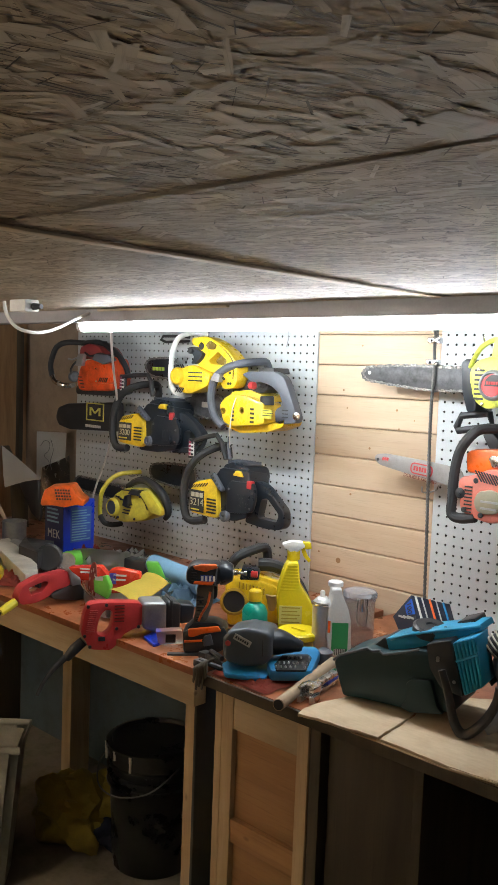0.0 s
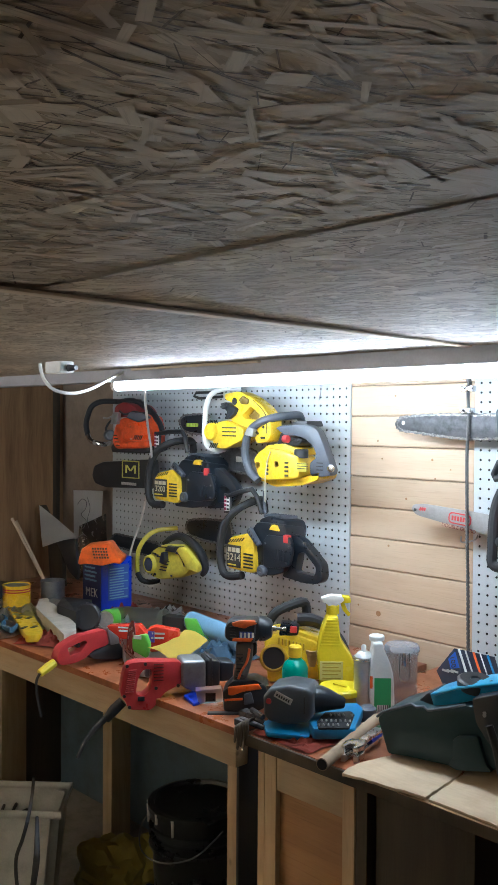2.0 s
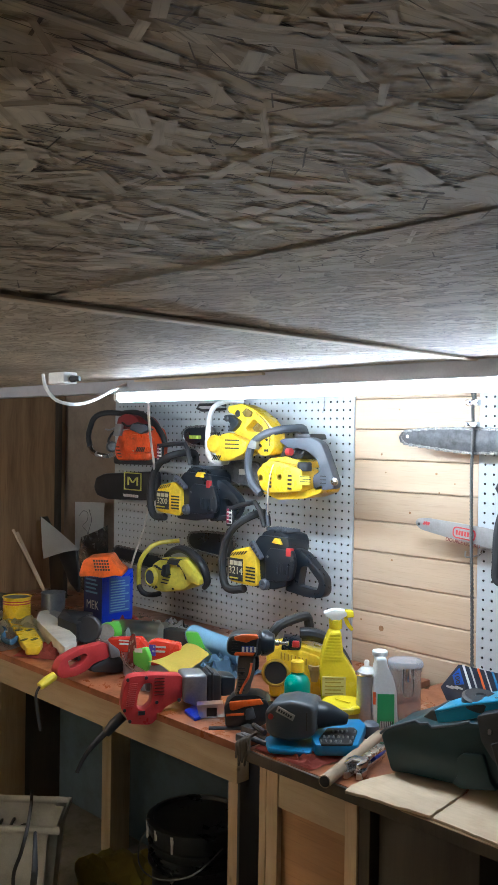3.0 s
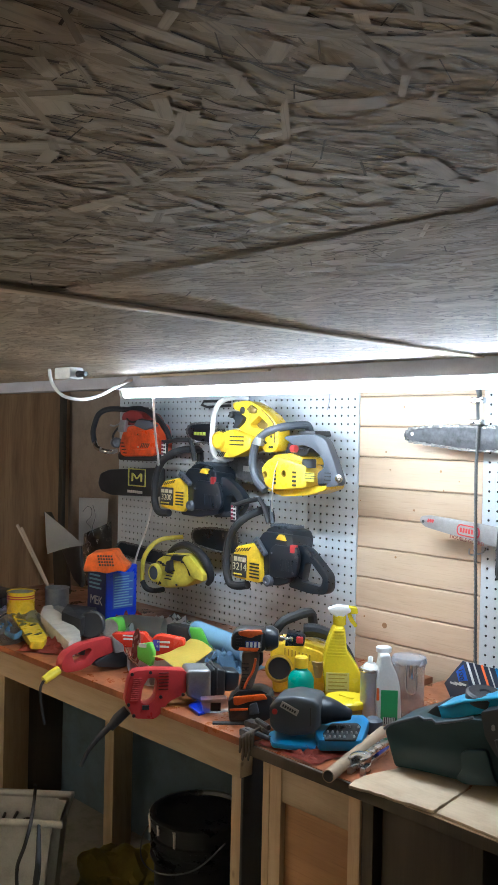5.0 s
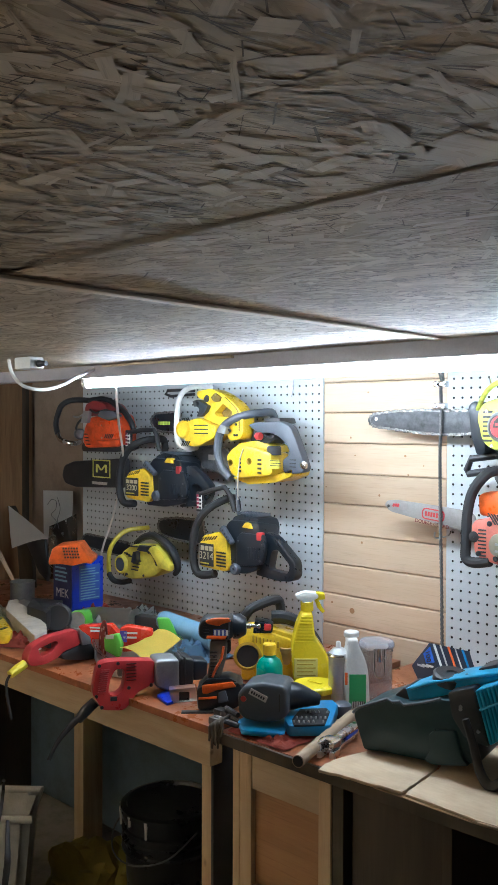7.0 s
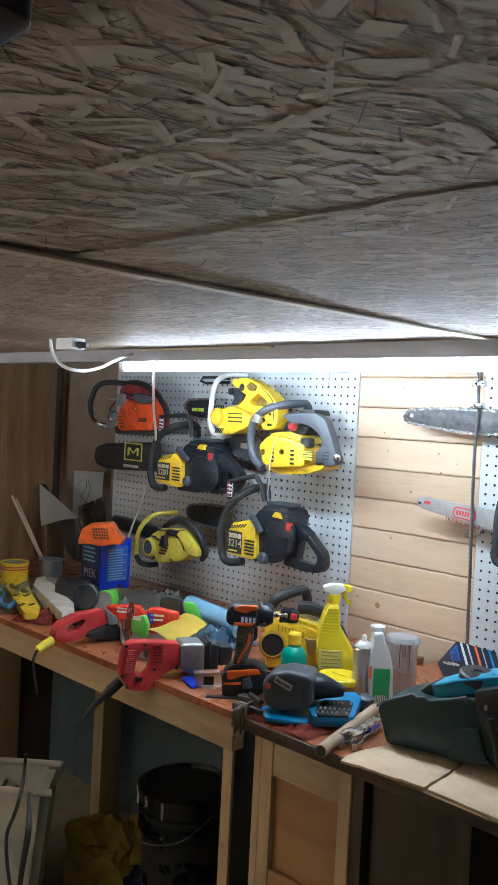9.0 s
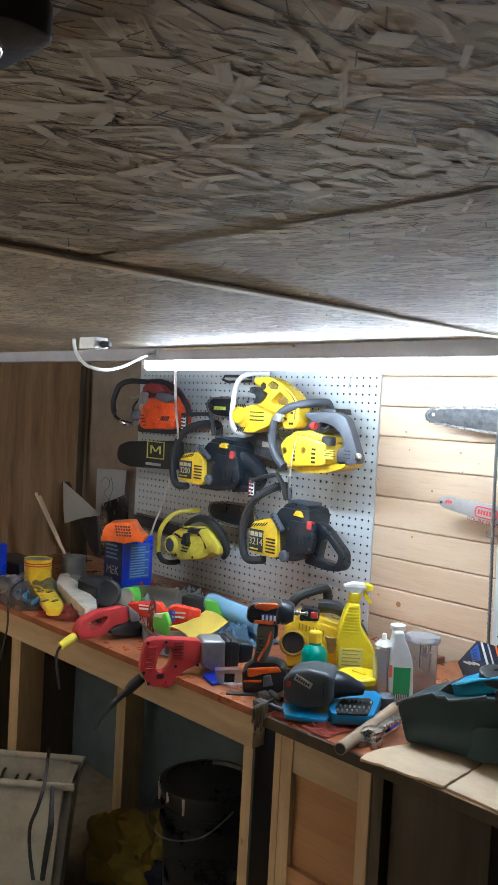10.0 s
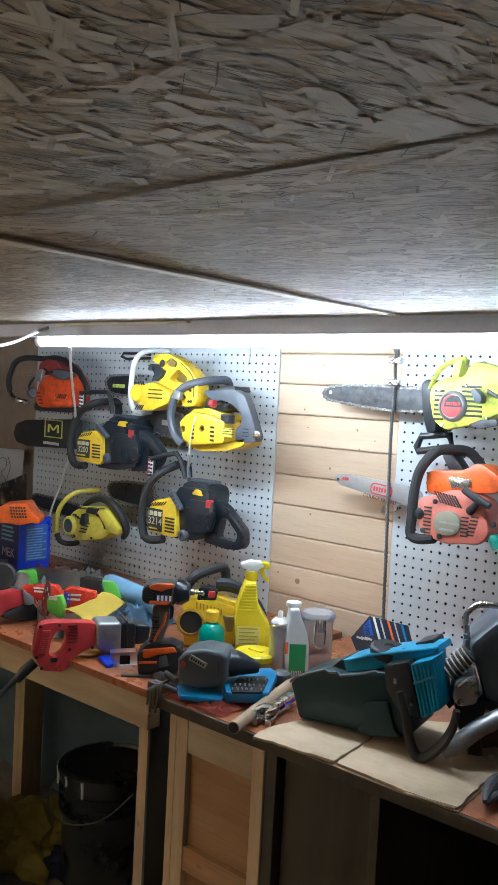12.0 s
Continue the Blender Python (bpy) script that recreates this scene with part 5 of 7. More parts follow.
# Thin chrome ring added to stand in for a glint on the housing.
part("ring", rod([(-0.362, -1.892, 1.711), (-0.36, -1.892, 1.711), (-0.366, -1.888, 1.711), (-0.374, -1.886, 1.711), (-0.376, -1.888, 1.711)], 0.0012, closed=True), CHROME, lamp)

# ---- left end of the bench ----
can = thing("paint_can", "yellow can with red rings on the bench", "can", (*(-2.688, -0.522), TOP))
c = (*(-2.688, -0.522), TOP)
part("body", lathe([(0.046, 0), (0.047, 0.003), (0.047, 0.098), (0.049, 0.101), (0.049, 0.104), (0.045, 0.104), (0.044, 0.098), (0, 0.098)], c), YELLOW, can)
for z in (0.080, 0.088):
    part("band", lathe([(0.0474, z), (0.0476, z + 0.002), (0.0474, z + 0.004)], c), RED, can)
part("lid", lathe([(0.043, 0.0985), (0.043, 0.101), (0.040, 0.1), (0, 0.1)], c), CAST, can, "grey metal lid")
tin = thing("metal_tin", "open steel tin holding two wooden sticks", "tin", (*(-2.68, -0.384), TOP))
c = (*(-2.68, -0.384), TOP)
part("tin_body", lathe([(0.041, 0), (0.042, 0.002), (0.042, 0.099), (0.044, 0.1), (0.044, 0.103), (0.041, 0.103), (0.041, 0.004), (0, 0.004)], c), CAST, tin)
s0 = Vector((-2.814, -0.33, 0.972))
for dx, tip in ((0.0, (-2.976, -0.38, 1.208)), (0.010, (-2.98, -0.36, 1.196))):
    whole("stir_stick", rod([(c[0] + 0.01, c[1], TOP + 0.008), s0 + Vector((dx * 0.5, 0, 0)), Vector(tip)], 0.0055, smooth=False, sides=6, flat=0.5), PINE, "thin raw wooden stick standing in a tin", "stick", group="sticks in the tin")
cone = thing("paper_sheet", "folded white paper propped in the corner on a dark bracket", "paper", (-3.024, -0.15, 1.072))
part("front_fold", sheet((-3.08, -0.2, 1.24), (-2.8, -0.2, 1.136), (-2.908, -0.2, 1.124), (-3.066, -0.2, 1.12), 0.004), PAPER, cone)
part("under_fold", sheet((-3.066, -0.2, 1.12), (-2.8, -0.2, 1.136), (-2.908, -0.2, 1.114), (-3.054, -0.2, 1.072), -0.003), PAPER, cone)
br = thing("bracket", "dark painted metal bracket in the corner, with an added board for shadow", "bracket", (-2.94, -0.17, 0.938))
part("plate", prism([(-3.012, 1.112), (-2.866, 1.122), (-2.84, 0.988), (-2.852, 0.964), (-2.904, 0.988)], -0.172, -0.16, 0.002), BLACK, br)
# Added dark board, standing in for the shadow beside the paper.
part("upright", prism([(-3.208, 1.224), (-3.172, 1.228), (-3.03, 1.08), (-3.012, 0.876), (-3.104, 0.836), (-3.132, 1.068)], -0.13, -0.11, 0.003), DARK_WOOD, br)
draw = thing("sketch_page", "paper sketch in a clear sleeve pinned to the wall", "paper", (-2.984, -0.02, 0.952))
part("page", sheet((-3.122, -0.012, 1.288), (-2.908, -0.012, 1.298), (-2.928, -0.012, 0.962), (-3.116, -0.012, 0.932), 0.004), PAPER, draw)
part("sleeve", sheet((-3.064, -0.02, 1.144), (-2.874, -0.02, 1.21), (-2.86, -0.02, 0.956), (-3.096, -0.02, 0.92), 0.006), GLASS, draw, "clear plastic sleeve")
for q in ([(-3.076, -0.022, 1.232), (-3.044, -0.022, 1.256), (-3.012, -0.022, 1.248), (-3.016, -0.022, 1.218), (-3.048, -0.022, 1.192), (-3.012, -0.022, 1.168), (-3.034, -0.022, 1.134)], [(-3.004, -0.022, 1.266), (-2.984, -0.022, 1.222), (-3.004, -0.022, 1.172), (-2.992, -0.022, 1.14)], [(-3.088, -0.022, 1.08), (-3.04, -0.022, 1.11), (-3.016, -0.022, 1.106)]):
    part("pencil_line", rod(q, 0.0012, sides=5), GREY, draw)
mek = thing("solvent_can", "blue rectangular solvent can with an orange vented tray on top", "can", (*(-2.442, -0.338), TOP))
c = (-2.414, -0.358)
part("can_body", box(c[0] - 0.115, c[0], c[1], c[1] + 0.125, TOP, TOP + 0.205, 0.006), BLUE, mek)
part("front_label", face(c[0] - 0.111, c[0] - 0.006, TOP + 0.012, TOP + 0.19, c[1]), plain("navy_print", (0.02, 0.025, 0.11)), mek, "dark blue printed label")
part("side_label", box(c[0] - 0.0005, c[0] + 0.0012, c[1] + 0.025, c[1] + 0.11, TOP + 0.06, TOP + 0.18), plain("mid_blue_print", (0.05, 0.12, 0.45)), mek, "pale blue text panel")
text("can_lettering", "MEK", 0.042, pose(c[0] - 0.058, c[1] - 0.0022, TOP + 0.085, 90, 0, 0), PALE_STEEL, mek, 0.9)
for i in range(4):
    part("label_bar", face(c[0] - 0.10, c[0] - 0.03 - 0.008 * (i % 2), TOP + 0.125 + 0.014 * i, TOP + 0.131 + 0.014 * i, c[1] - 0.001), PALE_BLUE, mek)
for i in range(12):
    part("label_bar", box(c[0], c[0] + 0.0018, c[1] + 0.03, c[1] + (0.09 if i % 3 else 0.105), TOP + 0.066 + 0.009 * i, TOP + 0.070 + 0.009 * i), PALE_BLUE, mek)
tray = thing("vented_cover", "orange plastic vented cover lying on a blue can", "cover", (c[0] - 0.06, c[1] + 0.06, TOP + 0.206))
ocov = pose(-2.404, -0.444, 1.118, 0, 0, 44)
part("shell", prism([(-0.002, -0.002), (-0.002, 0.012), (0.01, 0.05), (0.024, 0.058), (0.096, 0.066), (0.12, 0.03), (0.14, 0.018), (0.136, 0), (0.112, 0.004), (0.074, -0.006), (0.038, 0)], -0.05, 0.05, 0.008, 0.006), ORANGE, tray, m=ocov.copy())
for i in range(6):
    for j in range(4):
        q = Vector((0.052, 0.022)) + Vector((0.0085 * i - 0.002 * j, 0.0095 * j))
        part("vent_slot", box(q.x - 0.0028, q.x + 0.0028, -0.0515, -0.049, q.y - 0.003, q.y + 0.003), BLACK, tray, m=ocov.copy())
jig = thing("yellow_bracket", "yellow slotted plastic guard lying on the bench", "guard", (*(-2.44, -0.636), TOP))
part("plate", prism([(-2.726, -0.544), (-2.778, -0.472), (-2.658, -0.5), (-2.312, -0.644), (-2.256, -0.688), (-2.276, -0.722), (-2.506, -0.632)], TOP + 0.012, TOP + 0.034, 0.005, 0.012, "z"), YELLOW, jig)
for q in ((-2.612, -0.552, 0.945), (-2.496, -0.622, 0.945), (-2.474, -0.598, 0.945), (-2.368, -0.676, 0.945), (-2.354, -0.65, 0.945)):
    part("slot", prism(rounded([(-0.016, -0.006), (0.016, -0.006), (0.016, 0.006), (-0.016, 0.006)], 0.005), -0.001, 0.001, 0, 0, "z"), BLACK, jig, m=pose(q[0], q[1], TOP + 0.0345, 0, 0, -62))
part("foot", prism([(-2.714, -0.54), (-2.688, -0.49), (-2.336, -0.632), (-2.332, -0.684)], TOP + 0.001, TOP + 0.013, 0.003, 0.01, "z"), BLACK, jig)
whole("blue_strap", rod([(-2.536, -0.684, 0.935), (-2.588, -0.636, 0.935), (-2.532, -0.646, 0.935), (-2.466, -0.696, 0.935), (-2.4, -0.704, 0.935), (-2.432, -0.666, 0.935)], 0.010, flat=0.6), plain("dusty_blue_webbing", (0.07, 0.17, 0.30), 0.8), "dull blue loop of webbing on the bench", "strap", m=Matrix.Translation((0, 0, 0)))
whole("crumpled_wrapper", cloth(*[v for a in zip((-2.404, -0.75), (-2.852, -0.488)) for v in (min(a), max(a))], TOP, 0.055, 4.0), FROST, "crumpled clear plastic wrapper on the bench", "wrapper")
whole("blue_box", box(-2.98, -2.86, -0.62, -0.55, TOP, TOP + 0.13, 0.003), BLUE, "blue cardboard box standing on the bench", "box")
whole("paper_stack", box(-2.85, -2.62, -0.68, -0.52, TOP, TOP + 0.02, 0.002), PAPER, "loose stack of grey papers on the bench", "papers")
whole("dark_case", box(-3.1, -2.86, -0.50, -0.38, TOP, TOP + 0.05, 0.006), BLACK, "low black case on the bench", "case")
heat = thing("cream_tool", "grubby cream plastic tool body lying on the bench", "tool", (*(-2.426, -0.528), TOP))
part("body", prism([(-2.544, -0.532), (-2.656, -0.452), (-2.66, -0.418), (-2.256, -0.564), (-2.18, -0.612), (-2.16, -0.666)], TOP + 0.001, TOP + 0.048, 0.008, 0.004, "z"), CREAM, heat)
part("socket", box(-0.009, 0.009, -0.002, 0.002, -0.009, 0.009, 0.001), BLACK, heat, m=pose(*(-2.254, -0.586, 0.935), 0, 0, 25))
gr = thing("angle_grinder", "silver and black angle grinder lying on the bench", "grinder", (*(-2.458, -0.408), TOP))
part("battery", prism([(-2.42, -0.528), (-2.522, -0.442), (-2.412, -0.398), (-2.288, -0.542)], TOP + 0.02, TOP + 0.075, 0.006, 0.006, "z"), BLACK, gr)
part("gear_head", lathe([(0.02, 0), (0.034, 0.01), (0.036, 0.05), (0.03, 0.06), (0, 0.062)], m=pose(*(-2.372, -0.484, 0.945), 70, 0, 130)), CHROME, gr, "polished gear head")
part("guard_ring", lathe([(0.040, 0), (0.044, 0.003), (0.044, 0.022), (0.038, 0.026), (0.030, 0.024), (0, 0.02)], m=pose(*(-2.316, -0.476, 0.955), 78, 0, 38)), BLACK, gr)
part("body", rod([(-2.386, -0.476, 0.945), (-2.502, -0.448, 0.945), (-2.6, -0.432, 0.945)], [0.03, 0.026, 0.022]), CAST, gr)
gcan = thing("drink_can", "bright green aluminium can lying on the bench", "can", (*(-2.28, -0.436), TOP))
m = pose(*(-2.278, -0.418, 0.945), 82, 0, 30)
part("can_body", lathe([(0.024, -0.06), (0.032, -0.052), (0.033, 0.03), (0.030, 0.038), (0, 0.04)], m=m.copy()), BRIGHT_GREEN, gcan)
part("can_end", lathe([(0.027, 0.039), (0.028, 0.042), (0.024, 0.042), (0.023, 0.040), (0, 0.0402)], m=m.copy()), CAST, gcan)
for i, (x, y0, lab) in enumerate((((0.0, -0.02, "tangled reddish rag on the bench edge")), (0.05, 0.02, "tangled reddish rag on the bench edge"))):
    q = (-2.274, -0.642)
    whole("shop_rag", cloth(q[0] - 0.09 + x, q[0] + 0.06 + x, q[1] - 0.05 + y0, q[1] + 0.06 + y0, TOP, 0.03, 7.0 + i, 22, 0.5), RAG, lab, "rag")

# ---- corded saws, packages and tub ----
sz = thing("reciprocating_saw", "small red corded saw with grey collar on the bench", "power saw", (*(-2.054, -0.636), TOP))
sone = pose(-1.968, -0.7, 0.912, 0, 0, 92)
part("grip", ring_prism([(-0.11, 0.039), (-0.095, 0.07), (-0.043, 0.088), (0.052, 0.092), (0.063, 0.048), (0.007, 0.041), (-0.014, 0.026), (-0.052, 0.017), (-0.098, 0.02)], [(-0.076, 0.062), (-0.02, 0.074), (-0.012, 0.066), (-0.035, 0.044), (-0.068, 0.04)], 0.004, 0.034, 0.005, 0.014, 0.004), RED, sz, "red moulded body with loop grip", m=sone.copy())
part("collar", prism([(0.05, 0.095), (0.09, 0.065), (0.093, 0.046), (0.061, 0.047)], -0.003, 0.055, 0.008, 0.006), CAST, sz, "grey metal collar", m=sone.copy())
part("shoe", prism([(0.061, 0.049), (0.095, 0.048), (0.127, 0.001), (0.09, -0.0), (0.007, 0.017), (-0.006, 0.032)], 0.004, 0.05, 0.008, 0.008), BLACK, sz, m=sone.copy())
part("trigger", box(-0.022 - 0.014, -0.022 - 0.004, 0.016, 0.036, 0.071 - 0.018, 0.071 - 0.003, 0.003), BLACK, sz, m=sone.copy())
part("plug", rod([sone @ Vector((u, 0.02, v)) for u, v in [(-0.106, 0.027), (-0.128, 0.018), (-0.151, 0.007)]], [0.0115, 0.0125, 0.0105], smooth=False), plain("yellow_rubber", (0.75, 0.62, 0.03), 0.5), sz, "yellow plug")
part("cord", rod([sone @ Vector((u, 0.02, v)) for u, v in [(-0.151, 0.007), (-0.161, -0.01), (-0.161, -0.037), (-0.155, -0.072), (-0.147, -0.107)]], 0.0035), RUBBER, sz)

bz = thing("reciprocating_saw", "large red and grey corded saw lying across the bench edge", "power saw", (*(-1.62, -0.64), TOP))
bsaw = pose(-1.59, -0.664, 0.912, 0, 0, 62)
part("handle_loop", ring_prism([(-0.168, 0.066), (-0.157, 0.088), (-0.115, 0.09), (-0.025, 0.083), (-0.024, 0.03), (-0.071, 0.01), (-0.086, -0.014), (-0.103, -0.03), (-0.155, -0.024), (-0.165, 0.0), (-0.176, 0.014)], [(-0.121, 0.071), (-0.101, 0.07), (-0.098, 0.05), (-0.104, 0.018), (-0.121, 0.005), (-0.139, 0.013), (-0.134, 0.047)], 0.004, 0.040, 0.006, 0.014, 0.008), RED, bz, "red moulded body with loop grip", m=bsaw.copy())
part("gear_case", prism([(-0.028, 0.086), (0.032, 0.085), (0.033, 0.013), (0.006, 0.008), (-0.028, 0.022)], -0.006, 0.066, 0.016, 0.010, "y", 4), CAST, bz, "bare metal gear case", m=bsaw.copy())
part("boot", prism([(0.032, 0.087), (0.069, 0.082), (0.069, 0.016), (0.033, 0.014)], -0.002, 0.064, 0.012, 0.010, "y", 3), BLACK, bz, m=bsaw.copy())
part("nose", prism([(0.068, 0.077), (0.108, 0.072), (0.104, 0.027), (0.069, 0.023)], 0.006, 0.056, 0.010, 0.010, "y", 3), CHARCOAL, bz, m=bsaw.copy())
part("boot_ring", prism([(0.032 + 0.010, 0.087 + 0.002), (0.032 + 0.016, 0.087 + 0.002), (0.032 + 0.017, 0.014), (0.032 + 0.011, 0.014)], -0.004, 0.066, 0.002), RUBBER, bz, m=bsaw.copy())
# Darker red than the casing, for the shade inside its vents.
dark_red = plain("dark_red", (0.12, 0.01, 0.01))
for i in range(6):
    part("vent_slot", box(-0.096, -0.072, 0.0005, 0.003, 0.081 - 0.0012 - 0.0078 * i, 0.081 + 0.0012 - 0.0078 * i), dark_red, bz, m=bsaw.copy())
for i in range(12):
    q = Vector((-0.155, 0.071)).lerp(Vector((-0.163, 0.019)), i / 11)
    part("grip_rib", box(q.x - 0.001, q.x + 0.019, -0.0005, 0.004, q.y - 0.0014, q.y + 0.0014, 0.0008, 1), RED, bz, m=bsaw.copy())
for q in [(-0.16, 0.082), (-0.116, 0.084), (-0.09, 0.024), (-0.154, -0.017), (-0.167, 0.01), (-0.036, 0.026)]:
    part("screw", lathe([(0.0040, 0), (0.0040, 0.003), (0, 0.003)], m=bsaw @ pose(q[0], 0.003, q[1], 90, 0, 0)), BLACK, bz)
part("rating_plate", box(-0.134, -0.118, 0.0, 0.004, -0.004, 0.006), BLACK, bz, m=bsaw.copy())
part("trigger", box(-0.101 - 0.012, -0.101 - 0.002, 0.016, 0.036, 0.07 - 0.022, 0.07 - 0.002, 0.003), CAST, bz, "grey trigger", m=bsaw.copy())
part("strain_relief", rod([bsaw @ Vector((u, 0.026, v)) for u, v in [(-0.166, -0.009), (-0.189, -0.029), (-0.207, -0.051)]], [0.0125, 0.0135, 0.009], sides=12), BLACK, bz)
part("cord", rod([bsaw @ Vector((u, 0.026, v)) for u, v in [(-0.189, -0.029), (-0.235, -0.073), (-0.259, -0.104), (-0.274, -0.136)]], [0.009, 0.0065, 0.005, 0.0045]), RUBBER, bz)

tub = thing("plastic_tub", "clear plastic tub filled with packets and rags", "tub", (*(-1.856, -0.54), TOP))
rim = [(-2.024, -0.564), (-1.904, -0.636), (-1.816, -0.668), (-1.776, -0.656), (-1.7, -0.532), (-1.776, -0.428), (-1.876, -0.368), (-2, -0.416)]
part("wall", prism(rim, TOP + 0.001, TOP + 0.044, 0.004, 0.02, "z"), FROST, tub)
part("rim", rod([(x, y, TOP + 0.046) for x, y in rounded(rim, 0.02)], 0.0038, closed=True, smooth=False), GLASS, tub)


def packet(pts, fr, y0, y1, material, label, bars=()):
    ob = thing("packet", label, "packet", fr.translation, "packets in the tub")
    part("pouch", prism(pts, y0, y1, 0.006, 0.006, "y", 3), material, ob, m=fr.copy())
    lo, hi = min(p[0] for p in pts), max(p[0] for p in pts)
    base = min(p[1] for p in pts)
    for u, v, w, h, mt in bars:
        part("print_bar", box(lo + u, lo + u + w, y0 - 0.0008, y0 + 0.001, base + v, base + v + h), mt, ob, m=fr.copy())


pka = pose(-2.012, -0.544, 0.925, 0, 0, 35)
packet([(-0.064, 0.064), (0.032, 0.072), (0.06, 0.042), (0.008, 0.01), (-0.02, 0.014)], pka, -0.012, 0.02, plain("scarlet_film", (0.72, 0.05, 0.025), 0.25), "scarlet foil packet with white print", [(0.036, 0.050, 0.03, 0.004, WHITE), (0.038, 0.040, 0.03, 0.005, WHITE)])
pkb = pose(-1.818, -0.564, 0.955, 0, 0, 40)
packet([(-0.05, 0.064), (-0.03, 0.072), (0.036, 0.062), (0.044, 0.01), (-0.042, 0)], pkb, -0.01, 0.02, bpy.data.materials["scarlet_film"], "scarlet foil packet with white print", [(0.014, 0.050, 0.035, 0.005, WHITE), (0.012, 0.038, 0.035, 0.005, WHITE), (0.003, 0.028, 0.018, 0.03, plain("violet_print", (0.12, 0.08, 0.5)))])
pkc = pose(-1.83, -0.628, 0.955, 0, 0, 30)
packet([(-0.028, 0.052), (0.01, 0.062), (0.022, 0.034), (0.014, -0.002), (-0.026, 0.016)], pkc, -0.02, 0.0, BRIGHT_GREEN, "lime green and white packet", [(0.006, 0.05, 0.022, 0.010, WHITE)])
pkd = pose(-1.9, -0.356, 0.955, 0, 0, 44)
packet([(-0.058, 0.044), (-0.022, 0.042), (0, 0), (0.044, -0.05), (-0.036, -0.05), (-0.05, 0.014)], pkd, 0.0, 0.02, BRIGHT_GREEN, "crumpled green film packet")
disc = thing("sanding_disc", "dark red round sanding disc with holes, standing on edge", "disc", (-1.924, -0.6, 0.93))
m = pose(*(-1.888, -0.628, 0.985), 84, 0, -26)
part("disc_face", lathe([(0.053, -0.001), (0.053, 0.001), (0, 0.001)], seg=40, m=m.copy()), plain("oxide_red_grit", (0.20, 0.025, 0.02), 0.7, grain=900, bump=0.5), disc)
for i in range(8):
    a = i * math.pi / 4
    part("hole", lathe([(0.005, -0.0018), (0.005, 0.0018), (0, 0.0018)], seg=10, m=m @ Matrix.Translation((0.033 * math.cos(a), 0.033 * math.sin(a), 0))), PALE_STEEL, disc)
whole("yellow_paper", sheet((-1.776, -0.66, 0.992), (-1.804, -0.508, 1.01), (-1.688, -0.528, 1.005), (-1.672, -0.664, 0.98), 0.010, curl=-0.008), plain("yellow_card", (0.80, 0.62, 0.10), 0.75, dirt=0.1), "curled yellow paper sheet lying on the tub", "paper")
whole("blue_foam_roll", rod([(-2.018, -0.298, 0.965), (-1.928, -0.32, 0.965), (-1.812, -0.34, 0.965), (-1.712, -0.372, 0.965)], [0.030, 0.031, 0.030, 0.030], sides=16), PALE_BLUE, "pale blue foam roll lying behind the tub", "roll")
whole("plastic_bottle", rod([(-2.352, -0.356, 0.95), (-2.26, -0.364, 0.95), (-2.186, -0.332, 0.95), (-2.156, -0.316, 0.95)], [0.012, 0.032, 0.033, 0.028], sides=16), FROST, "cloudy clear plastic bottle lying on the bench", "bottle")
whole("plastic_bag", cloth(*[v for a in zip((-2.244, -0.4), (-2.292, -0.152)) for v in (min(a) - 0.04, max(a) + 0.05)], TOP, 0.07, 11.0), FROST, "crumpled clear plastic bag on the bench", "bag")
whole("red_rag", cloth(*[v for a in zip((-2.422, -0.33), (-2.432, -0.236)) for v in (min(a) - 0.03, max(a) + 0.04)], TOP, 0.05, 15.0), RAG, "red rag crumpled behind the tools", "rag")
whole("small_black_box", box(-0.04, 0.04, -0.02, 0.02, 0, 0.05, 0.004), BLACK, "small black box near the pegboard", "box", m=pose(*(-2.124, -0.276), TOP, 0, 0, 15))
whole("blue_cloth", cloth(*[v for a in zip((-1.732, -0.492), (-1.84, -0.332)) for v in (min(a) - 0.03, max(a) + 0.03)], TOP, 0.07, 19.0), plain("faded_blue_cloth", (0.16, 0.28, 0.42), 0.9, grain=400), "faded blue cloth bundled on the bench", "cloth")
bl = thing("blade_pack", "small clear blade pack with a blue backing", "pack", (*(-1.524, -0.676), TOP))
part("backing", prism([(-1.592, -0.692), (-1.606, -0.648), (-1.53, -0.676), (-1.526, -0.716)], TOP + 0.0005, TOP + 0.008, 0.002, 0.006, "z"), BLUE, bl)
bpk = pose(-1.528, -0.696, 0.912, 0, 0, 50)
part("case", prism([(-0.002, 0), (-0.01, 0.032), (0.052, 0.036), (0.06, 0.004)], 0.0, 0.03, 0.003, 0.003), FROST, bl, m=bpk.copy())
part("label", box(*sorted(((0.014, 0.008)[0], (0.038, 0.01)[0])), -0.0015, 0.001, *sorted(((0.016, 0.006)[1], (0.016, 0.026)[1]))), CHARCOAL, bl, m=bpk.copy())
whole("flat_file", box(-0.055, 0.055, -0.008, 0.008, 0.0, 0.004, 0.001), BLACK, "flat black file lying on the bench", "file", m=pose(*(-1.43, -0.684), TOP, 0, 0, 46))

# ---- cordless driver ----
drv = thing("impact_driver", "black and orange cordless impact driver standing on its battery", "drill", (*(-1.404, -0.644), TOP))
drl = pose(-1.434, -0.688, 0.912, 0, 0, 42) @ Matrix.Scale(0.9, 4)
part("battery", prism([(-0.014, 0.002), (-0.018, 0.056), (-0.004, 0.066), (0.09, 0.076), (0.098, 0.06), (0.098, 0.02), (0.078, 0.006)], 0.0, 0.075, 0.010, 0.008), BLACK, drv, m=drl.copy())
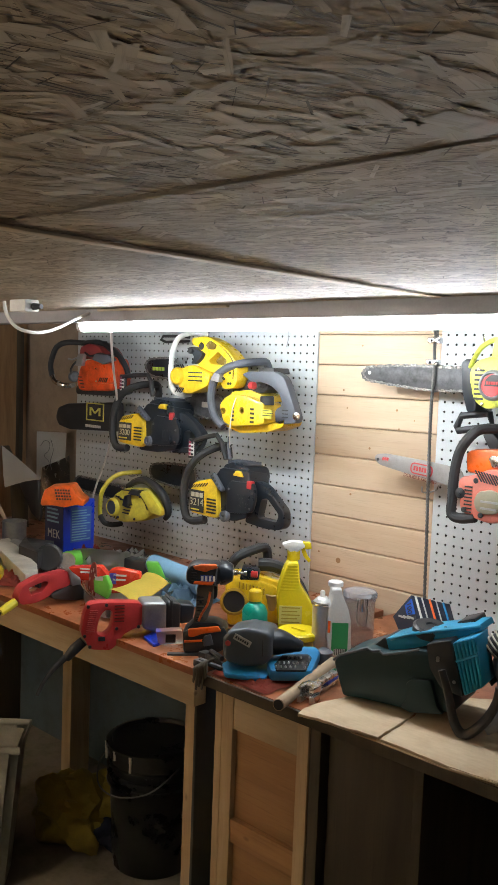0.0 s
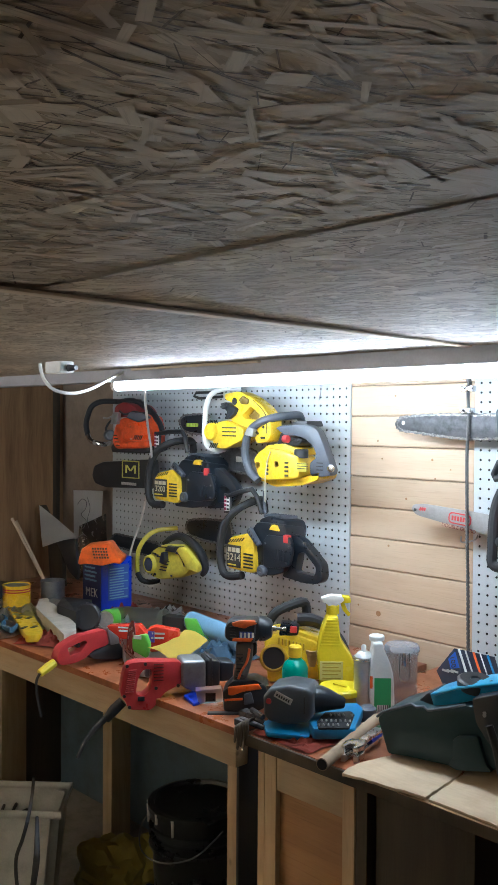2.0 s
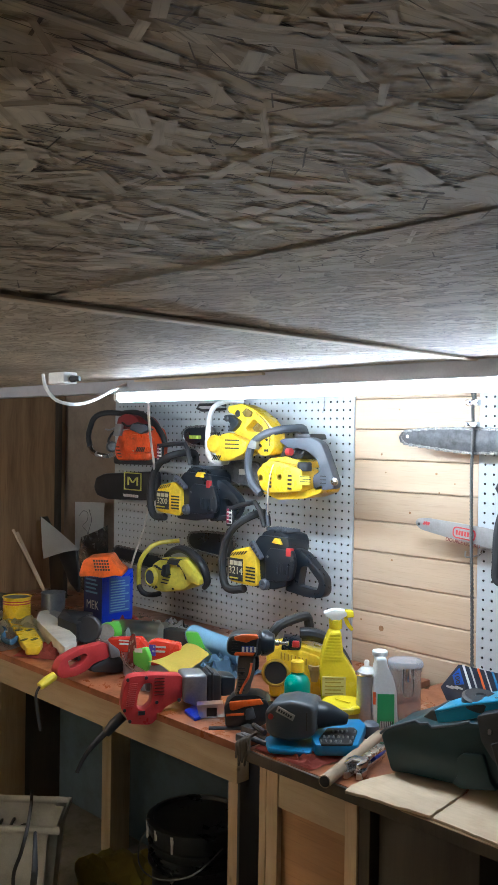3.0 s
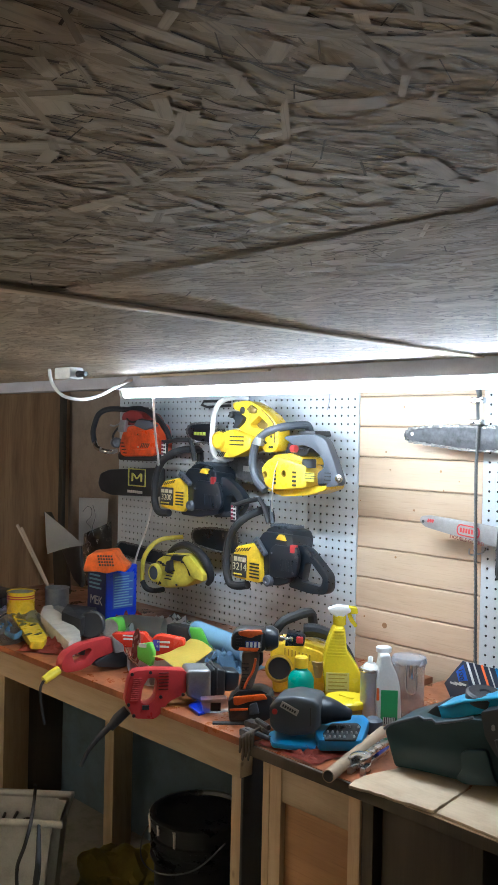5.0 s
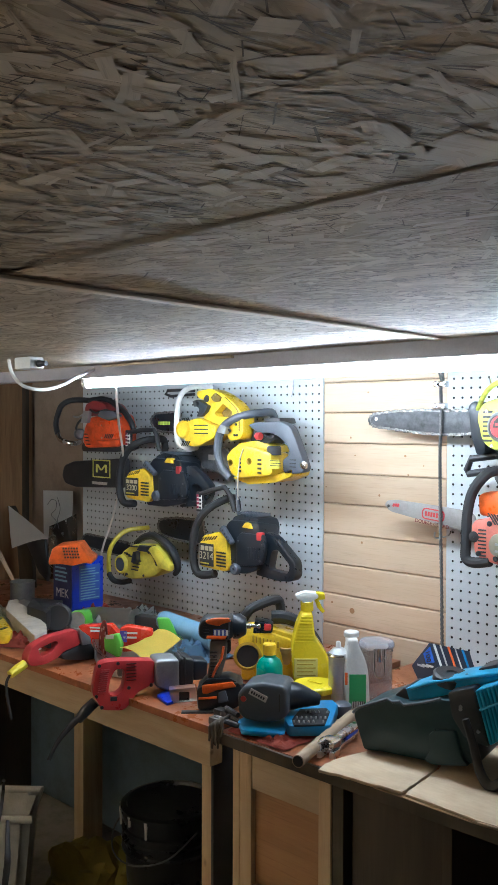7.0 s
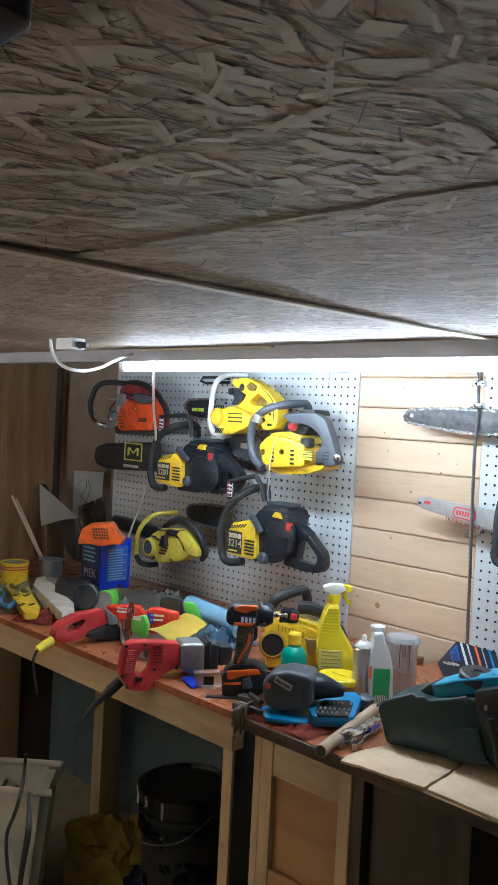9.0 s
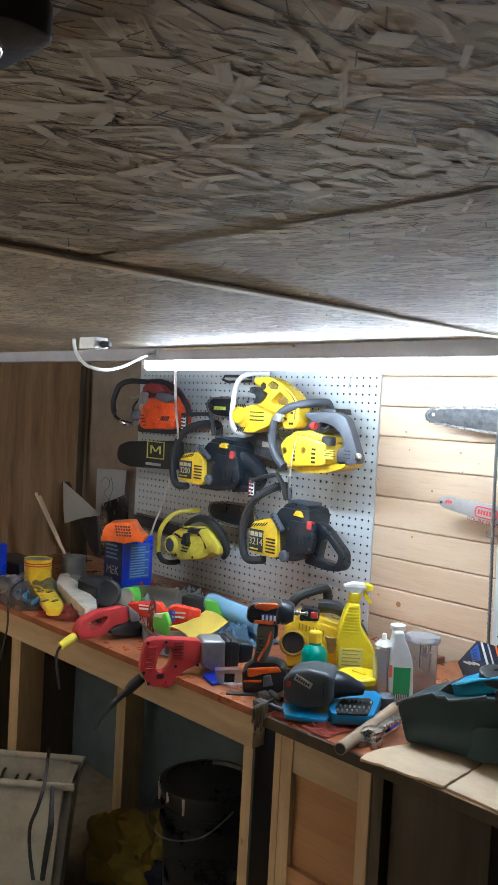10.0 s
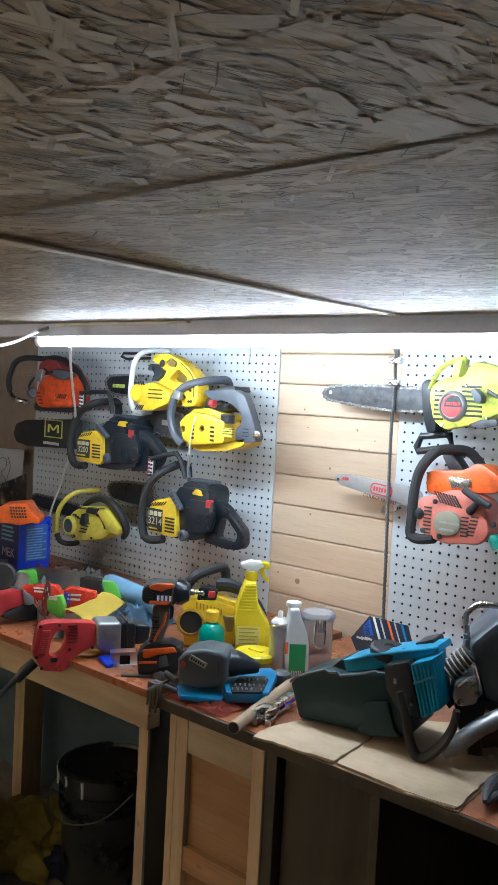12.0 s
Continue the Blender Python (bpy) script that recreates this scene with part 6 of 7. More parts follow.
part("battery_band", prism([(-0.002, 0.046), (-0.004, 0.066), (0.074, 0.076), (0.084, 0.064), (0.036, 0.056), (0.01, 0.046)], -0.003, 0.06, 0.004, 0.004), ORANGE, drv, m=drl.copy())
part("foot", prism([(-0.008, 0.064), (0.008, 0.08), (0.066, 0.084), (0.09, 0.072)], 0.006, 0.070, 0.006, 0.006), CHARCOAL, drv, m=drl.copy())
part("battery_latch", prism([(0.038, 0.022), (0.038, 0.05), (0.056, 0.056), (0.064, 0.028)], -0.004, 0.01, 0.003, 0.004), GREY, drv, m=drl.copy())
part("grip", prism([(0.014, 0.176), (0.06, 0.18), (0.058, 0.136), (0.042, 0.08), (0.006, 0.076), (0.014, 0.118)], 0.016, 0.056, 0.014, 0.012), plain("worn_grip_rubber", (0.13, 0.112, 0.095), 0.7), drv, "rubber grip", m=drl.copy())
part("grip_trim", rod([drl @ Vector(p) for p in [(0.05, 0.016, 0.162), (0.044, 0.014, 0.13), (0.03, 0.014, 0.104), (0.022, 0.014, 0.084)]], 0.003), ORANGE, drv)
part("head", prism([(-0.014, 0.19), (-0.014, 0.216), (-0.004, 0.232), (0.016, 0.238), (0.064, 0.236), (0.076, 0.23), (0.078, 0.188), (0.066, 0.18), (-0.002, 0.18)], 0.004, 0.070, 0.014, 0.010), BLACK, drv, m=drl.copy())
part("head_top", prism([(0.004, 0.23), (0.024, 0.236), (0.064, 0.236), (0.07, 0.228), (0.048, 0.222), (0.038, 0.216), (0.008, 0.222)], 0.001, 0.058, 0.004, 0.004), ORANGE, drv, m=drl.copy())
part("head_side", prism([(0.006, 0.184), (0.008, 0.192), (0.06, 0.192), (0.054, 0.182)], 0.001, 0.058, 0.004, 0.003), ORANGE, drv, m=drl.copy())
part("side_label", box(*sorted(((0.024, 0.198)[0], (0.056, 0.2)[0])), 0.0025, 0.006, *sorted(((0.028, 0.192)[1], (0.028, 0.208)[1]))), plain("deep_blue_print", (0.03, 0.06, 0.3)), drv, m=drl.copy())
for i in range(4):
    q = (0.026, 0.198)
    part("label_bar", box(q[0] + 0.010 * i, q[0] + 0.006 + 0.010 * i, 0.0015, 0.003, q[1] - 0.005, q[1] + 0.008), WHITE, drv, m=drl.copy())
q = (0.074, 0.21)
part("nose_cone", lathe([(0.033, 0), (0.032, 0.015), (0.022, 0.032), (0.014, 0.034), (0, 0.034)], m=drl @ pose(q[0], 0.036, q[1], 0, 90, 0)), CHARCOAL, drv)
part("bit", lathe([(0.007, 0.03), (0.007, 0.044), (0.004, 0.046), (0.004, 0.060), (0.006, 0.062), (0.006, 0.068), (0, 0.07)], m=drl @ pose(q[0], 0.036, q[1], 0, 90, 0)), CHROME, drv)
part("trigger", prism([(0.058, 0.176), (0.068, 0.174), (0.068, 0.148), (0.058, 0.138)], 0.024, 0.048, 0.004, 0.004), BLACK, drv, m=drl.copy())
for q in ((0.026, 0.136), (0.018, 0.086), (0.004, 0.024)):
    part("screw", lathe([(0.004, 0), (0.004, 0.002), (0, 0.002)], m=drl @ pose(q[0], 0.015, q[1], 90, 0, 0)), BLACK, drv)

for i in range(5):
    part("vent_slot", box(0.000 + 0.0, 0.014, 0.0022, 0.006, 0.190 + 0.007 * i, 0.193 + 0.007 * i), CHARCOAL, drv, m=drl.copy())
part("belt_clip", joined(box(0.088, 0.112, 0.004, 0.008, 0.030, 0.070, 0.001), box(0.100, 0.112, -0.004, 0.004, 0.030, 0.040, 0.001)), CHROME, drv, "bent steel belt clip", m=drl.copy())
part("head_seam", prism([(0.060, 0.182), (0.064, 0.182), (0.068, 0.234), (0.064, 0.234)], 0.0015, 0.072, 0.001), GREY, drv, m=drl.copy())
for i in range(7):
    part("grip_rib", box(0.016, 0.034, 0.0135, 0.018, 0.092 + 0.009 * i, 0.095 + 0.009 * i, 0.001, 1), BLACK, drv, m=drl.copy())
part("foot_trim", prism([(-0.012, 0.030), (0.034, 0.034), (0.034, 0.040), (-0.012, 0.036)], -0.002, 0.01, 0.001), ORANGE, drv, m=drl.copy())

# ---- saw and bottles near the wall ----
ms = thing("chainsaw", "small yellow and black chainsaw standing on the bench", "chainsaw", (*(-1.496, -0.388), TOP))
bsw = pose(-1.516, -0.47, 0.912, 0, 0, 40)
part("engine_body", prism([(-0.008, 0), (-0.018, 0.11), (-0.004, 0.126), (0.04, 0.132), (0.12, 0.108), (0.134, 0.012)], 0.02, 0.13, 0.012, 0.012), YELLOW, ms, m=bsw.copy())
part("top_cover", prism([(0.034, 0.126), (0.07, 0.132), (0.176, 0.102), (0.178, 0.072), (0.106, 0.09)], 0.03, 0.11, 0.006, 0.008), YELLOW, ms, m=bsw.copy())
q = (0.008, 0.066)
part("air_port", lathe([(0.034, 0.0), (0.036, 0.006), (0.030, 0.008), (0.028, 0.002), (0, 0.001)], m=bsw @ pose(q[0], 0.019, q[1], 90, 0, 0)), plain("ochre_trim", (0.4, 0.24, 0.02)), ms)
# A black disc gives the port its dark inside.
part("port_hollow", lathe([(0.0275, 0.0), (0.0275, 0.004), (0, 0.004)], m=bsw @ pose(q[0], 0.018, q[1], 90, 0, 0)), BLACK, ms)
part("front_handle", rod([bsw @ Vector(p) for p in [(-0.004, 0.03, 0.158), (0.014, 0.03, 0.182), (0.05, 0.06, 0.194), (0.08, 0.09, 0.196), (0.088, 0.1, 0.174), (0.088, 0.1, 0.146)]], 0.0125), RUBBER, ms)
part("rear_handle", rod([bsw @ Vector(p) for p in [(0.066, 0.07, 0.154), (0.102, 0.07, 0.154), (0.138, 0.07, 0.14), (0.17, 0.07, 0.11), (0.19, 0.07, 0.07), (0.196, 0.07, 0.02)]], [0.018, 0.017, 0.016, 0.015, 0.014, 0.014]), BLACK, ms)
part("carburettor", prism([(0.02, 0.12), (0.024, 0.152), (0.072, 0.148), (0.07, 0.124)], 0.02, 0.08, 0.006, 0.006), CHARCOAL, ms, m=bsw.copy())
q = (0.058, 0.14)
part("stop_switch", box(q[0] - 0.009, q[0] + 0.009, 0.012, 0.024, q[1] - 0.008, q[1] + 0.008, 0.003), RED, ms, m=bsw.copy())
for i in range(8):
    q = Vector((0.02, 0.114)) + Vector((0.009 * i, -0.002 * i))
    part("cooling_fin", box(q.x, q.x + 0.003, 0.015, 0.022, q.y - 0.012, q.y + 0.004), bpy.data.materials["ochre_trim"], ms, m=bsw.copy())
q = (0.106, 0.078)
part("filler_neck", lathe([(0.017, -0.03), (0.017, 0.0), (0.019, 0.002), (0.019, 0.012), (0.013, 0.012), (0.012, 0.0), (0, 0.0)], m=bsw @ pose(q[0], 0.03, q[1], 10, 0, 0)), plain("beige_plastic", (0.45, 0.33, 0.16)), ms)
gb = thing("small_bottle", "teal green bottle with a yellow cap", "bottle", (*(-1.428, -0.472), TOP))
c = (*(-1.428, -0.472), TOP)
part("bottle", lathe([(0.030, 0), (0.032, 0.004), (0.032, 0.066), (0.026, 0.080), (0.016, 0.088), (0.015, 0.098), (0, 0.098)], c), plain("teal_green_plastic", (0.0, 0.27, 0.20), 0.3), gb)
part("cap", lathe([(0.0165, 0.094), (0.0165, 0.118), (0.014, 0.121), (0, 0.121)], c), YELLOW, gb)
sp = thing("spray_bottle", "yellow spray bottle with a white and yellow trigger head", "spray bottle", (*(-1.352, -0.4), TOP))
spr = pose(-1.372, -0.444, 0.912, 0, 0, 44)
bottle_yellow = plain("glossy_yellow_plastic", (0.78, 0.62, 0.02), 0.22, dirt=0.15)
part("bottle", prism([(0.002, 0), (-0.006, 0.096), (-0.004, 0.124), (0.006, 0.166), (0.018, 0.194), (0.044, 0.196), (0.05, 0.138), (0.082, 0.09), (0.088, 0.064), (0.088, 0.006)], 0.0, 0.062, 0.016, 0.008, "y", 4), bottle_yellow, sp, m=spr.copy())
for i in range(9):
    a, b = Vector((0, 0.126)).lerp(Vector((0.016, 0.186)), i / 8), Vector((0.048, 0.13)).lerp(Vector((0.042, 0.188)), i / 8)
    part("grip_ring", box(a.x, b.x, -0.0015, 0.06, a.y - 0.0028, a.y + 0.0028, 0.0022), bottle_yellow, sp, m=spr.copy())
part("label", box(*sorted(((0, 0.032)[0], (0.056, 0.036)[0])), -0.0015, 0.002, *sorted(((0, 0.04)[1], (-0.002, 0.086)[1]))), plain("pale_label", (0.62, 0.56, 0.22), 0.4), sp, m=spr.copy())
for i in range(5):
    q = (0.006, 0.044)
    part("label_bar", box(q[0], q[0] + 0.045 - 0.006 * (i % 2), -0.0025, 0.0, q[1] + 0.009 * i, q[1] + 0.003 + 0.009 * i), plain("ochre_print", (0.36, 0.28, 0.04)) if i == 0 else bpy.data.materials["ochre_print"], sp, m=spr.copy())
q = (0.032, 0.196)
part("collar", lathe([(0.015, 0), (0.016, 0.002), (0.016, 0.022), (0.012, 0.026), (0, 0.026)], m=spr @ pose(q[0], 0.031, q[1])), bottle_yellow, sp)
part("spray_head", prism([(0.006, 0.226), (0.002, 0.236), (0.026, 0.244), (0.056, 0.242), (0.062, 0.23), (0.048, 0.224), (0.036, 0.212), (0.024, 0.214), (0.018, 0.222)], 0.017, 0.045, 0.006, 0.006), WHITE, sp, "white spray head", m=spr.copy())
part("nozzle", prism([(0.052, 0.242), (0.074, 0.24), (0.076, 0.226), (0.056, 0.224)], 0.018, 0.044, 0.004, 0.003), bottle_yellow, sp, m=spr.copy())
part("trigger", prism([(0.05, 0.224), (0.06, 0.224), (0.068, 0.206), (0.076, 0.196), (0.07, 0.19), (0.056, 0.206)], 0.024, 0.038, 0.003, 0.003), bottle_yellow, sp, m=spr.copy())
tp = thing("tape_tin", "round yellow-lidded plastic tin on the bench", "tin", (*(-1.298, -0.456), TOP))
c = (*(-1.292, -0.464), TOP)
part("drum", lathe([(0.046, 0), (0.048, 0.003), (0.048, 0.034), (0, 0.034)], c), plain("amber_plastic", (0.35, 0.26, 0.05), 0.3), tp)
part("lid", lathe([(0.051, 0.034), (0.052, 0.037), (0.052, 0.046), (0.048, 0.050), (0, 0.050)], c), bottle_yellow, tp)
part("lid_rib", box(c[0] - 0.02, c[0] + 0.02, c[1] - 0.004, c[1] + 0.004, TOP + 0.050, TOP + 0.054, 0.002), bottle_yellow, tp)
ae = thing("aerosol_can", "pale grey aerosol can with a white button", "spray can", (*(-1.24, -0.442), TOP))
c = (*(-1.24, -0.442), TOP)
part("can_body", lathe([(0.021, 0), (0.0225, 0.003), (0.0225, 0.118), (0.0235, 0.121), (0.0235, 0.124), (0.016, 0.134), (0.011, 0.138), (0, 0.138)], c), plain("pale_grey_tin", (0.52, 0.52, 0.50), 0.35, 0.3), ae)
part("shoulder_ring", lathe([(0.026, 0.120), (0.027, 0.122), (0.026, 0.125), (0.018, 0.128)], c), CHROME, ae)
part("button", lathe([(0.006, 0.136), (0.006, 0.150), (0.004, 0.153), (0, 0.153)], c, 12), WHITE, ae)
jg = thing("plastic_jug", "translucent white jug with a green label", "bottle", (*(-1.192, -0.426), TOP))
jug = pose(-1.208, -0.452, 0.912, 0, 0, 44)
part("jug", prism([(0, 0), (-0.006, 0.05), (-0.004, 0.108), (0.004, 0.146), (0.002, 0.162), (0.026, 0.164), (0.028, 0.146), (0.042, 0.118), (0.05, 0.088), (0.054, 0.004)], 0.0, 0.062, 0.014, 0.010, "y", 4), plain("milky_plastic", (0.66, 0.67, 0.66), 0.35, dirt=0.15), jg, m=jug.copy())
q = (0.014, 0.164)
part("cap", lathe([(0.017, -0.002), (0.018, 0.0), (0.018, 0.008), (0.016, 0.010), (0, 0.010)], m=jug @ pose(q[0], 0.031, q[1])), WHITE, jg)
part("label", box(*sorted(((0.006, 0.02)[0], (0.044, 0.022)[0])), -0.0015, 0.002, *sorted(((0.01, 0.006)[1], (0.006, 0.082)[1]))), GREEN, jg, m=jug.copy())
part("bar_patch", box(*sorted(((0.012, 0.006)[0], (0.038, 0.008)[0])), -0.0025, 0.0, *sorted(((0.014, 0.006)[1], (0.012, 0.02)[1]))), WHITE, jg, m=jug.copy())
for i in range(7):
    q = (0.014, 0.006)
    part("label_bar", box(q[0] + 0.0042 * i, q[0] + 0.0018 + 0.0042 * i, -0.0035, 0.0, q[1], q[1] + 0.015), BLACK, jg, m=jug.copy())
part("orange_mark", box(*sorted(((-0.004, 0.058)[0], (0.002, 0.058)[0])), -0.001, 0.004, *sorted(((-0.002, 0.058)[1], (-0.002, 0.086)[1]))), ORANGE, jg, m=jug.copy())
jr = thing("clamp_jar", "smoky clear jar with a wire clamp lid", "jar", (*(-1.188, -0.364), TOP))
c = (*(-1.182, -0.372), TOP)
part("jar_body", lathe([(0.033, 0), (0.036, 0.004), (0.036, 0.128), (0.038, 0.131), (0.038, 0.136), (0.0347, 0.136), (0.0347, 0.006), (0, 0.006)], c, 36), clear("smoky_glass", (0.74, 0.75, 0.79), 0.15, 0.85), jr)
part("lid", lathe([(0.039, 0.137), (0.041, 0.140), (0.041, 0.148), (0.038, 0.153), (0, 0.155)], c, 36), clear("grey_clear_lid", (0.62, 0.64, 0.70), 0.2, 0.7), jr)
cd = Vector((0.70, -0.71, 0))
cc = Vector(c) + cd * 0.040
part("wire_clamp", joined(rod([cc + Vector((-0.008, -0.008, 0.143)), cc + Vector((-0.008, -0.008, 0.09)), cc + cd * 0.006 + Vector((0, 0, 0.078)), cc + Vector((0.008, 0.008, 0.09)), cc + Vector((0.008, 0.008, 0.143))], 0.0018, sides=6), box(cc.x - 0.006, cc.x + 0.006, cc.y - 0.004, cc.y + 0.004, TOP + 0.113, TOP + 0.143, 0.001)), CHROME, jr, "steel wire clamp")
whole("red_rag", cloth(*[v for a in zip((-1.162, -0.412), (-1.162, -0.3)) for v in (min(a) - 0.02, max(a) + 0.03)], TOP, 0.036, 23.0), RAG, "crumpled red cloth beside the jar", "rag")

# ---- sander, bit set, dowel and wrenches ----
pl = thing("power_sander", "dark grey rounded power tool housing on a blue case", "power tool", (*(-1.232, -0.68), TOP))
snd = pose(-1.266, -0.728, 0.93, 0, 0, 30)
part("housing", prism([(-0.014, 0.026), (-0.016, 0.066), (0, 0.084), (0.038, 0.094), (0.082, 0.09), (0.092, 0.08), (0.092, 0.03), (0.076, 0.016), (0.034, 0.008), (-0.002, 0.014)], 0.0, 0.085, 0.009, 0.006, "y", 3), plain("slate_plastic", (0.062, 0.075, 0.088), 0.38), pl, m=snd.copy())
part("dust_spout", rod([snd @ Vector(p) for p in [(0.072, 0.05, 0.054), (0.1, 0.06, 0.054), (0.128, 0.07, 0.048), (0.148, 0.075, 0.044)]], [0.032, 0.028, 0.018, 0.010], sides=14), CHARCOAL, pl)
part("badge", prism([(-0.020, -0.0065), (0.020, -0.0065), (0.020, 0.0065), (-0.020, 0.0065)], -0.0015, 0.001, 0.0), PALE_STEEL, pl, m=snd @ pose(*(0.03, -0.002, 0.068), 0, 24, 0))
for i in range(6):
    part("badge_bar", box(-0.016 + 0.0055 * i, -0.0125 + 0.0055 * i, -0.0022, 0.0, -0.0028, 0.0028), CHARCOAL, pl, m=snd @ pose(*(0.03, -0.002, 0.068), 0, 24, 0))
q = (-0.002, 0.058)
part("red_mark", lathe([(0.006, 0), (0.006, 0.002), (0, 0.002)], m=snd @ pose(q[0], 0.0, q[1], 90, 0, 0)), RED, pl)
part("seam_slot", prism([(0.074, 0.036), (0.074, 0.074), (0.076, 0.074), (0.076, 0.036)], -0.001, 0.004, 0.0), BLACK, pl, m=snd.copy())
bc = thing("bit_case", "open sky blue case of steel driver bits", "bit set", (*(-1.204, -0.64), TOP))
tray = part("tray", prism([(-1.212, -0.664), (-1.172, -0.696), (-1.112, -0.632), (-1.182, -0.516), (-1.214, -0.496), (-1.264, -0.56)], TOP + 0.012, TOP + 0.036, 0.004, 0.008, "z"), SKY_BLUE, bc)
part("insert", prism([(-1.19, -0.664), (-1.164, -0.688), (-1.12, -0.64), (-1.164, -0.568), (-1.184, -0.556), (-1.22, -0.602)], TOP + 0.033, TOP + 0.0375, 0.001, 0.004, "z"), plain("black_foam", (0.008, 0.008, 0.009), 0.85, dirt=0.1), tray)
part("case_lid", prism([(-1.304, -0.71), (-1.256, -0.748), (-1.178, -0.704), (-1.228, -0.624), (-1.324, -0.62)], TOP + 0.008, TOP + 0.020, 0.004, 0.008, "z"), SKY_BLUE, bc)
for row, (a, b) in enumerate((((-1.172, -0.678, 0.95), (-1.13, -0.634, 0.95)), ((-1.186, -0.652, 0.95), (-1.142, -0.612, 0.95)), ((-1.2, -0.62, 0.95), (-1.162, -0.58, 0.95)))):
    for i in range(7):
        if (row, i) in ((2, 0), (2, 5), (0, 5)):
            continue
        p = Vector(a).lerp(Vector(b), i / 6)
        part("driver_bit", lathe([(0.0022, 0), (0.0022, 0.0035), (0.0014, 0.005), (0, 0.0055)], (p.x, p.y, TOP + 0.037), 8), PALE_STEEL, bc)
whole("red_rag", cloth(*[v for a in zip((-1.29, -0.724), (-1.16, -0.616)) for v in (min(a) - 0.015, max(a) + 0.015)], TOP, 0.022, 29.0, 30), RAG, "flat red shop cloth under the bit case", "rag")
ends = [(-1.064, -0.792, 0.928), (-1.148, -0.512, 0.928)]
dw = thing("card_tube", "brown cardboard tube lying over the bench edge", "tube", (ends[0][0], ends[0][1], TOP))
part("tube_wall", rod(ends, 0.0122, smooth=False, sides=18), DOWEL, dw)
u = (Vector(ends[0]) - Vector(ends[1])).normalized()
# The tube is solid; a black end disc paints the shade inside it.
part("tube_hollow", rod([Vector(ends[0]) - u * 0.001, Vector(ends[0]) + u * 0.0008], 0.0102, smooth=False, sides=18), BLACK, dw)


def wrench(label, a, b, z):
    ob = thing("wrench", label, "wrench", (a[0], a[1], TOP), "wrenches by the tube")
    d = Vector((b[0] - a[0], b[1] - a[1], 0))
    ln, m = d.length, pose(a[0], a[1], z, 0, 0, math.degrees(math.atan2(d.y, d.x)))
    part("shank", prism([(0.02, -0.008), (ln, -0.010), (ln + 0.006, 0.0), (ln, 0.010), (0.02, 0.008)], 0.0, 0.009, 0.002, 0.003, "z"), CHROME, ob, m=m.copy())
    part("jaw", prism([(0.026, -0.012), (0.022, 0.016), (0.002, 0.022), (-0.028, 0.016), (-0.026, 0.008), (-0.004, 0.007), (-0.004, -0.005), (-0.022, -0.008), (-0.018, -0.016), (0.006, -0.019)], -0.002, 0.012, 0.002, 0.0, "z"), CHROME, ob, m=m.copy())
    part("screw_wheel", lathe([(0.005, -0.007), (0.005, 0.007), (0, 0.007)], m=m @ pose(0.008, -0.003, 0.005, 90, 0, 90), seg=12), CAST, ob)
    return ob


wrench("chrome adjustable wrench lying by the card tube", (-1.066, -0.692), (-1.096, -0.574), TOP + 0.004)
wrench("chrome adjustable wrench lying by the card tube", (-1.072, -0.684), (-1.1, -0.558), TOP + 0.018)
whole("blue_grip", rod([(-1.082, -0.622, 0.925), (-1.094, -0.572, 0.925)], 0.007, smooth=False), BLUE, "blue dipped tool handle", "handle")
whole("black_knob", lathe([(0.014, 0), (0.020, 0.008), (0.020, 0.03), (0.012, 0.036), (0, 0.036)], (*(-1.186, -0.496), TOP)), GREY, "dark grey plastic knob near the jug", "knob")
for i, (a, b) in enumerate((([(-1.392, -0.674, 0.918), (-1.3, -0.692, 0.918)]), ([(-1.36, -0.72, 0.924), (-1.284, -0.724, 0.924)]), ([(-1.376, -0.672, 0.93), (-1.324, -0.688, 0.93)]))):
    whole("metal_bracket", joined(rod([a, b], 0.006, smooth=False, sides=8), box(a[0] - 0.012, a[0] + 0.012, a[1] - 0.012, a[1] + 0.012, TOP + 0.0005, TOP + 0.016, 0.003)), BAR_STEEL, "dark steel bracket lying at the bench joint", "bracket", group="brackets at the joint")
rag = thing("hung_rag", "frayed dark rag hung over the bench corner", "rag", (-1.326, -0.75, 0.88))
for k, drop, w in ((0.09, 0.031, 0.006), (0.32, 0.050, 0.007), (0.55, 0.045, 0.008), (0.77, 0.056, 0.006), (1.0, 0.033, 0.007)):
    p = Vector((-1.352, -0.748, 0.914)).lerp(Vector((-1.312, -0.748, 0.936)), k)
    part("strip", rod([p + Vector((0, 0.02, 0.004)), p, p + Vector((0.003, -0.004, -drop * 0.5)), p + Vector((-0.002, -0.002, -drop))], [w, w * 1.3, w * 1.2, w * 0.8], flat=0.4), bpy.data.materials.get("black_cloth") or plain("black_cloth", (0.07, 0.058, 0.045), 0.9), rag)

# ---- cardboard, green case, box and machine ----
cb = thing("cardboard_sheet", "flattened corrugated cardboard laid over the bench edge", "cardboard", (-0.8, -0.6, TOP))
def ragged(pts, amp, step, seed):
    """The outline with a worn, uneven edge."""
    out = []
    for i, p in enumerate(pts):
        a, b = Vector(p), Vector(pts[(i + 1) % len(pts)])
        k = max(1, int((b - a).length / step))
        for j in range(k):
            q = a.lerp(b, j / k)
            out.append((q.x + amp * noise.noise(Vector((q.x * 90, q.y * 90, seed))), q.y + amp * noise.noise(Vector((q.y * 90, q.x * 90, seed + 5)))))
    return out


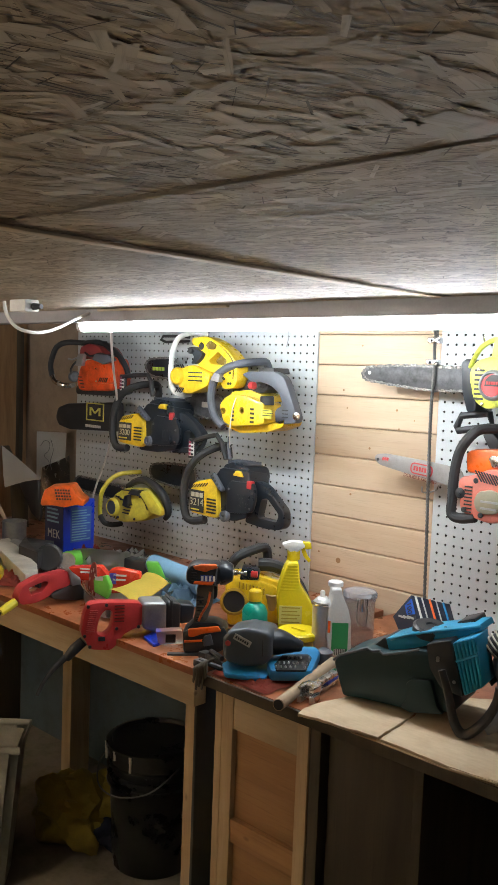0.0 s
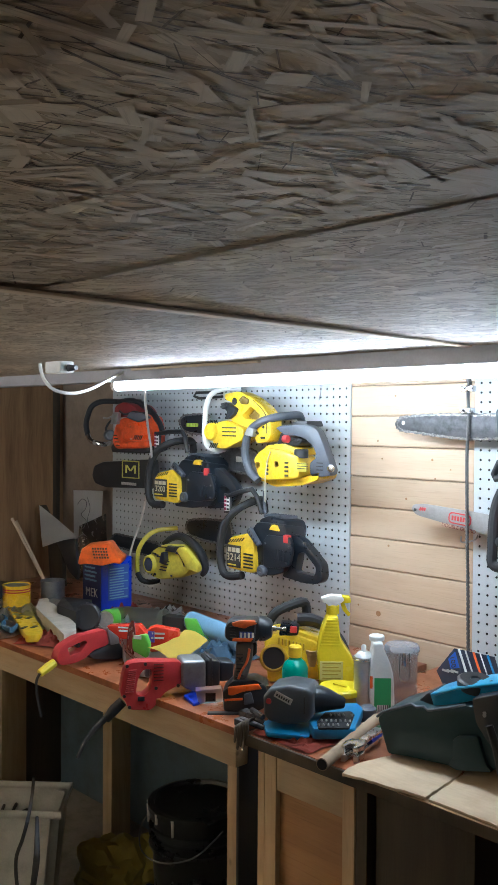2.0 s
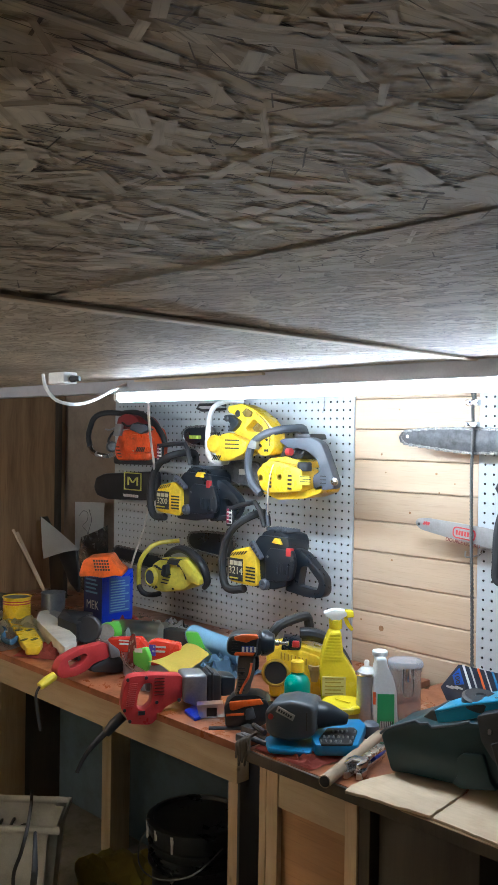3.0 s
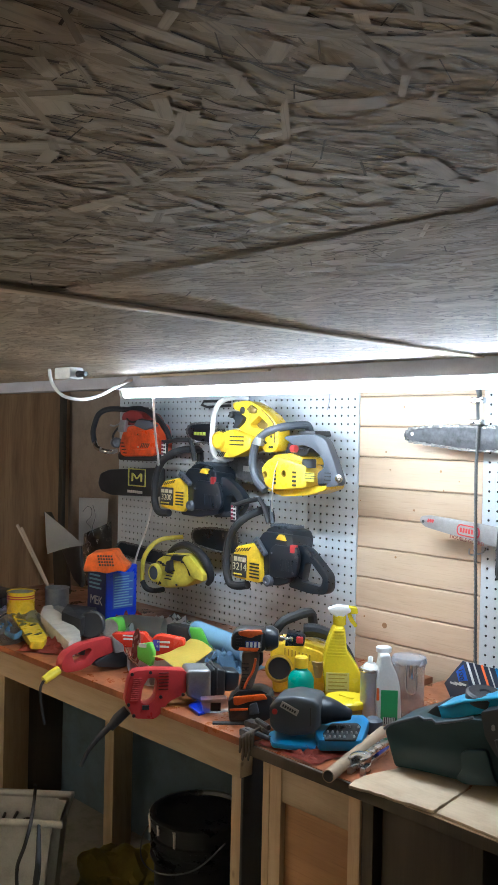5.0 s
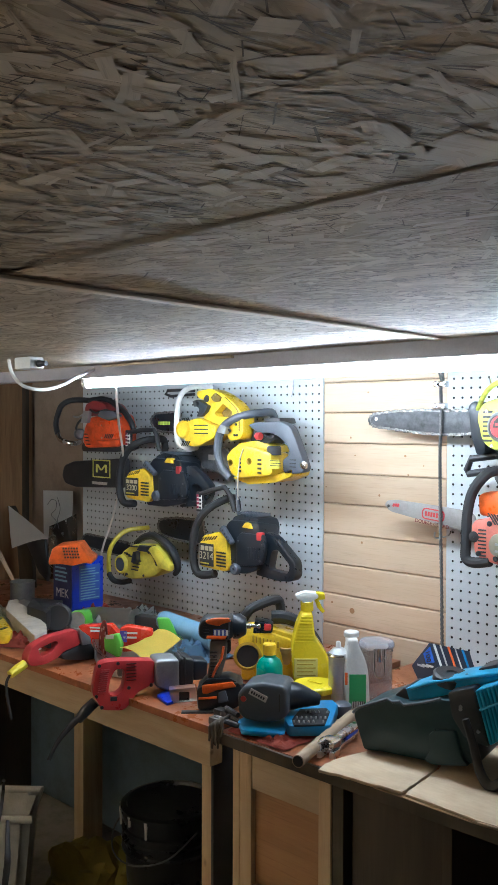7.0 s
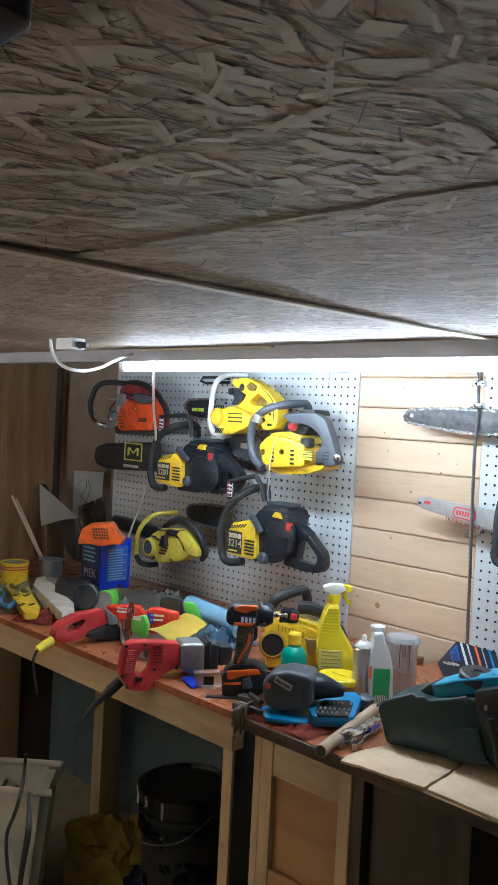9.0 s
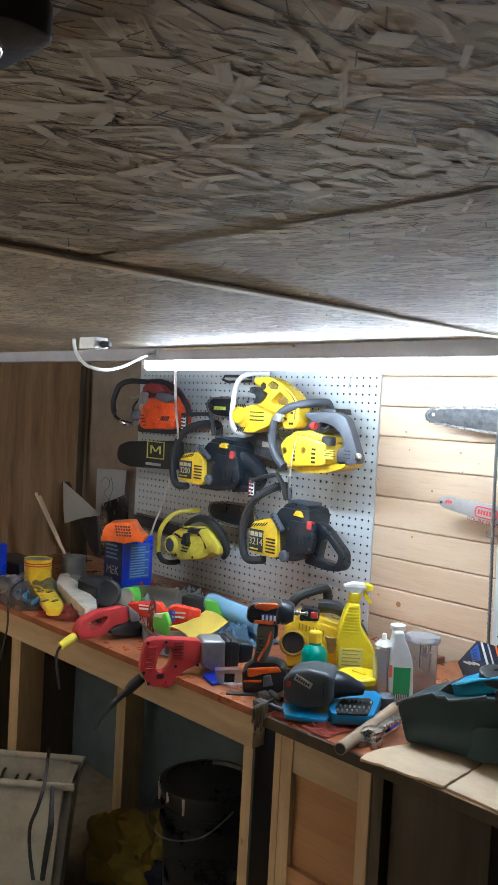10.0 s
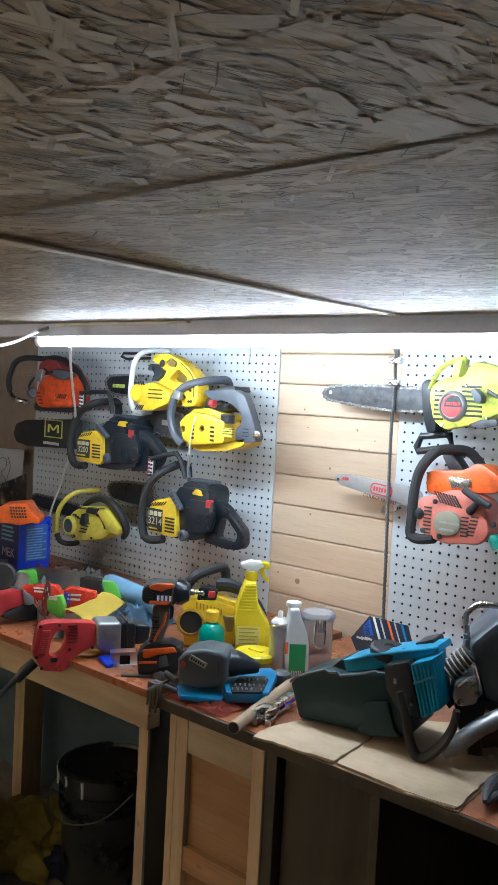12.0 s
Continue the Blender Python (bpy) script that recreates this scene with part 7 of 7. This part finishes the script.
left_half = [(-1.028, -0.778), (-1.036, -0.722), (-1.008, -0.6), (-0.916, -0.494), (-0.87, -0.624), (-0.858, -0.750), (-0.886, -0.756), (-0.930, -0.764), (-0.986, -0.768)]
right_half = [(-0.852, -0.752), (-0.866, -0.628), (-0.904, -0.49), (-0.804, -0.412), (-0.668, -0.47), (-0.632, -0.566), (-0.63, -0.644), (-0.618, -0.744), (-0.668, -0.752), (-0.716, -0.756), (-0.786, -0.752)]
part("flap", prism(ragged(left_half, 0.005, 0.012, 1), TOP + 0.004, TOP + 0.0095, 0.0006, 0.0, "z"), CARD, cb)
part("flap", prism(ragged(right_half, 0.004, 0.012, 2), TOP + 0.002, TOP + 0.0075, 0.0006, 0.0, "z"), CARD, cb)
part("torn_ply", prism([(-1.028, -0.774), (-1.012, -0.74), (-0.964, -0.732), (-0.912, -0.758), (-0.856, -0.756), (-0.8, -0.757), (-0.72, -0.758), (-0.616, -0.748), (-0.626, -0.632), (-0.816, -0.612), (-1.012, -0.672)], TOP + 0.0003, TOP + 0.0016, 0.0, 0.0, "z"), plain("brown_ply", (0.34, 0.23, 0.13), 0.9), cb)
for i in range(26):
    p = Vector((-0.704, -0.756)).lerp(Vector((-0.622, -0.745)), i / 25)
    part("corrugation", rod([(p.x, p.y + 0.004, TOP + 0.0045), (p.x - 0.004, p.y - 0.004, TOP + 0.0045)], 0.0016, smooth=False, sides=6), CARD, cb)

gc = thing("tool_case", "dark green plastic tool case with teal inner parts", "tool case", (*(-0.894, -0.61), TOP))
gcs = pose(-1.018, -0.648, 0.92, 0, 0, 10)
part("shell", prism([(-0.024, 0.07), (-0.014, 0.084), (0.05, 0.114), (0.064, 0.112), (0.082, 0.11), (0.16, 0.132), (0.21, 0.136), (0.224, 0.082), (0.236, 0.028), (0.192, 0.014), (0.136, 0.008), (0.04, 0.006), (0, 0.002)], 0.0, 0.13, 0.012, 0.008), DEEP_GREEN, gc, m=gcs.copy())
part("shell_rim", rod([gcs @ Vector(p) for p in [(-0.022, -0.002, 0.074), (-0.01, -0.002, 0.086), (0.052, -0.002, 0.114), (0.062, -0.002, 0.11), (0.078, -0.002, 0.114), (0.086, -0.002, 0.108), (0.13, -0.002, 0.122), (0.16, -0.002, 0.134)]], 0.0028, smooth=False), GREY, gc, "grey scuffed rim")
part("step_ledge", prism([(0.14, 0.065), (0.15, 0.074), (0.189, 0.081), (0.204, 0.033), (0.217, 0.022), (0.149, 0.009), (0.131, 0.014), (0.142, 0.034)], -0.010, 0.02, 0.004, 0.005), DEEP_GREEN, gc, m=gcs.copy())
part("inner_tray", prism([(0.08, 0.133), (0.125, 0.155), (0.188, 0.174), (0.265, 0.196), (0.27, 0.186), (0.213, 0.156), (0.155, 0.132), (0.089, 0.108)], 0.02, 0.10, 0.002, 0.0), TEAL, gc, "teal inner tray", m=gcs.copy())
part("tray_rim", rod([gcs @ Vector((u, 0.016, v)) for u, v in [(0.092, 0.136), (0.134, 0.155), (0.272, 0.196)]], 0.0032, smooth=False, sides=8), TEAL, gc)
part("flange", prism([(0.041, 0.102), (0.072, 0.132), (0.079, 0.13), (0.085, 0.105), (0.054, 0.093)], 0.03, 0.11, 0.003, 0.004), BLACK, gc, m=gcs.copy())
part("hinge_block", prism([(0.177, 0.151), (0.226, 0.169), (0.238, 0.126), (0.255, 0.065), (0.211, 0.073), (0.186, 0.107)], -0.014, 0.06, 0.005, 0.006), CHARCOAL, gc, m=gcs.copy())
block = part("teal_block", prism([(0.231, 0.166), (0.273, 0.186), (0.293, 0.096), (0.258, 0.07)], -0.018, 0.05, 0.004, 0.004), TEAL, gc, "teal ribbed block", m=gcs.copy())
for i in range(6):
    a, b = Vector((0.231, 0.166)).lerp(Vector((0.273, 0.186)), 0.08 + i / 6), Vector((0.258, 0.07)).lerp(Vector((0.293, 0.096)), 0.08 + i / 6)
    part("rib", rod([gcs @ Vector((a.x, -0.019, a.y - 0.002)), gcs @ Vector((b.x, -0.019, b.y + 0.003))], 0.0030, smooth=False, sides=8), TEAL, block)
part("block_band", rod([gcs @ Vector((u, -0.021, v)) for u, v in (Vector((0.231, 0.166)).lerp(Vector((0.258, 0.07)), 0.35), Vector((0.273, 0.186)).lerp(Vector((0.293, 0.096)), 0.35))], 0.0026, smooth=False, sides=8), TEAL, block)
part("carry_arm", rod([gcs @ Vector((u, -0.03, v)) for u, v in [(0.217, 0.114), (0.231, 0.074), (0.246, 0.022), (0.267, 0.003), (0.3, 0.034), (0.32, 0.073), (0.325, 0.105)]], [0.007, 0.008, 0.009, 0.010, 0.010, 0.009, 0.008], sides=10, flat=0.8), BLACK, gc, "black carrying arm")
part("back_frame", prism([(0.209, 0.183), (0.244, 0.197), (0.249, 0.178), (0.264, 0.104), (0.286, 0.071), (0.255, 0.102), (0.232, 0.151)], 0.06, 0.12, 0.004, 0.004), BLACK, gc, m=gcs.copy())
part("round_cover", lathe([(0.034, -0.008), (0.036, -0.004), (0.036, 0.008), (0.031, 0.012), (0.012, 0.012), (0.010, 0.009), (0, 0.009)], m=gcs @ pose(0.161, 0.05, 0.159, 6, 8, 0)), BLACK, gc, "black ribbed round cover")
for u, w in ((0.040, 0.0), (0.062, 0.012), (0.078, -0.004)):
    part("steel_pin", rod([gcs @ Vector((0.161 + u, 0.03 + w, 0.159 - 0.006)), gcs @ Vector((0.161 + u - 0.003, 0.03 + w, 0.159 + 0.020))], 0.0028, smooth=False, sides=8), CHROME, gc)
for u, v in ((0.2, 0.3), (0.6, 0.25), (0.45, 0.7)):
    q = Vector((0.177, 0.151)).lerp(Vector((0.255, 0.065)), v) + Vector((0.010 * u, 0))
    part("bolt", lathe([(0.0035, 0), (0.0035, 0.002), (0, 0.002)], m=gcs @ pose(q.x, -0.014, q.y, 90, 0, 0), seg=10), CAST, gc)

bx = thing("blade_box", "dark blue printed carton propped on the tool case", "carton", (-1.008, -0.404, 1.02))
bxx = pose(-0.994, -0.488, 1.03, 0, 0, -14)
tilt = bxx @ pose(0, 0, 0, -16, 0, 0)
part("carton", prism([(0, 0), (-0.03, 0.026), (0.006, 0.082), (0.05, 0.024)], 0.0, 0.125, 0.0015), plain("navy_carton", (0.022, 0.026, 0.05), 0.4), bx, m=tilt.copy())
a, b, c2 = (Vector(p) for p in [(0.006, 0.082), (0.05, 0.024), (-0.024, 0.028)])
for f, mt, w in ((0.10, WHITE, 0.006), (0.26, PALE_STEEL, 0.004), (0.45, ORANGE, 0.006), (0.62, PALE_STEEL, 0.003), (0.8, SKY_BLUE, 0.006)):
    d0 = 0.125 * f
    part("stripe", rod([(a.x + 0.001, d0, a.y), (b.x + 0.001, d0 + 0.004, b.y)], w * 0.5, smooth=False, sides=6, flat=0.4), mt, bx, m=tilt.copy())
part("end_panel", prism([tuple(a.lerp(b, 0.12)), tuple(a.lerp(b, 0.6)), tuple(a.lerp(b, 0.6).lerp(c2, 0.38)), tuple(a.lerp(b, 0.12).lerp(c2, 0.38))], -0.0015, 0.001, 0.0), plain("cobalt_print", (0.01, 0.11, 0.55)), bx, m=tilt.copy())
text("end_number", "100", 0.017, tilt @ pose(*(lambda p: (p.x, -0.0022, p.y))(a.lerp(b, 0.36).lerp(c2, 0.19)), 90, 62, 0), BLACK, bx)
for i in range(3):
    p = a.lerp(b, 0.72).lerp(c2, 0.25 + 0.2 * i)
    part("print_bar", box(p.x - 0.010, p.x + 0.010, -0.0015, 0.001, p.y - 0.002, p.y + 0.002), PALE_STEEL, bx, m=tilt.copy())

mc = thing("engine_unit", "greasy grey engine with chrome handle standing on cardboard", "engine", (*(-0.696, -0.508), TOP))
mch = pose(-0.72, -0.572, 0.92, 0, 0, 30)
part("shroud", prism([(0.018, 0.202), (0.064, 0.25), (0.138, 0.286), (0.188, 0.272), (0.198, 0.118), (0.092, 0.094), (0.054, 0.102), (0.034, 0.162)], 0.02, 0.16, 0.012, 0.012), plain("blue_grey_sheet", (0.12, 0.15, 0.19), 0.35, 0.4, dirt=0.5), mc, m=mch.copy())
part("crank_handle", rod([mch @ Vector(p) for p in [(0.018, 0.06, 0.196), (0.014, 0.06, 0.228), (0.014, 0.06, 0.25), (0.024, 0.06, 0.264), (0.042, 0.06, 0.272), (0.086, 0.06, 0.272), (0.13, 0.08, 0.264)]], 0.0065), CHROME, mc, "bent chrome handle")
part("handle_nut", lathe([(0.009, -0.01), (0.009, 0.008), (0, 0.008)], m=mch @ pose(*(0.018, 0.06, 0.196)), seg=6), CAST, mc)
for i in range(6):
    p = Vector((-0.014, 0.03, 0.148)).lerp(Vector((0.018, 0.03, 0.182)), i / 5)
    part("cylinder_fin", lathe([(0.021, -0.0015), (0.0225, 0), (0.021, 0.0015)], m=mch @ pose(p.x, p.y, p.z, 0, 48, 0), seg=20), CREAM, mc)
part("cylinder", rod([mch @ Vector(p) for p in [(-0.016, 0.03, 0.144), (0.02, 0.03, 0.186)]], 0.018, smooth=False, sides=16), BAR_STEEL, mc)
part("carburettor", prism([(-0.008, 0.108), (-0.004, 0.138), (0.03, 0.156), (0.04, 0.14), (0.038, 0.1), (0.006, 0.09)], 0.0, 0.08, 0.008, 0.008), CAST, mc, m=mch.copy())
part("crankcase", prism([(0, 0.082), (0.032, 0.104), (0.092, 0.106), (0.15, 0.102), (0.156, 0.032), (0.03, 0.004), (0.008, 0.044)], 0.02, 0.16, 0.014, 0.012), BLACK, mc, m=mch.copy())
part("alloy_arm", rod([mch @ Vector(p) for p in [(-0.02, -0.03, 0.018), (0.006, -0.03, 0.036), (0.044, -0.02, 0.066), (0.094, 0, 0.09), (0.13, 0, 0.11)]], [0.014, 0.017, 0.017, 0.018, 0.018], sides=14, flat=0.8), CAST, mc, "polished alloy arm")
part("linkage", rod([mch @ Vector(p) for p in [(0.002, -0.004, 0.132), (0.016, -0.006, 0.144), (0.026, -0.006, 0.14), (0.036, -0.004, 0.148)]], 0.003), CHROME, mc)
for p in ((0.022, -0.004, 0.136), (0.036, -0.004, 0.122), (0.008, -0.004, 0.104), (0.056, 0, 0.09), (0.044, 0.01, 0.012), (0.07, 0.01, 0.004)):
    part("bolt", lathe([(0.006, 0), (0.006, 0.005), (0, 0.006)], m=mch @ pose(*p, 90, 0, 0), seg=6), CHROME, mc)
part("support_foot", prism([(0.028, 0.004), (0.026, 0.046), (0.046, 0.052), (0.056, 0.004)], 0.0, 0.14, 0.006), BLACK, mc, m=mch.copy())
whole("cast_claw", joined(rod([(-0.584, -0.72, 0.93), (-0.6, -0.676, 0.93), (-0.604, -0.636, 0.93), (-0.588, -0.628, 0.93)], [0.004, 0.010, 0.014, 0.014]), rod([(-0.584, -0.712, 0.925), (-0.584, -0.676, 0.925), (-0.568, -0.656, 0.925)], [0.004, 0.009, 0.012])), BAR_STEEL, "dark cast metal claw on the bench edge", "casting")

# ---- under the bench ----
rim = [Vector(p) for p in [(-2.284, -0.556), (-2.128, -0.692), (-2.29, -0.844)]]
e = (rim[2] - rim[1]).normalized()
corners = [rim[0], rim[1], rim[1] + e * 0.52, rim[0] + e * 0.52]
mid = sum(corners, Vector((0, 0))) / 4
to = thing("storage_tote", "grey plastic storage tote full of cables", "tote", (mid.x, mid.y, 0))


def ring(shrink, z):
    return [(*(mid + (p - mid) * shrink), z) for p in corners]


def walls(rows):
    """Four walls through rings of four corners."""
    bm = bmesh.new()
    vs = [[bm.verts.new(p) for p in r] for r in rows]
    for a, b in zip(vs, vs[1:]):
        for i in range(4):
            bm.faces.new((a[i], a[(i + 1) % 4], b[(i + 1) % 4], b[i]))
    bm.faces.new(vs[0])
    bm.faces.new(vs[-1])
    up = [ed for ed in bm.edges if abs(ed.verts[0].co.z - ed.verts[1].co.z) > 0.05]
    bmesh.ops.bevel(bm, geom=up, offset=0.025, segments=4, affect="EDGES")
    return bm


part("tub", walls([ring(0.80, 0.0), ring(0.96, 0.44), ring(0.93, 0.44), ring(0.78, 0.12)]), TOTE, to)
part("rim", rod(ring(0.985, 0.445), 0.011, closed=True, smooth=False), TOTE, to)
for i in range(3):
    a0 = mid + (rim[0] - mid) * (0.25 + 0.1 * i)
    loop = [(a0.x + 0.07 * math.cos(a) + 0.02 * i - 0.06, a0.y + 0.06 * math.sin(a), 0.36 + 0.04 * math.sin(2 * a + i)) for a in np.linspace(0, 5.5, 9)]
    whole("cable_coil", rod(loop, 0.0045), RUBBER, "loop of black cable in the tote", "cable", group="cables in the tote")
whole("hanging_cable", rod([(-2.136, -0.78, 0.58), (-2.14, -0.78, 0.54), (-1.868, -0.95, 0.616), (-1.844, -0.98, 0.576), (-1.876, -0.98, 0.514), (-1.872, -0.98, 0.452), (-1.85, -0.98, 0.392)], 0.0045), RUBBER, "black cable trailing over the tote", "cable")
whole("hanging_cable", rod([(-1.864, -0.93, 0.604), (-1.78, -0.98, 0.57), (-1.784, -0.98, 0.532), (-1.798, -0.98, 0.47), (-1.808, -0.98, 0.412)], [0.004, 0.007, 0.008, 0.007, 0.006]), RUBBER, "black cable trailing over the tote", "cable")
whole("hanging_cable", rod([(-2.612, -0.62, 0.96), (-2.532, -0.7, 0.956), (-2.464, -0.748, 0.92), (-2.454, -0.755, 0.852), (-2.482, -0.755, 0.756), (-2.524, -0.75, 0.602)], 0.003), RUBBER, "thin black cable hanging over the bench edge", "cable")
bk = thing("bucket", "black plastic bucket full of rubbish under the bench", "bucket", (-2.02, -0.27, 0))
part("pail", lathe([(0.125, 0), (0.128, 0.004), (0.145, 0.36), (0.150, 0.362), (0.152, 0.385), (0.146, 0.387), (0.141, 0.36), (0.12, 0.05), (0, 0.05)], (-2.02, -0.27, 0), 40), BAG, bk)
for z in (0.33, 0.30, 0.27):
    part("hoop", lathe([(0.146, z), (0.152, z + 0.003), (0.152, z + 0.010), (0.146, z + 0.013)], (-2.02, -0.27, 0), 40), BAG, bk)
part("bail", rod([(-2.17, -0.29, 0.36), (-2.17, -0.37, 0.31), (-2.10, -0.43, 0.27), (-2.0, -0.435, 0.265), (-1.90, -0.39, 0.30), (-1.87, -0.30, 0.36)], 0.0025), DARK_STEEL, bk, "thin wire bail")
part("lid", lathe([(0.150, 0.384), (0.156, 0.386), (0.156, 0.400), (0.150, 0.404), (0.138, 0.404), (0.134, 0.394), (0, 0.394)], (-2.02, -0.27, 0), 40), BAG, bk, "black snap-on lid")
for a, drop in ((-150, 0.075), (-138, 0.04), (-126, 0.055), (-95, 0.03), (-70, 0.05)):
    x, y = -2.02 + 0.1535 * math.cos(radians(a)), -0.27 + 0.1535 * math.sin(radians(a))
    part("paint_drip", rod([(x, y, 0.395), (x, y, 0.395 - drop * 0.5), (x, y, 0.395 - drop)], [0.006, 0.004, 0.0035], sides=8), CREAM, bk, "dried pale paint drip")
q = (-2.312, -0.38)


def lump(at, size, seed, rough=0.5):
    bm = bmesh.new()
    bmesh.ops.create_icosphere(bm, subdivisions=4, radius=1.0)
    for v in bm.verts:
        n = v.co.normalized()
        d = 1 + rough * noise.noise(n * 1.6 + Vector((seed, 0, 0))) + 0.25 * abs(noise.noise(n * 4 + Vector((0, seed, 0))))
        v.co = Vector((n.x * size[0], n.y * size[1], max(-0.6, n.z) * size[2])) * d
    lo = min(v.co.z for v in bm.verts)
    bm.transform(Matrix.Translation((at[0], at[1], at[2] - lo)))
    return bm


sack = thing("yellow_sack", "crumpled dull yellow sack on the floor", "sack", (q[0], q[1], 0))
sack_yellow = plain("dull_yellow_sack", (0.36, 0.29, 0.04), 0.6, dirt=0.5)
part("bag", lump((q[0], q[1], 0.0), (0.15, 0.10, 0.11), 3.0), sack_yellow, sack)
part("folded_neck", lump((q[0] + 0.09, q[1] + 0.08, 0.08), (0.07, 0.05, 0.06), 5.0, 0.9), sack_yellow, sack)
q = (-2.192, -0.272)
whole("blue_rag", lump((q[0], q[1], 0.0), (0.12, 0.10, 0.06), 8.0), plain("navy_rag", (0.02, 0.03, 0.07), 0.9), "dark blue rag bundle on the floor", "rag")

# ---- pine boards between the pegboards ----
PITCH, JOINT = 0.0897, 1.6892
first = box(-0.214, 0.2105, 0, 0.022, -PITCH / 2 + 0.0010, PITCH / 2 - 0.0010, 0.0034, 1)
bmesh.ops.recalc_face_normals(first, faces=first.faces)
plank_mesh = bpy.data.meshes.new("plank")
first.to_mesh(plank_mesh)
first.free()
plank_mesh.materials.append(PINE)
for i in range(14):
    ob = new("plank", plank_mesh)
    ob.parent = wall_north
    ob.location = Vector((-1.4345, 0.005 + 0.0006 * (i % 3), JOINT - PITCH * (i - 0.5))) - Vector(wall_north.location)
for (x, z), r in (((-1.483, 1.657), 0.0025), ((-1.544, 1.527), 0.003), ((-1.528, 1.475), 0.0022), ((-1.356, 1.478), 0.0035), ((-1.297, 1.453), 0.002), ((-1.346, 1.426), 0.0025), ((-1.635, 1.379), 0.002), ((-1.442, 1.364), 0.0035), ((-1.247, 1.405), 0.0022), ((-1.502, 1.224), 0.0035), ((-1.61, 1.036), 0.003), ((-1.536, 1.021), 0.0085)):
    part("knot", lathe([(r, 0), (r, 0.0006), (r * 0.5, 0.0009), (0, 0.0009)], m=pose(x, 0.0047, z, 90, 0, 0), seg=14), DOOR_WOOD, wall_north)
